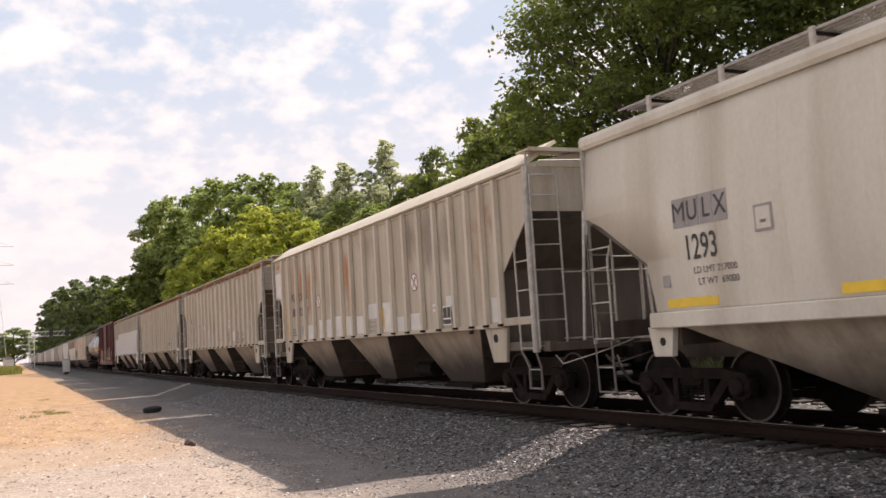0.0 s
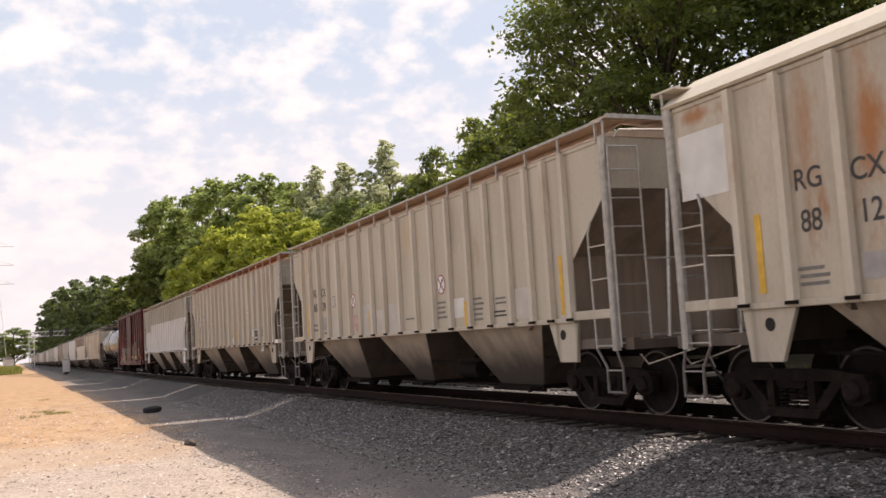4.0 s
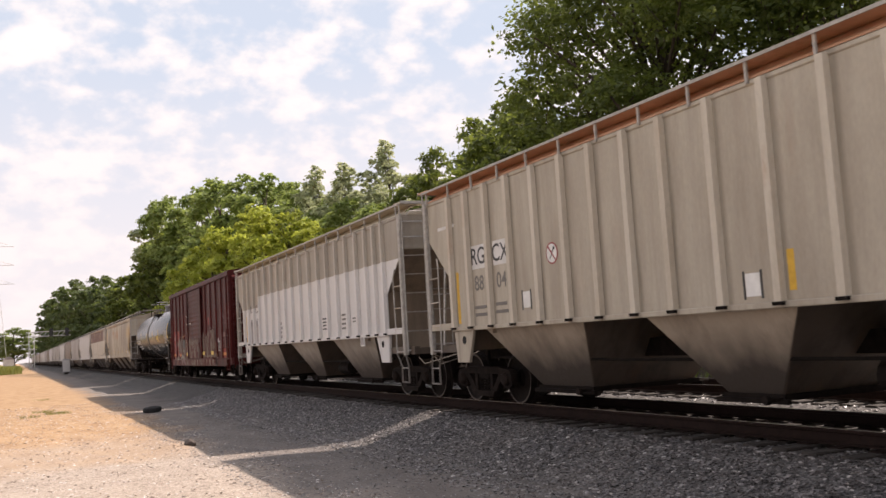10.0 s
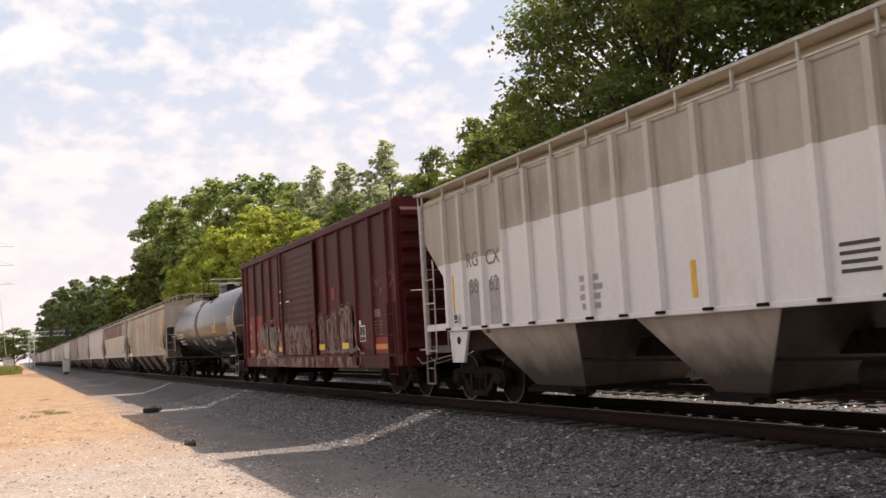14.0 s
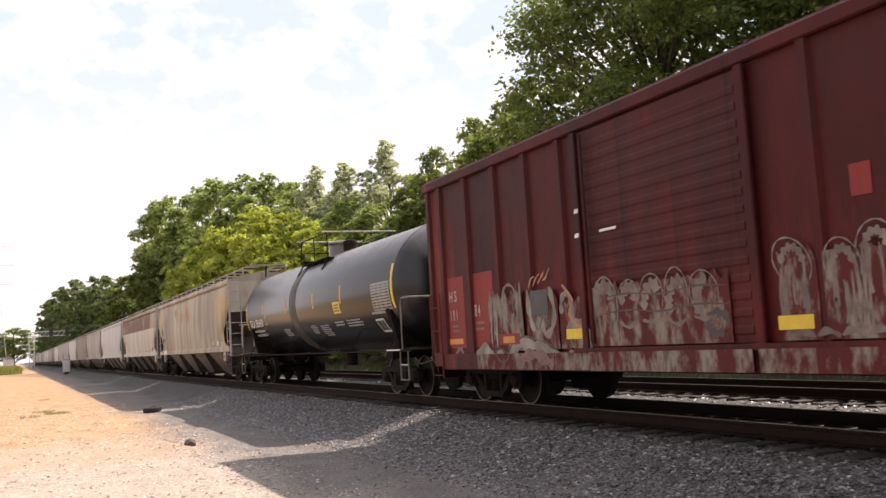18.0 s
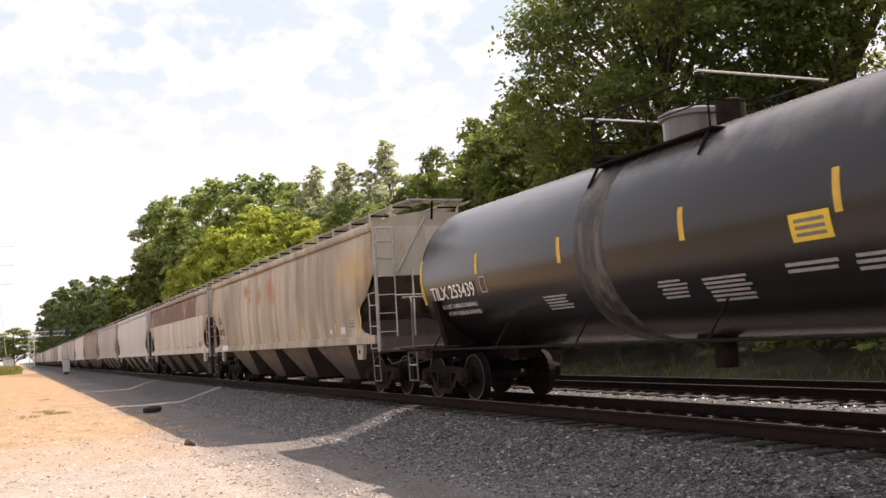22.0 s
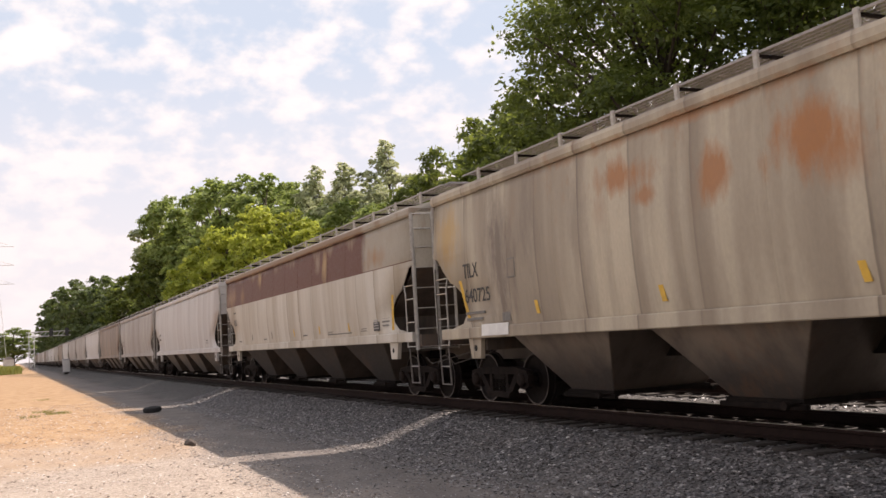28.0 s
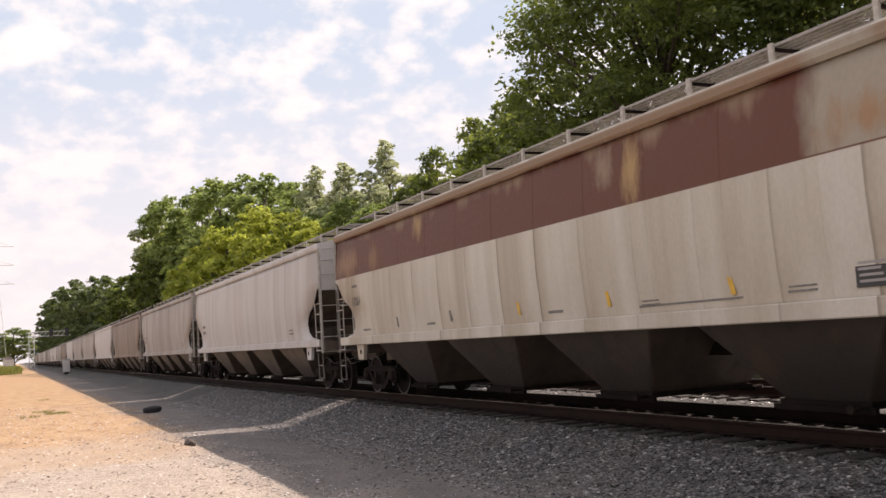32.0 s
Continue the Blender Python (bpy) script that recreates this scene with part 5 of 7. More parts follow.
def marks_h(car):
    end_writing(car, 9.48)
    lettering(car, "17061", -7.92, 2.24, .22, faded, .72, y=skin(2.24) - .004, lean=slope(2.24))
    bars(car, -7.95, 2.62, .5, .14, 1, faded, y=skin(2.62), seed=40)
    for x in (-5.4, -2.65, 0.02, 2.6, 5.1):
        g = Geo().prism([(x - .09, 1.92), (x - .01, 1.92), (x + .09, 1.56), (x + .01, 1.56)], 1, skin(1.7) - .004, skin(1.7))
        part("reflector", g, yellow if x > 0 else faded, car)
    edge_strip(car, [(8.35, 2.25), (8.25, 1.85), (8.15, 1.5)], .12, yellow)
    g = plate("data_panel", car, 7.1, 1.66, .42, .30, black, y=skin(1.66))
    bars(g, 7.1, 1.66, .36, .24, 4, grey_patch, y=skin(1.66) - .003, seed=41)
    bars(car, 7.72, 1.70, .5, .26, 3, faded, y=skin(1.70), seed=42)
    for x in (-7.4, -3.6, 1.2, 3.6, 6.2):
        bars(car, x, 1.56, .5, .1, 1 if x < 3 else 2, faded, y=skin(1.56), seed=int(50 + x))
    bars(car, 4.4, 1.52, 2.2, .06, 1, faded, y=skin(1.52), seed=49)


def no_marks(car):
    bars(car, -7.6, 2.2, .7, .5, 2, faded, y=skin(2.2), seed=61)
    bars(car, 6.5, 1.7, .5, .2, 2, faded, y=skin(1.7), seed=62)


CUT = [(0.0, 2.80), (.20, 2.75), (.45, 2.50), (.70, 2.29), (.95, 2.20), (1.18, 2.05), (1.30, 1.87), (1.27, 1.65), (1.08, 1.50), (.60, 1.43)]
CUT_M = [(0.0, 2.84), (.42, 2.66), (1.38, 2.06), (1.44, 1.45)]

cars = []                  # every car of the train, with its place at 16 s


def train(car):
    cars.append(car)
    return car


train(smooth_hopper("cream covered hopper car with black stencilled numbers and roof grating", 71.18, 8.3, paint_m, CUT_M, marks_m, True, 2, bay=bay_cream))
train(ribbed_hopper("grey ribbed covered hopper car with rust streaks and white patches", 52.97, paint_a, roof_pale, roof_pale, paint_a, marks_a, plain=True, bay=bay_tan, rib_paint=rib_pale, end=grime_shade_paint))
train(ribbed_hopper("grey-tan ribbed covered hopper car with a faded tan roof edge", 35.04, paint_b, roof_tan, roof_tan, ladder_paint, marks_b, bay=bay_tan, rib_paint=rib_pale))
train(ribbed_hopper("plain grey ribbed covered hopper car with yellow reflectors", 17.18, paint_c, roof_rust, roof_rust, ladder_paint, marks_c, bay=bay_tan, rib_paint=rib_pale))
train(ribbed_hopper("ribbed covered hopper car, grey above and freshly white below", -0.69, paint_d, roof_pale, roof_pale, ladder_paint, marks_d, bay=bay_grey, rib_paint=rib_two_tone))


# ---- box car ----
def stroke(pts, w):
    """A ribbon of width w along (x, z) points, as a closed outline."""
    left, right = [], []
    for k, (x, z) in enumerate(pts):
        xa, za = pts[max(0, k - 1)]
        xb, zb = pts[min(len(pts) - 1, k + 1)]
        d = math.hypot(xb - xa, zb - za) or 1
        nx, nz = -(zb - za) / d * w / 2, (xb - xa) / d * w / 2
        left.append((x + nx, z + nz))
        right.append((x - nx, z - nz))
    return left, right


def ribbon(g, pts, w, y):
    l, r = stroke(pts, w)
    n = len(pts)
    g.add([(x, y, z) for x, z in l] + [(x, y, z) for x, z in r] + [(x, y + .004, z) for x, z in l] + [(x, y + .004, z) for x, z in r],
          [(k, k + 1, n + k + 1, n + k) for k in range(n - 1)] + [(2 * n + k, 3 * n + k, 3 * n + k + 1, 2 * n + k + 1) for k in range(n - 1)])


def swoosh(car, pts, w, y, material, name="spray_line"):
    g = Geo()
    ribbon(g, pts, w, y)
    part(name, g, material, car)


def smooth_line(ctrl, n=6):
    """A smooth line through a few control points."""
    p = [ctrl[0]] + list(ctrl) + [ctrl[-1]]
    out = []
    for k in range(1, len(p) - 2):
        for q in range(n):
            t = q / n
            out.append(tuple(.5 * (2 * p[k][i] + (p[k + 1][i] - p[k - 1][i]) * t + (2 * p[k - 1][i] - 5 * p[k][i] + 4 * p[k + 1][i] - p[k + 2][i]) * t * t + (3 * p[k][i] - p[k - 1][i] - 3 * p[k + 1][i] + p[k + 2][i]) * t ** 3) for i in (0, 1)))
    return out + [tuple(ctrl[-1])]


def spray(car, ctrl, w, y, material, name="spray_stroke"):
    """One pass of the spray can, uneven in width."""
    rnd = random.Random(round(100 * ctrl[0][0]) + 7 * len(ctrl))
    ph = rnd.uniform(0, 6.28)
    pts = smooth_line(ctrl)
    g = Geo()
    lo, hi = [], []
    for k, (x, z) in enumerate(pts):
        (ax, az), (bx, bz) = pts[max(0, k - 1)], pts[min(len(pts) - 1, k + 1)]
        dx, dz = bx - ax, bz - az
        d = math.hypot(dx, dz) or 1
        h = w / 2 * (.85 + .3 * math.sin(k * .9 + ph) + rnd.uniform(-.08, .08)) * min(1.0, .35 + .4 * min(k, len(pts) - 1 - k))
        lo.append((x - dz / d * h, y, z + dx / d * h))
        hi.append((x + dz / d * h, y, z - dx / d * h))
    g.add(lo + hi, [(k, k + 1, len(pts) + k + 1, len(pts) + k) for k in range(len(pts) - 1)])
    part(name, g, material, car)


def ring_stroke(car, x, z, rx, rz, w, y, material, a0=0.0, a1=360.0, lean=0.0):
    """Part of a round letter stroke."""
    n = 7
    a = [math.radians(a0 + (a1 - a0) * k / n) for k in range(n + 1)]
    spray(car, [(x + rx * math.cos(t) + lean * math.sin(t), z + rz * math.sin(t)) for t in a], w, y, material)


def drips(car, x0, x1, z, low, y, material, count, seed):
    rnd = random.Random(seed)
    for k in range(count):
        x = rnd.uniform(x0, x1)
        zz = z + rnd.uniform(-.12, .12)
        spray(car, [(x, zz), (x + rnd.uniform(-.03, .03), (zz + low) / 2), (x + rnd.uniform(-.03, .03), low + rnd.uniform(0, .35))], rnd.uniform(.02, .06), y - .0003 * k, material, "paint_drip")


def graffiti(car):
    """Faded spray paint over three stretches of the lower side; strokes only, no writing."""
    y, low, door = -1.6125, -1.6135, -1.634
    # washed-out fields that the strokes stand on
    for x0, x1, z0, z1, yy in ((-5.05, -3.85, .98, 1.95, y + .0015), (-3.72, -2.75, 1.0, 1.85, y + .0015), (-2.70, -2.05, 1.0, 1.75, y + .0015), (-1.78, 1.08, 1.02, 1.86, door + .0015),
                               (1.84, 2.38, 1.02, 1.98, y + .0015), (2.46, 3.52, 1.02, 1.95, y + .0015), (3.66, 4.60, 1.02, 2.12, y + .0015)):
        n = max(6, round((x1 - x0) / .12))
        top = [(x0 + (x1 - x0) * q / n, z1 - .10 + .10 * abs(math.sin(q * 1.3 + x0)) + .05 * math.sin(q * 2.9)) for q in range(n + 1)]
        part("washed_field", Geo().prism([(x0, z0)] + top + [(x1, z0)], 1, yy, yy + .002), tag_wash, car, "patchy washed-out graffiti paint")
    for x0, x1 in ((-5.6, -4.2), (-4.2, -2.0), (-1.9, 1.4), (1.5, 4.9)):
        plate("washed_field", car, (x0 + x1) / 2, .81, x1 - x0, .26, tag_wash, y=low + .0012 if x1 < -1.9 else -1.6612, label="patchy washed-out graffiti paint")
    # stretch by the end: tall loops, a dark square, a wide pale swoosh over the sill
    drips(car, -5.02, -4.72, 1.95, .95, y, tagging, 7, 1)
    ring_stroke(car, -4.30, 1.78, .26, .30, .05, y - .001, white_worn, -30, 260, .02)
    ring_stroke(car, -4.24, 1.62, .10, .17, .05, y - .0014, tag_dark)
    spray(car, [(-4.55, 1.70), (-4.48, 1.45), (-4.36, 1.22), (-4.30, 1.02)], .09, y - .002, tagging)
    spray(car, [(-4.14, 1.60), (-4.22, 1.4), (-4.20, 1.2)], .06, y - .0024, tagging)
    drips(car, -4.10, -3.88, 2.0, 1.15, y - .003, tagging, 7, 2)
    spray(car, [(-3.66, 1.95), (-3.62, 1.6), (-3.52, 1.35), (-3.30, 1.42), (-3.12, 1.22), (-2.92, 1.35), (-2.86, 1.62), (-2.98, 1.95)], .13, y - .001, tagging)
    spray(car, [(-3.58, 1.9), (-3.50, 1.50), (-3.36, 1.30), (-3.2, 1.5), (-3.06, 1.32), (-2.96, 1.6)], .03, y - .0034, tag_dark)
    plate("spray_square", car, -3.28, 1.72, .52, .40, tag_window, y=y - .005, label="dark grey square of spray paint")
    for k in range(4):
        spray(car, [(-3.62 + .16 * k, 1.94 + .04 * k), (-3.52 + .16 * k, 2.10), (-3.40 + .16 * k, 2.14 + .03 * k)], .035, y - .001 - .0003 * k, tag_orange)
    ring_stroke(car, -2.50, 1.56, .15, .26, .11, y - .001, tagging, -100, 190)
    ring_stroke(car, -2.50, 1.56, .15, .26, .028, y - .003, white_worn, -100, 190)
    spray(car, [(-2.58, 1.95), (-2.34, 1.72), (-2.42, 1.5), (-2.20, 1.32), (-2.02, 1.25)], .07, y - .004, tag_orange)
    spray(car, [(-2.48, 1.80), (-2.26, 1.58), (-2.3, 1.42)], .03, y - .0045, tag_pink)
    spray(car, [(-5.55, .85), (-5.38, 1.02), (-5.12, .98), (-5.0, .82)], .24, low, tagging)
    spray(car, [(-4.95, .80), (-4.70, .90), (-4.42, .84), (-4.22, 1.02), (-3.95, 1.10), (-3.55, 1.06), (-3.15, 1.0), (-2.75, .82), (-2.4, .86), (-2.12, .98)], .22, low - .001, tagging)
    spray(car, [(-4.96, .92), (-4.70, 1.02), (-4.42, .96), (-4.22, 1.13), (-3.95, 1.20), (-3.55, 1.17), (-3.1, 1.08), (-2.75, .93)], .03, low - .002, tag_dark)
    ring_stroke(car, -4.62, 1.0, .24, .2, .04, low - .003, tag_dark, 150, 400)
    spray(car, [(-4.15, .74), (-3.9, .86), (-3.55, .92), (-3.2, .84), (-2.98, .74)], .20, low - .0024, tag_pink)
    for k in range(9):
        x = -4.0 + .11 * k
        spray(car, [(x, .80 + .05 * math.sin(k * 2.1)), (x + .05, .83 + .05 * math.sin(k * 2.1))], .035, low - .004, tag_dark)
    ring_stroke(car, -2.20, 1.06, .26, .32, .15, low - .001, tagging, -80, 150)
    ring_stroke(car, -6.45, .88, .16, .16, .09, -1.545, tag_pink, 20, 300)
    # the sliding door: a row of low rounded letters
    ring_stroke(car, -1.45, 1.55, .20, .30, .20, door, tag_fill, 20, 200)
    ring_stroke(car, -1.45, 1.55, .30, .42, .035, door - .002, white_worn, -60, 200)
    for k in range(4):
        x = -.92 + .52 * k
        ring_stroke(car, x, 1.60, .14, .20, .16, door - .0005 * k, tag_fill, 30 * k, 190 + 30 * k, .06)
        ring_stroke(car, x, 1.62, .23 + .03 * (k % 2), .27 + .04 * (k % 3), .020, door - .003, white_worn, -25, 170 + 25 * k, .05 - .03 * k)
        spray(car, [(x - .2, 1.34), (x, 1.26 + .05 * (k % 2)), (x + .2, 1.34)], .06, door - .0035, tag_fill)
    for z in (1.46, 1.68):
        spray(car, [(-1.55, z), (-.9, z + .03), (-.2, z - .02), (.5, z + .03), (1.05, z)], .025, door - .004, tag_dark)
    ring_stroke(car, .85, 1.25, .18, .12, .12, door - .0025, tag_dark, 0, 300)
    for k in range(7):
        x = -1.85 + .48 * k
        spray(car, [(x, .72), (x + .10 + .05 * math.sin(k * 2.3), .90), (x + .26, .86 - .08 * (k % 2)), (x + .34, .70)], .05, -1.662 - .0003 * k, (tag_fill, tagging, tag_dark)[k % 3])
    # beyond the door: tall rounded letters in two panels
    for k, (x, top, r) in enumerate(((2.05, 2.06, .20), (2.72, 1.98, .17), (3.14, 2.10, .18), (3.86, 2.20, .22), (4.28, 2.22, .20))):
        drips(car, x - r, x + r, top - .28, 1.12, y - .0005, tag_fill, 9, 20 + k)
        ring_stroke(car, x, top - .26, r * .8, .20, .10, y - .004, tag_fill, 10, 170)
        ring_stroke(car, x, top - .22, r + .06, .27, .020, y - .005, white_worn, -50 + 20 * k, 215 - 10 * k, .04 * (k - 2))
    for k in range(9):
        x = 2.0 + .32 * k
        spray(car, [(x, .70), (x + .08 + .06 * math.sin(k * 1.9), .92), (x + .18, .72 + .08 * (k % 2))], .045, -1.662, (tag_fill, tagging, tag_dark)[k % 3])
        spray(car, [(x, 1.06), (x + .14, 1.11), (x + .3, 1.05)], .08, y - .0045, tag_fill)
    ring_stroke(car, 5.0, .94, .25, .24, .03, -1.664, white_worn)
    spray(car, [(4.74, 1.66), (4.80, 1.4), (4.86, 1.16), (5.1, 1.1)], .06, y, tag_orange)


white_worn = dull("worn_white_spray_paint", (0.19, 0.15, 0.13), 0.35, 4, 0.7)


def box_car(u):
    car = thing("box_car", "dark red box car with grey spray paint along its lower side", "freight car", "freight train cars", pose(u, CAR_Y, 0))
    h = 7.62
    for s in (-1, 1):
        part("side_panel", Geo().box(-h, h, *sorted((s * 1.50, s * 1.54)), .72, 4.22), red_paint, car)
        rib = Geo().prism([(-.09, s * 1.54), (-.06, s * 1.60), (.06, s * 1.60), (.09, s * 1.54)], 2, .98, 4.14).mesh("side_post", red_paint)
        for x in (-7.5, -6.95, -5.82, -4.67, -3.58, -2.52, 2.42, 3.6, 4.8, 5.94, 7.0, 7.52):
            part("side_post", rib, None, car, at=pose(x, 0, 0))
        part("side_sill", Geo().box(-h + .55, h - .55, *sorted((s * 1.50, s * 1.61)), .66, .95, .015), red_paint, car)
        part("top_chord", Geo().box(-h - .02, h + .02, *sorted((s * 1.50, s * 1.625)), 4.14, 4.32, .02), red_paint, car)
        d = part("sliding_door", Geo().box(-2.05, 1.55, *sorted((s * 1.55, s * 1.60)), 1.0, 4.1, .01), red_paint, car, "corrugated sliding door")
        for k in range(15):
            z = 1.15 + .195 * k
            part("door_corrugation", Geo().prism([(s * 1.596, z - .07), (s * 1.610, z - .03), (s * 1.610, z + .03), (s * 1.596, z + .07)], 0, -1.9, 1.4), red_paint, d)
        for x in (-2.0, 1.52):
            part("door_post", Geo().box(x - .07, x + .07, *sorted((s * 1.595, s * 1.65)), .98, 4.12, .015), red_paint, d)
        part("lock_bar", Geo().rod((-1.75, s * 1.66, 1.05), (-1.75, s * 1.66, 4.05), .022, 8), red_paint, d)
        part("door_rail", Geo().box(-2.3, 4.4, *sorted((s * 1.58, s * 1.66)), .93, 1.0), red_paint, car)
    part("roof", Geo().prism([(-1.60, 4.30), (-1.55, 4.36), (0, 4.52), (1.55, 4.36), (1.60, 4.30)], 0, -h, h), red_paint, car)
    for k in range(14):
        x = -h + .55 + k * 1.085
        part("roof_seam", Geo().prism([(-1.58, 4.33), (-1.55, 4.39), (0, 4.55), (1.55, 4.39), (1.58, 4.33), (0, 4.49)], 0, x - .03, x + .03), red_paint, car)
    for s in (-1, 1):
        part("end_panel", Geo().box(*sorted((s * (h - .03), s * h)), -1.52, 1.52, .75, 4.32), red_paint, car)
        for k in range(9):
            z = 1.15 + .36 * k
            part("end_corrugation", Geo().prism([(s * h, z - .13), (s * (h + .10), z - .05), (s * (h + .10), z + .05), (s * h, z + .13)], 1, -1.44, 1.44), red_paint, car)
        part("end_sill", Geo().box(*sorted((s * (h - .1), s * (h + .12))), -1.5, 1.5, .72, 1.0), red_paint, car)
        part("draft_gear", Geo().box(*sorted((s * (h - 1.5), s * (h + .35))), -.2, .2, .70, 1.02), steel_dark, car)
        ladder(car, ([(s * (h + .1), -1.45, .6), (s * (h + .1), -1.45, 2.1)], [(s * (h + .1), -1.02, .6), (s * (h + .1), -1.02, 2.1)]), (.7, 1.1, 1.5, 1.95), material=red_paint)
        ladder(car, ([(s * (h - .1), -1.63, .5), (s * (h - .1), -1.63, 2.1)], [(s * (h - .55), -1.63, .5), (s * (h - .55), -1.63, 2.1)]), (.55, .95, 1.4, 1.85), material=red_paint)
        part("crossover_board", Geo().box(*sorted((s * (h + .15), s * (h + .5))), -1.2, 1.2, 1.02, 1.06), grate_steel, car)
        part("grab_iron", Geo().path([(s * (h + .08), -1.3, 2.32), (s * (h + .12), -1.28, 2.32), (s * (h + .12), 1.2, 2.32), (s * (h + .08), 1.22, 2.32)], .014), ladder_paint, car)
        add_coupler(car, s * 8.55, s)
        add_truck(car, s * 6.15, True)
    part("centre_sill", Geo().box(-7.4, 7.4, -.2, .2, .60, .95), steel_dark, car)
    part("floor_beams", Geo().box(-7.4, 7.4, -1.45, 1.45, .85, 1.0), steel_dark, car)
    wheel = Geo()
    for k in range(14):
        a, b = 2 * math.pi * k / 14, 2 * math.pi * (k + 1) / 14
        wheel.rod((h + .25, -.2 + .28 * math.cos(a), 1.75 + .28 * math.sin(a)), (h + .25, -.2 + .28 * math.cos(b), 1.75 + .28 * math.sin(b)), .018, 6)
    wheel.box(h, h + .25, -.36, -.04, 1.5, 2.0)
    part("brake_wheel", wheel, steel_dark, car)
    # brighter red fields with the car's number; the side's lit lower zone is painted in
    for x, w in ((-6.50, .70), (-5.45, .95)):
        plate("repaint_patch", car, x, 1.72, w, 1.32, red_bright, y=-1.541, label="brighter red panel with the side's lit lower zone painted in")
    lettering(car, "H S", -6.62, 2.01, .20, tag_white, .40, y=-1.552)
    lettering(car, "1 0 1", -6.60, 1.66, .20, tag_white, .46, y=-1.552)
    lettering(car, "8 4", -5.60, 1.70, .22, tag_white, .30, y=-1.552)
    bars(car, -5.5, 1.44, .42, .22, 2, tag_pink, y=-1.545, seed=71)
    bars(car, -6.55, 1.42, .34, .18, 2, tag_pink, y=-1.545, seed=72)
    plate("reflector", car, -6.58, 1.18, .62, .10, orange, y=-1.546)
    plate("reflector_base", car, -4.36, 1.18, .74, .18, red_bright, y=-1.612)
    plate("reflector", car, -4.36, 1.17, .40, .11, orange, y=-1.616)
    for x in (-2.28, 2.04, 4.04):
        plate("reflector", car, x, 1.21, .50, .15, yellow_bright, y=-1.618)
    plate("repaint_patch", car, 6.40, 1.18, .95, .36, red_bright, y=-1.546)
    plate("reflector", car, 6.42, 1.15, .75, .12, orange, y=-1.552)
    plate("repaint_patch", car, 2.98, 2.57, .26, .32, red_bright, y=-1.546, label="square red decal")
    small = plate("data_panel", car, 5.14, 1.48, .40, .38, white, y=-1.546, label="black data panel with white frame lines")
    for dx, dz, w, hh in ((-.09, .055, .16, .21), (.09, .055, .16, .21), (0, -.12, .35, .10)):
        plate("panel_field", small, 5.14 + dx, 1.48 + dz, w, hh, black, y=-1.55)
    plate("paper_slip", car, 4.98, 1.74, .13, .11, white, y=-1.546, lean=-.1)
    plate("paper_slip", car, 6.22, 1.92, .42, .18, tag_pink, y=-1.546)
    plate("paper_slip", car, 5.42, 1.02, .24, .06, tag_pink, y=-1.668)
    for x, z in ((-1.98, 2.97), (-2.0, 2.62)):
        plate("paper_slip", car, x, z, .10, .06, white, y=-1.656, lean=.3)
    plate("scrape", car, -1.25, 2.62, .40, .035, white, y=-1.634, lean=.6)
    for k, x in enumerate((6.05, 6.42)):
        bars(car, x, 1.58, .16, .36, 5, tag_pink, y=-1.546, seed=73 + k)
    # loose scribbles and the large grey spray-painted field
    for x, z, m, sd in ((6.35, 2.62, tag_pink, 1), (7.25, 2.6, white_worn, 2)):
        rnd = random.Random(sd)
        g = Geo()
        for k in range(9):
            cx, cz = x + rnd.uniform(-.32, .32), z + rnd.uniform(-.22, .22)
            ribbon(g, [(cx + .07 * math.cos(a), cz + .08 * math.sin(a * 1.3)) for a in np.linspace(rnd.uniform(0, 3), rnd.uniform(4, 7), 8)], .018, -1.548)
        part("scribble", g, m, car)
    graffiti(car)
    return car


train(box_car(-18.05))


# ---- tank car ----
TANK_Z, TANK_R = 2.49, 1.46


def tank_patch(name, car, x0, x1, z0, z1, material, lift=0.003, n=6, lean=0.0, label=""):
    """A decal bent round the shell, on the near side."""
    a0, a1 = (math.asin((z - TANK_Z) / TANK_R) for z in (z0, z1))
    g, rows = Geo(), []
    for k in range(n + 1):
        a = a0 + (a1 - a0) * k / n
        sh = lean * k / n
        for r in (TANK_R + lift, TANK_R - .002):
            rows.append([(x0 + sh, -r * math.cos(a), TANK_Z + r * math.sin(a)), (x1 + sh, -r * math.cos(a), TANK_Z + r * math.sin(a))])
    v = [p for r in rows for p in r]
    f = []
    for k in range(n):
        b = 4 * k
        f += [(b, b + 1, b + 5, b + 4), (b + 2, b + 6, b + 7, b + 3), (b, b + 4, b + 6, b + 2), (b + 1, b + 3, b + 7, b + 5)]
    f += [(0, 2, 3, 1), (4 * n, 4 * n + 1, 4 * n + 3, 4 * n + 2)]
    return part(name, g.add(v, f), material, car, label)


def tank_words(car, words, x, z, high, wide):
    a = math.asin((z - TANK_Z) / TANK_R)
    ob = lettering(car, words, x, z, high, white, wide)
    m = pose(x, -(TANK_R + .012) * math.cos(a), TANK_Z + (TANK_R + .012) * math.sin(a), 90 - math.degrees(a))
    ob.matrix_basis = m @ Matrix.Diagonal((ob.matrix_basis.to_scale().x, 1, 1, 1))


def tank_bars(car, x, z, w, h, rows, seed):
    rnd = random.Random(seed)
    for k in range(rows):
        zz = z + h / 2 - (k + .5) * h / rows
        x0, end = x - w / 2 + rnd.uniform(0, .06), x + w / 2 - rnd.uniform(0, .2) * w
        tank_patch("stencil_line", car, x0, end, zz - h / rows * .26, zz + h / rows * .26, grey_line, n=1)


grey_line = dull("worn_white_stencil", (0.30, 0.29, 0.28), 0.3, 30, 0.6)


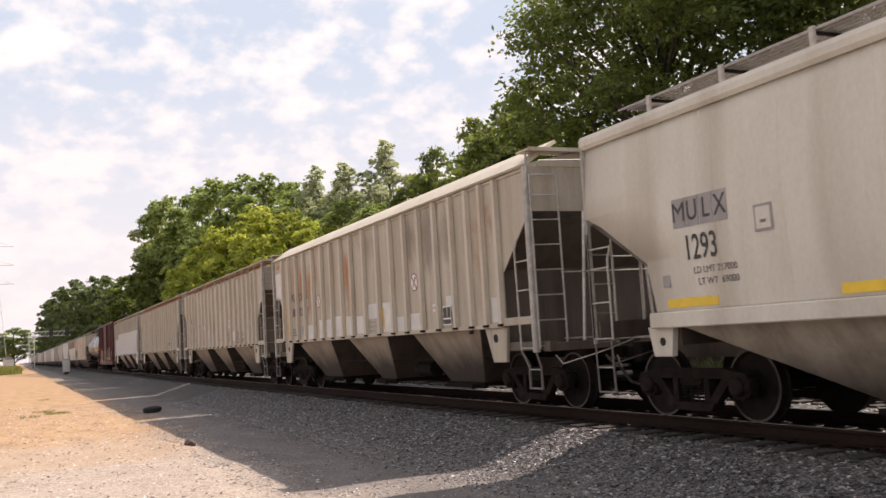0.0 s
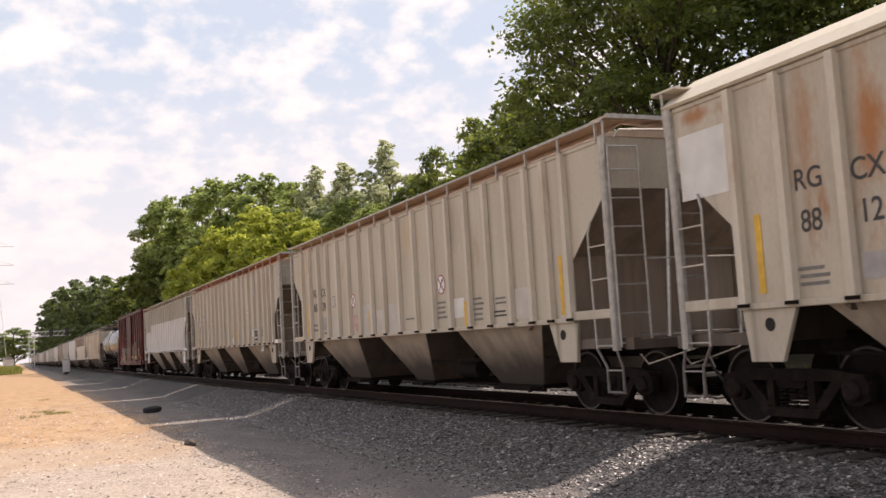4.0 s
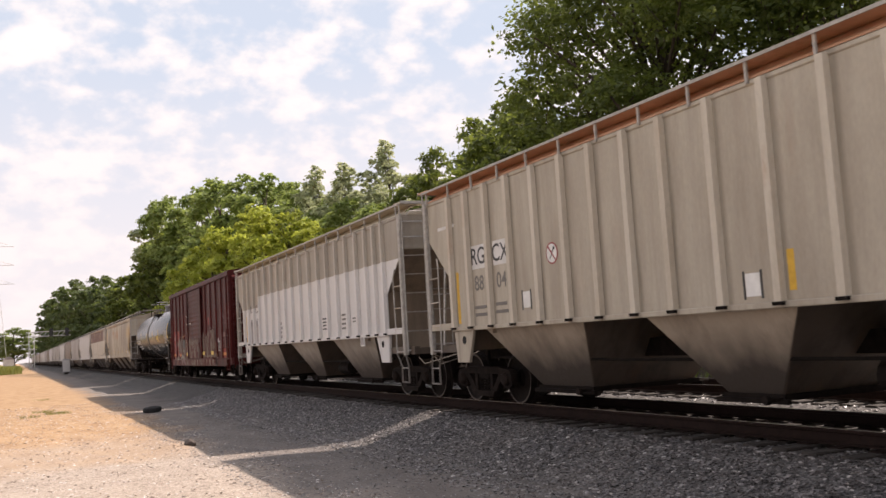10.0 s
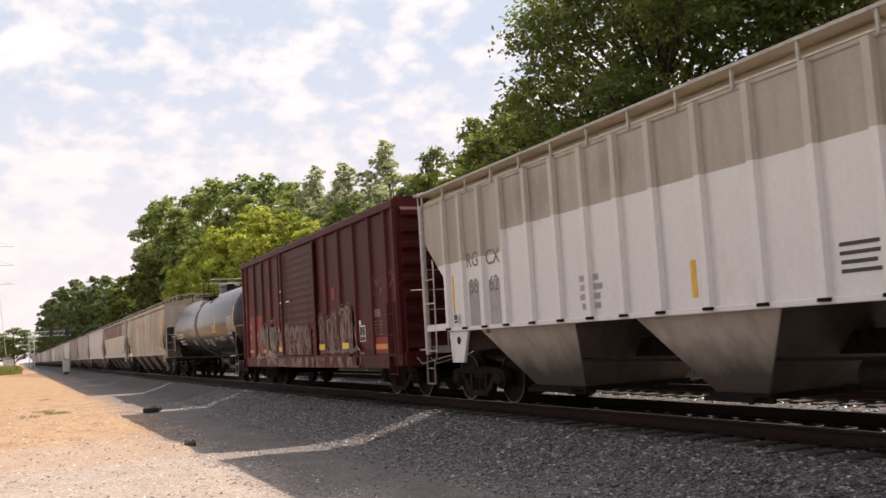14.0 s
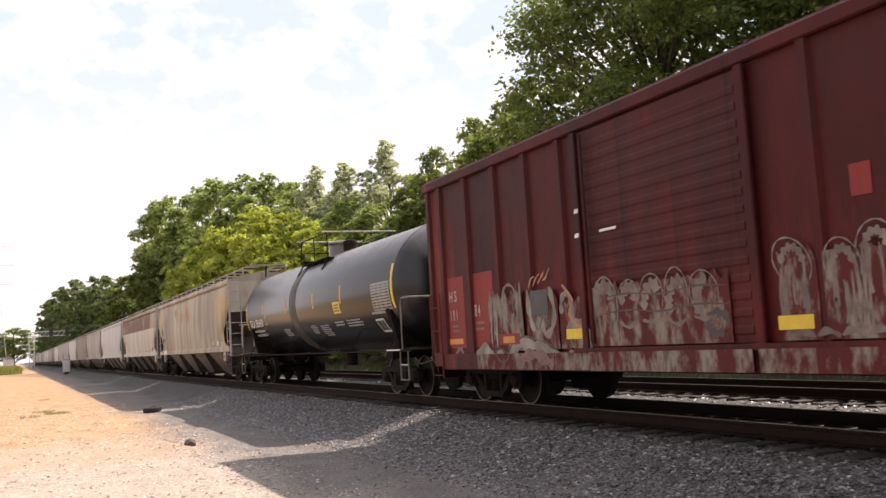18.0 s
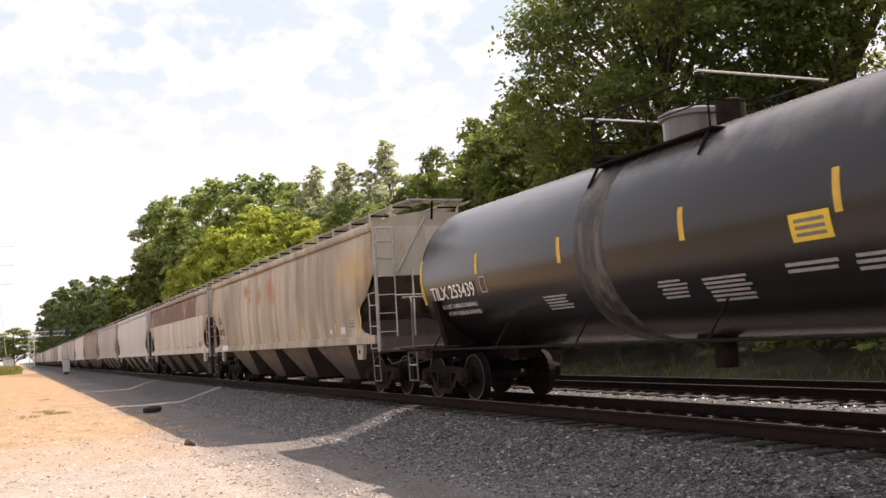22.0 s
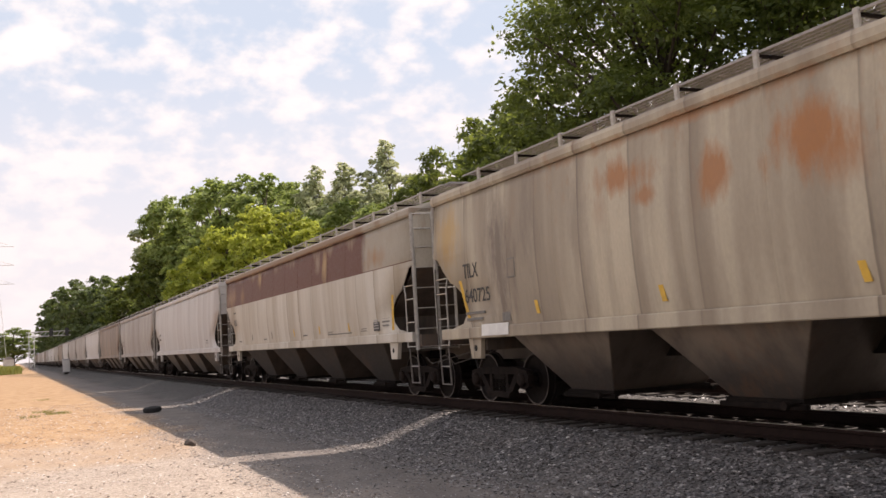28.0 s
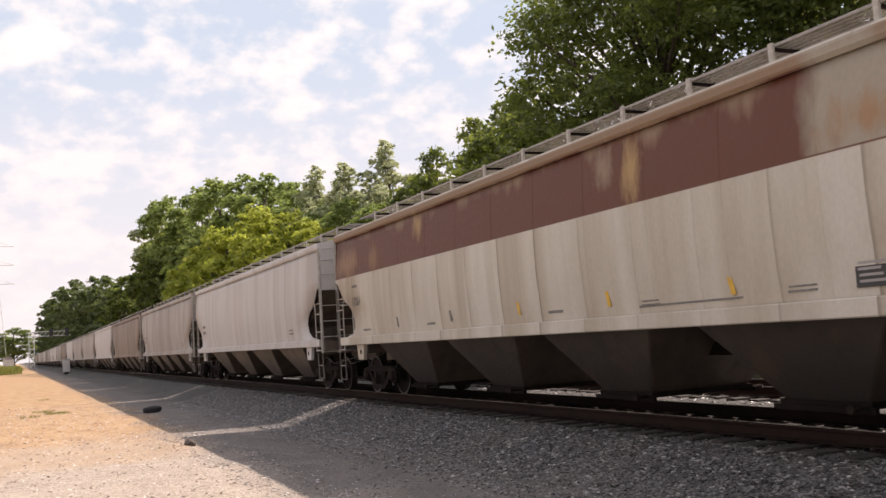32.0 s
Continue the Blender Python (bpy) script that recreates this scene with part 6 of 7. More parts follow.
def tank_car(u):
    car = thing("tank_car", "glossy black tank car with white numbers and yellow reflectors", "freight car", "freight train cars", pose(u, CAR_Y, 0))
    e = 7.42
    prof = [(-e - .52, .02), (-e - .50, .35), (-e - .42, .75), (-e - .28, 1.1), (-e - .12, 1.36), (-e, 1.43), (-e + .1, TANK_R), (e - .1, TANK_R), (e, 1.43), (e + .12, 1.36), (e + .28, 1.1), (e + .42, .75), (e + .50, .35), (e + .52, .02)]
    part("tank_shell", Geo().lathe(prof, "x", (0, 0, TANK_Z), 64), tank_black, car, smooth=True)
    for x in (-e + .08, e - .08):
        g = Geo().lathe([(x - .02, TANK_R - .01), (x - .012, TANK_R + .005), (x + .012, TANK_R + .005), (x + .02, TANK_R - .01)], "x", (0, 0, TANK_Z), 64)
        part("weld_ring", g, tank_black, car)
    # spill stain below the manway, a ring of dull grime
    g = Geo().lathe([(-1.46, TANK_R - .01), (-1.45, TANK_R + .003), (-.72, TANK_R + .003), (-.71, TANK_R - .01)], "x", (0, 0, TANK_Z), 64)
    part("spill_stain", g, tank_grime, car, "dull grimy spill stain round the shell", smooth=True)
    # manway, valves, platform with railings
    part("manway", Geo().lathe([(3.7, .44), (4.22, .44), (4.22, .50), (4.29, .50), (4.33, .42), (4.37, .1)], "z", (-.3, 0, 0), 24), tank_black, car)
    part("valve_housing", Geo().lathe([(3.95, .20), (4.25, .20), (4.28, .12)], "z", (.62, -.1, 0), 16), side_steel, car)
    pf = part("platform", Geo().box(-1.5, 1.25, -1.0, -.5, 3.70, 3.74).box(-1.5, 1.25, .5, 1.0, 3.70, 3.74).box(-1.52, -1.2, -1.0, 1.0, 3.78, 3.84), steel_dark, car, bevel=.01)
    for s in (-1, 1):
        pts = [(-1.45, s * .98, 3.72), (-1.45, s * .98, 4.36), (-1.37, s * .98, 4.44), (1.10, s * .98, 4.44), (1.2, s * .98, 4.36), (1.2, s * .98, 3.72)]
        part("railing", Geo().path(pts, .015).rod((-.1, s * .98, 3.72), (-.1, s * .98, 4.44), .013).rod((-1.45, s * .98, 4.08), (1.2, s * .98, 4.08), .010), steel_dark, pf)
    for x in (-1.45, 1.2):
        # brighter steel than the other rails paints in the sun on the upper one
        part("end_rail", Geo().path([(x, -1.12, 4.46), (x, 1.12, 4.46)], .020), rung_steel, pf, "sunlit steel rail across the platform")
        part("end_rail", Geo().path([(x, -.98, 4.1), (x, .98, 4.1)], .014), steel_dark, pf)
    for s in (-1, 1):
        for x in (-1.4, 1.15):
            part("platform_strut", Geo().path([(x, s * .95, 3.72), (x, s * 1.16, 3.38)], .025), steel_dark, pf)
    # walk plate along the side and end platforms
    for s in (-1, 1):
        part("side_rail", Geo().path([(-7.0, s * 1.48, 1.04), (7.0, s * 1.48, 1.04)], .022), side_steel, car, "long safety rail")
        for x in (-6.9, -4.2, -1.6, 1.4, 4.2, 6.9):
            part("rail_bracket", Geo().path([(x, s * 1.48, 1.04), (x + .1, s * 1.18, 1.55)], .016), side_steel, car)
        part("stub_sill", Geo().box(*sorted((s * 5.6, s * 8.3)), -.25, .25, .78, 1.12), steel_dark, car)
        g = Geo().prism([(-1.2, 1.1), (1.2, 1.1), (1.42, 2.0), (1.0, 1.6), (-1.0, 1.6), (-1.42, 2.0)], 0, *sorted((s * 6.75, s * 6.95)))
        part("saddle", g, steel_dark, car)
        part("bolster_arm", Geo().box(*sorted((s * 6.9, s * 7.25)), -1.5, 1.5, .86, 1.08, .02), steel_dark, car)
        ep = part("end_platform", Geo().box(*sorted((s * 7.1, s * 8.35)), -1.52, 1.52, 1.02, 1.07), steel_dark, car)
        rail = [(s * 7.85, -1.5, 1.05), (s * 7.85, -1.5, 2.05), (s * 7.93, -1.5, 2.17), (s * 8.33, -1.5, 2.17), (s * 8.33, 1.5, 2.17), (s * 7.93, 1.5, 2.17), (s * 7.85, 1.5, 2.05), (s * 7.85, 1.5, 1.05)]
        part("end_railing", Geo().path(rail, .019), dusty_iron, ep)
        part("stirrup", Geo().path([(s * 7.7, -1.5, 1.05), (s * 7.7, -1.5, .42), (s * 8.15, -1.5, .42), (s * 8.15, -1.5, 1.05)], .016), dusty_iron, ep)
        part("step", Geo().rod((s * 7.7, -1.5, .74), (s * 8.15, -1.5, .74), .015), rung_steel, ep)
        add_coupler(car, s * 8.75, s)
        add_truck(car, 6.48 if s > 0 else -7.40, True)
    part("bottom_outlet", Geo().rod((0, 0, .62), (0, 0, 1.1), .16, 14).box(-.25, .25, -.3, .3, .98, 1.06), side_steel, car)
    # decals
    for x, z0, z1 in ((-4.80, 2.38, 2.75), (-1.92, 2.30, 2.70), (1.05, 2.30, 2.72), (3.55, 2.30, 2.76)):
        tank_patch("reflector", car, x - .05, x + .05, z0, z1, yellow)
    tank_patch("reflector", car, -7.40, -7.30, 1.95, 2.85, yellow_bright)
    tank_patch("reflector", car, 7.20, 7.31, 2.0, 2.98, yellow_bright, lift=.010)
    tank_words(car, "TILX 253439", -5.95, 2.12, .27, 2.30)
    p = tank_patch("stencil_box", car, -4.74, -4.50, 2.03, 2.33, grey_line)
    tank_patch("box_field", p, -4.71, -4.53, 2.06, 2.30, tank_black, lift=.006)
    tank_words(car, "LD LMT 210800 LB 95600 KG", -5.85, 1.86, .085, 1.75)
    tank_words(car, "LT WT 75200 LB 34100 KG", -5.8, 1.72, .085, 1.6)
    y = tank_patch("yellow_placard", car, 2.85, 3.42, 2.06, 2.36, yellow_bright, label="yellow placard with dark lines")
    for k in range(3):
        tank_patch("placard_line", y, 2.92, 3.34, 2.11 + .075 * k, 2.15 + .075 * k, faded, lift=.005, n=1)
    w = tank_patch("data_chart", car, 5.9, 7.08, 1.98, 2.62, grey_line, label="ruled grey data chart")
    for k in range(9):
        tank_patch("chart_line", w, 5.93, 7.05, 2.022 + .066 * k, 2.052 + .066 * k, tank_black, lift=.006, n=1)
    for x in (6.16, 6.42, 6.74):
        tank_patch("chart_rule", w, x, x + .025, 2.0, 2.60, grey_line, lift=.008)
    d = tank_patch("data_panel", car, 5.68, 6.2, 1.48, 1.80, white, lean=.0)
    tank_patch("panel_field", d, 5.72, 5.97, 1.53, 1.76, black, lift=.006)
    tank_patch("panel_field", d, 6.0, 6.16, 1.53, 1.76, black, lift=.006)
    for x, z, ww, hh, r, sd in ((-2.35, 1.72, .8, .24, 5, 82), (4.2, 1.78, 1.3, .20, 3, 83), (.55, 1.72, .6, .26, 5, 84), (1.6, 1.66, .9, .32, 6, 85), (2.95, 1.80, .8, .14, 2, 86), (6.1, 1.94, .9, .1, 1, 87)):
        tank_bars(car, x, z, ww, hh, r, sd)
    bars(car, 7.35, 1.06, .9, .06, 1, white, y=-1.522, seed=88)
    # the mark on the dished head, with lines of small data below it
    out = Vector((.93, -.26, .26)).normalized()
    turn = out.to_track_quat("Z", "Y").to_matrix().to_4x4()
    for words, dz, high, wide in (("TILX", .62, .15, .42), ("CAPY", .46, .075, .24)):
        ob = lettering(car, words, 0, 0, high, white, wide)
        ob.matrix_basis = Matrix.Translation((e + .475 - .22 * dz, -.52, TANK_Z + dz)) @ turn @ Matrix.Diagonal((ob.matrix_basis.to_scale().x, 1, 1, 1))
    return car


train(tank_car(-35.35))
train(smooth_hopper("stained cream covered hopper car with rust patches and roof grating", -54.80, 9.79, paint_g, CUT, marks_g, True, 4, sheet=sheet_worn))
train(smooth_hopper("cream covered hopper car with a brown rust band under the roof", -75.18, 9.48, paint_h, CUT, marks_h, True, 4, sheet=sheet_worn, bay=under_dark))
pale = train(smooth_hopper("pale grey-white covered hopper car with smooth sides", -95.75, 9.62, paint_i, CUT, no_marks, True, 4))
dusty = train(smooth_hopper("dusty streaked grey covered hopper car", -116.1, 9.70, paint_j, CUT, no_marks, False, 4))
brown = train(smooth_hopper("brown-stained covered hopper car", -136.6, 9.75, paint_k, CUT, no_marks, False, 4))


def rest_of_train():
    """The far cars, alike to those nearer."""
    u = -157.1
    for src in (pale, dusty, dusty, pale, brown, dusty, pale, pale, dusty, brown, pale, dusty, dusty, pale, dusty, brown, pale, dusty):
        train(copy_thing(src, pose(u, CAR_Y, 0)))
        u -= 20.4


rest_of_train()


# ---- trees ----
def crown_lobes(radius, low, high, count, seed, spread, point):
    """Round lobes of foliage that fill an uneven envelope: (centre, girth). point: how far the top narrows."""
    rnd = random.Random(seed)
    half, mid = (high - low) / 2, (high + low) / 2
    lobes = []
    for attempt in range(4000):
        if len(lobes) >= count:
            break
        d = Vector((rnd.gauss(0, 1), rnd.gauss(0, 1), rnd.gauss(0, 1))).normalized()
        k = rnd.uniform(0.30, 0.86) ** 0.8
        z = mid + half * d.z * k
        up = max(0.0, (z - mid) / half)
        wide = radius * (1 - point * up)
        c = Vector((d.x * k * wide, d.y * k * wide, z))
        g = radius * spread * rnd.uniform(0.65, 1.2) * (1 - 0.35 * up * point)
        if all((c - o).length > 0.62 * (g + h) for o, h in lobes):
            lobes.append((c, g))
    # settle the envelope: the highest lobe touches the top
    top = max(c.z + 0.8 * g for c, g in lobes)
    for c, g in lobes:
        c.z = low + (c.z - low) * (high - low) / (top - low)
    return lobes


def crown_mesh(name, material, lobes, sprays, leaves, seed, leaf, loose=1.0):
    """Leaves in sprays on the outside of the lobes; the gaps between lobes and sprays stay open."""
    rng = np.random.default_rng(seed)
    centre = np.array([tuple(c) for c, g in lobes])
    girth = np.array([g for c, g in lobes])
    on = rng.choice(len(lobes), sprays, p=girth ** 2 / (girth ** 2).sum())
    e = rng.normal(size=(sprays, 3)) + np.array([0, 0, 0.45])
    e /= np.linalg.norm(e, axis=1)[:, None]
    reach = rng.uniform(0.2, 1.0, (sprays, 1)) ** 0.5 + (rng.random((sprays, 1)) > 0.93) * 0.22
    spot = centre[on] + e * girth[on][:, None] * reach * np.array([1.0, 1.0, 0.82])
    size = rng.uniform(0.10, 0.19, sprays) * girth[on] * loose
    pick = rng.integers(0, sprays, leaves)
    d = rng.normal(size=(leaves, 3))
    p = spot[pick] + d * size[pick][:, None] * np.array([1.25, 1.25, 0.55])
    p[:, 2] -= 0.25 * size[pick] * (d[:, 0] ** 2 + d[:, 1] ** 2) * 0.5
    n = 0.55 * e[pick] + rng.normal(scale=0.55, size=(leaves, 3)) + np.array([0, 0, 0.75])
    n /= np.linalg.norm(n, axis=1)[:, None]
    t = np.cross(n, rng.normal(size=(leaves, 3)))
    t /= np.linalg.norm(t, axis=1)[:, None]
    b = np.cross(n, t)
    ln = rng.uniform(0.6, 1.3, leaves)[:, None] * leaf
    v = np.stack([p - t * ln, p + b * ln * 0.6 - n * ln * 0.15, p + t * ln - n * ln * 0.2, p - b * ln * 0.6 - n * ln * 0.15], 1).reshape(-1, 3)
    me = bpy.data.meshes.new(name)
    me.vertices.add(4 * leaves)
    me.vertices.foreach_set("co", v.ravel().astype(np.float32))
    me.loops.add(4 * leaves)
    me.loops.foreach_set("vertex_index", np.arange(4 * leaves, dtype=np.int32))
    me.polygons.add(leaves)
    me.polygons.foreach_set("loop_start", np.arange(0, 4 * leaves, 4, dtype=np.int32))
    me.update(calc_edges=True)
    me.materials.append(material)
    return me, spot


def trunk_mesh(low, high, r, lobes, spots, seed):
    """A tapered, slightly bent trunk, a limb to each lobe and twigs on the limbs."""
    rnd = random.Random(seed)
    g = Geo()
    pts, x, y = [], 0.0, 0.0
    for k in range(9):
        pts.append(Vector((x, y, high * 0.84 * k / 8)))
        x, y = x + rnd.uniform(-.05, .05) * r * 6, y + rnd.uniform(-.05, .05) * r * 6
    for k, (a, b) in enumerate(zip(pts, pts[1:])):
        g.rod(a, b, r * (1.12 - .115 * k), 9, r * (1.12 - .115 * (k + 1)))
    for c, girth in lobes:
        root = max(low * 0.6, c.z - (0.5 + rnd.random() * 0.5) * math.hypot(c.x, c.y) - 0.6)
        k = min(7, max(1, int(root / (high * 0.84) * 8)))
        a = pts[k]
        m = a.lerp(c, 0.5) + Vector((rnd.uniform(-.08, .08), rnd.uniform(-.08, .08), 0.10)) * (c - a).length
        w = r * (0.42 - 0.03 * k)
        g.rod(a, m, w, 6, w * .65)
        g.rod(m, c, w * .65, 6, w * .3)
        near = sorted((Vector(s) for s in rnd.sample(spots, min(60, len(spots)))), key=lambda s: (s - c).length)[:3]
        for s in near:
            if (s - c).length < 1.6 * girth:
                g.rod(m.lerp(c, rnd.uniform(.5, 1)), s, w * .22, 4, w * .07)
    return g.mesh("trunk", bark)


KINDS = {}


def tree_kind(key, material, radius, low, high, lobes, sprays, leaves, seed, leaf, trunk, spread=0.30, point=0.35, loose=1.0):
    ls = crown_lobes(radius, low, high, lobes, seed, spread, point)
    me, spots = crown_mesh("crown", material, ls, sprays, leaves, seed, leaf, loose)
    KINDS[key] = (me, trunk_mesh(low, high, trunk, ls, spots.tolist(), seed), high, radius)


tree_kind("oak", leaf_deep, 8.0, 2.0, 20.0, 76, 3400, 66000, 1, .125, .40, .22, .42, 1.15)
tree_kind("oak_two", leaf_deep, 6.8, 2.0, 19.5, 64, 2800, 52000, 2, .122, .38, .24, .35, 1.1)
tree_kind("dark", leaf_deep, 5.2, 1.0, 21.0, 34, 900, 13000, 9, .28, .38, .30, .25)
tree_kind("round", leaf_deep, 3.8, 0.8, 12.0, 36, 1000, 15000, 8, .155, .22, .30, .12)
tree_kind("green", leaf_mid, 5.0, 1.5, 21.0, 50, 1300, 14000, 3, .26, .30, .27, .08)
tree_kind("airy", leaf_pale, 3.0, 1.5, 16.0, 44, 700, 8000, 4, .19, .18, .28, .45, 1.1)
tree_kind("bright", leaf_bright, 3.2, 0.5, 13.0, 36, 800, 10000, 5, .185, .20, .30, .35)
tree_kind("shrub", leaf_deep, 2.6, 0.0, 4.2, 16, 260, 3500, 6, .125, .08, .34)
tree_kind("distant", leaf_far, 8.0, 0.5, 22.0, 36, 500, 6500, 7, .52, .4, .34, .10)


def plant(key, x, y, high, wide, label="", turn=0.0):
    """wide: the crown's radius in metres."""
    crown, trunk, h, r = KINDS[key]
    name = "bush" if key == "shrub" else "tree"
    z = ground_height(x, y) - 0.05
    t = thing(name, label, name, "tree line behind the tracks", Matrix.Translation((x, y, z)) @ pose(0, 0, 0, 0, 0, turn) @ Matrix.Diagonal((wide / r, wide / r, high / h, 1)))
    part("trunk", trunk, None, t)
    part("crown", crown, None, t)
    return t


DEEP = "tall dense deep-green broadleaf tree behind the tracks"
GREEN = "green broadleaf tree in the line behind the tracks"
PALE = "slender airy pale-green tree in the line behind the tracks"
BRIGHT = "sunlit yellow-green young tree before the darker wood"
FAR_LABEL = "hazy dark green tree far down the line"
for row in (("oak", -31.9, 25.2, 20.2, 7.8), ("oak_two", -28.0, 31.0, 22.5, 7.6), ("oak_two", -17.5, 37.0, 23.0, 8.0), ("dark", -4.0, 40.0, 20.0, 7.0),
            ("round", -55.4, 25.0, 12.7, 3.4), ("round", -50.4, 25.5, 13.7, 3.7), ("round", -46.2, 25.0, 13.6, 3.8), ("round", -41.8, 24.5, 13.4, 3.9), ("round", -58.0, 24.5, 11.4, 3.2), ("round", -52.0, 29.0, 12.6, 4.2),
            ("round", -60.0, 27.0, 11.6, 4.0), ("round", -47.0, 30.0, 13.0, 4.2), ("round", -36.0, 22.6, 9.0, 3.6), ("round", -29.0, 22.4, 8.5, 3.6),
            ("dark", -166.0, 21.5, 20.6, 4.6), ("dark", -154.0, 22.0, 20.5, 4.8), ("dark", -174.0, 21.0, 19.5, 4.2), ("dark", -199.0, 21.0, 17.4, 5.2)):
    plant(*row, label=DEEP, turn=37 * (row[1] % 7))
for row in (("airy", -66.6, 26.0, 15.8, 2.9), ("airy", -70.2, 26.5, 13.6, 2.6), ("airy", -77.4, 26.0, 16.2, 2.9), ("airy", -86.3, 26.5, 17.6, 2.9), ("airy", -81.5, 27.0, 15.2, 2.8), ("airy", -91.5, 27.0, 16.8, 2.8)):
    plant(*row, label=PALE, turn=61 * (row[1] % 5))
for row in (("green", -67.5, 23.8, 11.6, 3.2), ("green", -62.5, 24.0, 10.4, 3.0), ("green", -75.0, 25.0, 12.6, 3.6), ("green", -84.0, 26.5, 14.2, 3.8), ("green", -100.0, 27.0, 18.6, 4.4), ("green", -95.0, 24.5, 15.8, 3.8),
            ("green", -109.0, 27.0, 21.4, 5.0), ("green", -118.5, 27.0, 23.0, 5.6), ("green", -131.0, 26.0, 24.4, 6.0), ("green", -144.0, 25.0, 25.8, 6.2), ("green", -157.0, 24.0, 26.4, 5.0), ("green", -166.5, 23.0, 27.2, 4.4), ("airy", -174.0, 22.4, 28.0, 4.2),
            ("green", -125.0, 23.5, 18.0, 4.5), ("green", -140.0, 22.5, 17.5, 4.5)):
    plant(*row, label=GREEN, turn=53 * (row[1] % 5))
for row in (("bright", -64.5, 21.0, 8.8, 2.2), ("bright", -68.6, 21.4, 10.0, 2.6), ("bright", -73.0, 21.0, 11.2, 2.7), ("bright", -79.0, 21.2, 12.8, 3.0), ("bright", -85.5, 21.0, 14.4, 3.3), ("bright", -93.5, 21.0, 14.9, 3.4),
            ("bright", -101.0, 20.6, 14.6, 3.4), ("bright", -109.5, 20.4, 14.6, 3.4), ("bright", -118.0, 20.0, 14.4, 3.4), ("bright", -127.0, 20.2, 13.2, 3.2)):
    plant(*row, label=BRIGHT, turn=71 * (row[1] % 5))
for row in (("distant", -216.0, 20.5, 17.6, 6.0), ("distant", -237.0, 20.0, 20.3, 6.5), ("distant", -262.0, 20.0, 22.4, 7.0), ("distant", -290.0, 20.0, 24.6, 7.5), ("distant", -320.0, 20.0, 26.4, 8.0), ("distant", -360.0, 19.6, 28.4, 8.5),
            ("distant", -400.0, 19.4, 30.0, 9.0), ("distant", -445.0, 19.0, 31.6, 10.0), ("distant", -510.0, 19.5, 32.0, 10.0), ("distant", -600.0, 20.0, 30.0, 10.0), ("distant", -740.0, 21.0, 22.0, 11.0), ("distant", -880.0, 20.0, 22.0, 12.0),
            ("green", -430.0, -0.8, 17.0, 9.0), ("green", -470.0, -9.0, 15.0, 9.0), ("green", -450.0, -16.0, 13.0, 9.0)):
    plant(*row, label=FAR_LABEL, turn=29 * (row[1] % 9))
rnd = random.Random(12)
for k in range(24):
    x = 2 - k * 3.4 + rnd.uniform(-.8, .8)
    plant("shrub", x, rnd.uniform(18.8, 20.6), rnd.uniform(2.6, 4.8), rnd.uniform(2.2, 3.0), "dark green leafy bush on the bank behind the tracks", rnd.uniform(0, 360))


def grass(name, spots, high, label, material, seed):
    rng = np.random.default_rng(seed)
    v, f = [], []
    for x, y, r, n in spots:
        for _ in range(n):
            a, d = rng.uniform(0, 6.28), r * math.sqrt(rng.random())
            px, py = x + d * math.cos(a), y + d * math.sin(a)
            z, h = ground_height(px, py), high * rng.uniform(.5, 1.2)
            t, w = rng.uniform(0, 6.28), .012 * high / .3
            dx, dy, k = w * math.cos(t), w * math.sin(t), len(v)
            lx, ly = rng.normal(0, .35 * h), rng.normal(0, .35 * h)
            v += [(px - dx, py - dy, z - .01), (px + dx, py + dy, z - .01), (px + lx * .5 + dx * .7, py + ly * .5 + dy * .7, z + h * .65), (px + lx, py + ly, z + h)]
            f += [(k, k + 1, k + 2), (k, k + 2, k + 3)]
    me = bpy.data.meshes.new(name)
    me.from_pydata(v, [], f)
    me.materials.append(material)
    return tagged(new(name, me), label, "grass", kind="stuff")


grass("grass_tufts", [(-37.5, 1.35, .5, 260), (-39.5, .9, .4, 150), (-36, .4, .35, 90), (-52, 1.2, .5, 80)], .10, "sparse dry grass tufts on the sand", grass_leaf, 3)
grass("roadside_grass", [(-185 - 10 * k, -2.4 - .1 * k, 3.4, 420) for k in range(12)], 1.3, "tall sunlit yellow-green grass beside the sand", grass_leaf, 4)
grass("bank_weeds", [(2 - 1.6 * k, 18.4 + .5 * math.sin(k * 1.7), 1.0, 60) for k in range(46)], .28, "weeds along the far side of the tracks", leaf_deep, 5)


# ---- yard things ----
def old_tyre():
    ob = thing("tyre", "old black rubber tyre lying flat on the ground", "tyre", at=pose(-34.6, 4.28, GROUND + .0, 3, 2, 0) @ Matrix.Diagonal((.84, .84, .84, 1)))
    prof = [(0.0, .22), (0.0, .30), (.03, .345), (.11, .36), (.19, .345), (.22, .30), (.22, .22), (.17, .20), (.05, .20)]
    g = Geo()
    n = 30
    for h, r in prof:
        g.v += [(r * math.cos(2 * math.pi * k / n), r * math.sin(2 * math.pi * k / n), h) for k in range(n)]
    m = len(prof)
    g.f = [(a * n + k, a * n + (k + 1) % n, ((a + 1) % m) * n + (k + 1) % n, ((a + 1) % m) * n + k) for a in range(m) for k in range(n)]
    part("casing", g, rubber, ob, smooth=True)
    tread = Geo().box(.352, .368, -.03, .03, .04, .18).mesh("tread_block", rubber)
    for k in range(24):
        part("tread_block", tread, None, ob, at=pose(0, 0, 0, 0, 0, 15 * k))


old_tyre()


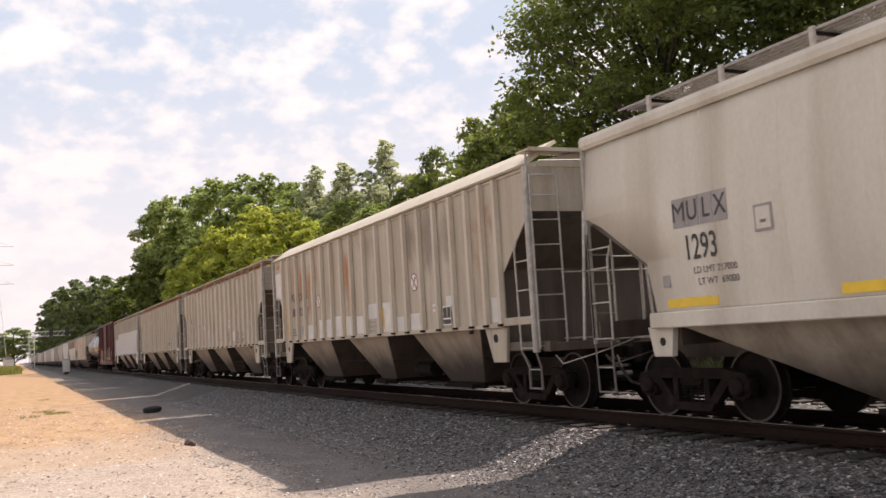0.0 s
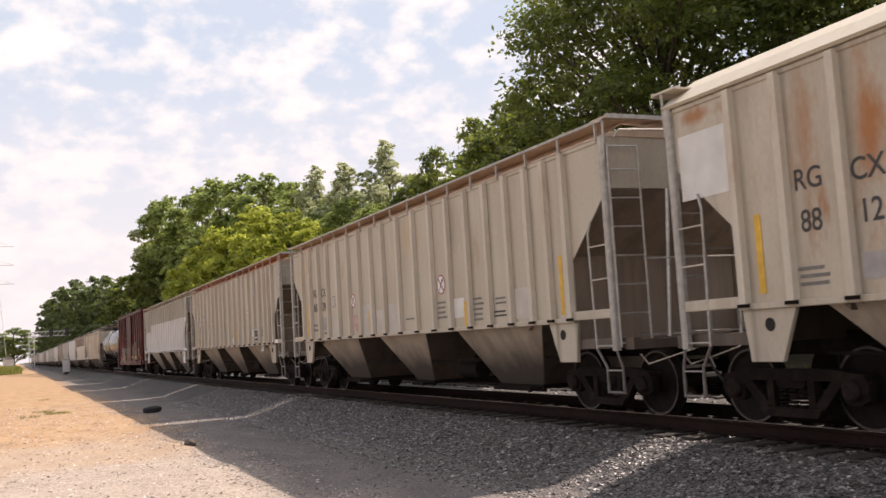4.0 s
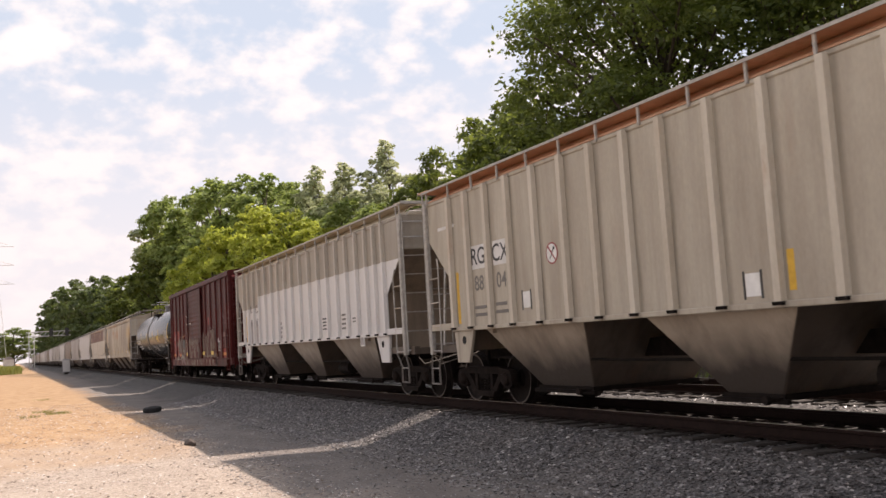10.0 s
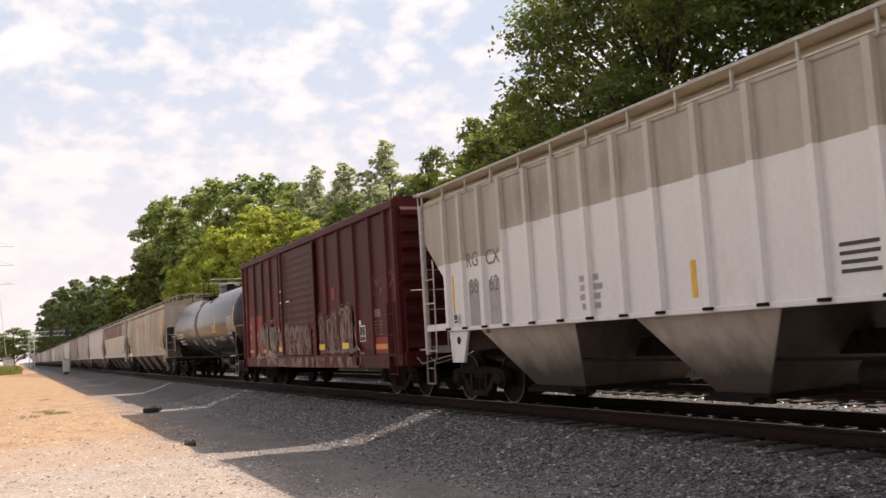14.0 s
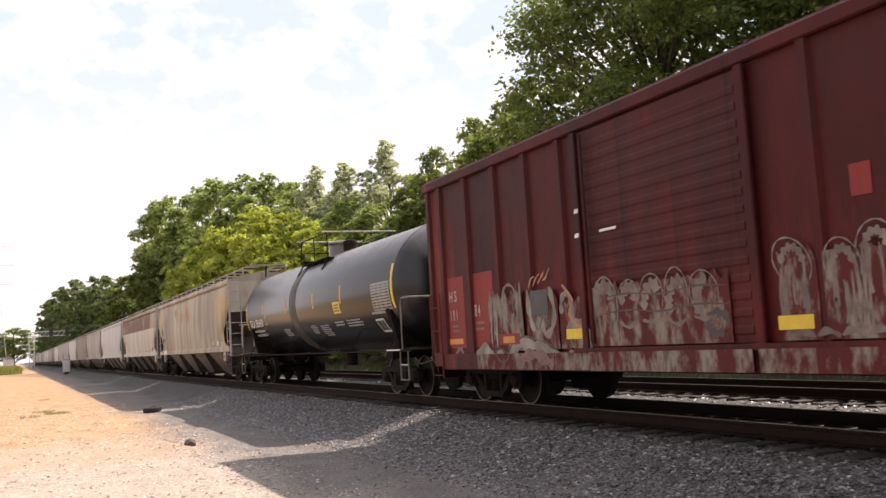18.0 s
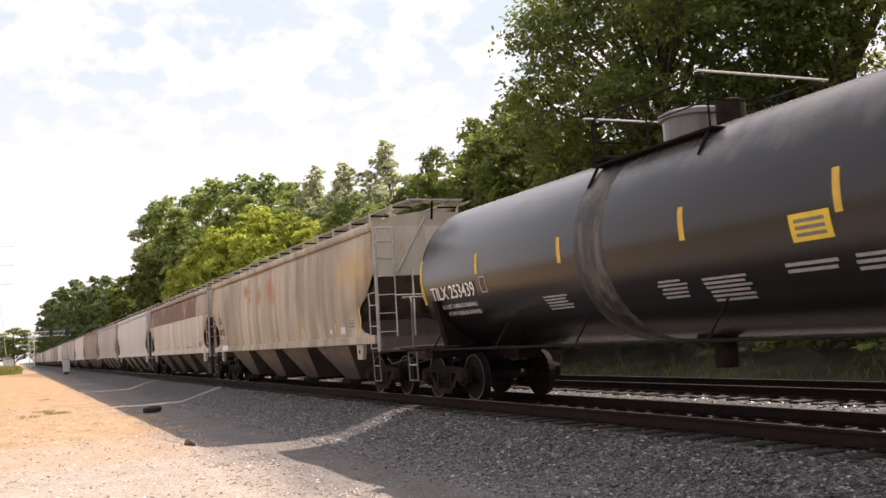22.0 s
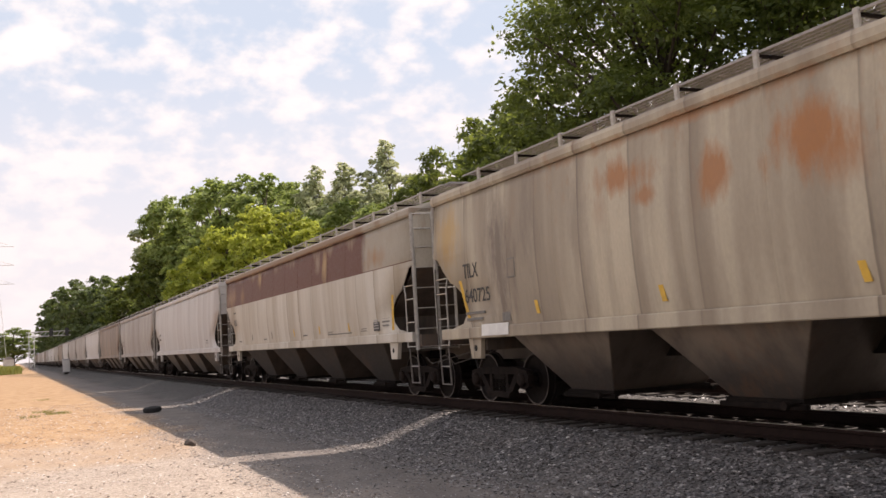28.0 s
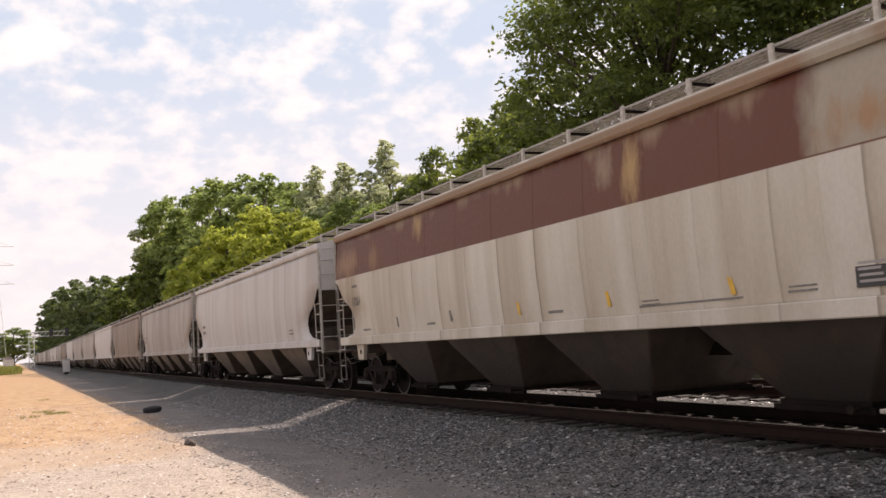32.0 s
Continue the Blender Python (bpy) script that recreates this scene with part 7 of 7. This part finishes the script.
def rock(x, y, r, seed, label):
    rng = random.Random(seed)
    bm = bmesh.new()
    bmesh.ops.create_icosphere(bm, subdivisions=2, radius=r)
    for v in bm.verts:
        v.co *= 1 + .35 * noise.noise(v.co / r * 1.7 + Vector((seed, 0, 0)))
        v.co.z *= .7
    me = bpy.data.meshes.new("rock")
    bm.to_mesh(me)
    bm.free()
    me.materials.append(stone_dark)
    ob = new("rock", me)
    ob.matrix_basis = pose(x, y, ground_height(x, y) + r * .3, 0, 0, rng.uniform(0, 360))
    tagged(ob, label, "rock")


stone_dark = dull("dark_stone", (0.07, 0.055, 0.048), 0.3, 9, 0.9)
rock(-20.6, 3.28, .13, 1, "dark stone lying on the sand")
rock(-20.9, 3.35, .07, 2, "small dark stone beside a larger one")


def relay_cabinet():
    c = thing("relay_cabinet", "grey metal railway relay cabinet on a post", "cabinet", at=pose(-143, 6.35, GROUND))
    part("post", Geo().box(-.25, .25, -.25, .25, 0, .35), steel_dark, c)
    part("body", Geo().box(-.4, .4, -.48, .48, .35, 2.05, .04), galvanised, c)
    part("roof", Geo().prism([(-.55, 2.05), (.55, 2.05), (.48, 2.15), (-.48, 2.15)], 0, -.46, .46), galvanised, c)
    part("door", Geo().box(.4, .43, -.4, .4, .45, 1.95), far_wall, c)


def signal_bridge():
    s = thing("signal_bridge", "galvanised cantilever signal bridge over the tracks", "railway signal", at=pose(-262, 3.6, GROUND))
    for dx in (-.6, .6):
        for dy in (-.6, .6):
            part("mast_leg", Geo().box(dx - .09, dx + .09, dy - .09, dy + .09, 0, 9.6), far_wall, s)
    g = Geo()
    for k in range(7):
        z = .4 + 1.3 * k
        for dx in (-.6, .6):
            g.rod((dx, -.6, z), (dx, .6, z + 1.3), .05, 5)
        for dy in (-.6, .6):
            g.rod((-.6, dy, z), (.6, dy, z + 1.3), .05, 5)
    part("mast_bracing", g, far_wall, s)
    for z in (8.4, 9.5):
        for dx in (-.6, .6):
            part("truss_chord", Geo().box(dx - .08, dx + .08, -.6, 9.2, z - .08, z + .08), far_wall, s)
    g = Geo()
    for k in range(9):
        for dx in (-.6, .6):
            g.rod((dx, -.4 + 1.05 * k, 8.4), (dx, .65 + 1.05 * k, 9.5), .045, 5)
    part("truss_bracing", g, far_wall, s)
    part("walkway", Geo().box(-.6, .6, 0, 9.2, 8.2, 8.28), grate_steel, s)
    for y in (4.6, 8.3):
        h = part("signal_head", Geo().box(.7, .95, y - .45, y + .45, 8.2, 10.2, .03), black, s, "black signal head")
        for z in (8.6, 9.2, 9.8):
            part("lens_hood", Geo().rod((.95, y, z), (1.25, y, z), .16, 10), black, h)


def shed():
    h = thing("shed", "small pale shed beyond the grass", "shed", at=pose(-330, -2.2, GROUND))
    part("wall", Geo().box(-2, 2, -1.6, 1.6, 0, 3.2), far_wall, h)
    part("roof", Geo().prism([(-1.9, 3.2), (1.9, 3.2), (0, 4.2)], 0, -2.2, 2.2), grey_patch, h)


def power_tower():
    t = thing("transmission_tower", "tall steel lattice transmission tower in the haze", "power tower", at=pose(-330, -6.6, GROUND))
    w = lambda z: 3.6 * (1 - z / 44) + .5
    levels = [0, 7, 13, 18, 23, 27, 31, 35, 39, 42]
    for sx in (-1, 1):
        for sy in (-1, 1):
            part("leg", Geo().rod((sx * w(0), sy * w(0), 0), (sx * w(42), sy * w(42), 42), .045, 5), far_wall, t)
    for a, b in zip(levels, levels[1:]):
        g = Geo()
        for s in (-1, 1):
            g.rod((s * w(a), -w(a), a), (s * w(b), w(b), b), .02, 5).rod((s * w(a), w(a), a), (s * w(b), -w(b), b), .02, 5)
            g.rod((-w(a), s * w(a), a), (w(b), s * w(b), b), .02, 5).rod((w(a), s * w(a), a), (-w(b), s * w(b), b), .02, 5)
        part("bracing", g, far_wall, t)
    for z in (27, 33, 39):
        part("cross_arm", Geo().path([(0, -6.5, z), (0, 6.5, z)], .08, 5).path([(0, -6.5, z), (0, 0, z + 2)], .07, 5).path([(0, 6.5, z), (0, 0, z + 2)], .05, 5), far_wall, t)


relay_cabinet()
signal_bridge()
shed()
power_tower()


# ---- what moves ----
def motions():
    steps = [k * 0.5 for k in range(65)]
    for car in cars:
        u = car.location.x
        walk(car, [(t, pose(u + travel(t), CAR_Y, 0)) for t in steps])
    fine = [k / 15 for k in range(481)]
    turns = [(t, math.degrees(travel(t) / 0.457)) for t in fine]
    for axle, x in wheelsets:
        walk(axle, [(t, pose(x, 0, 0.457, 0, a, 0)) for t, a in turns])


motions()
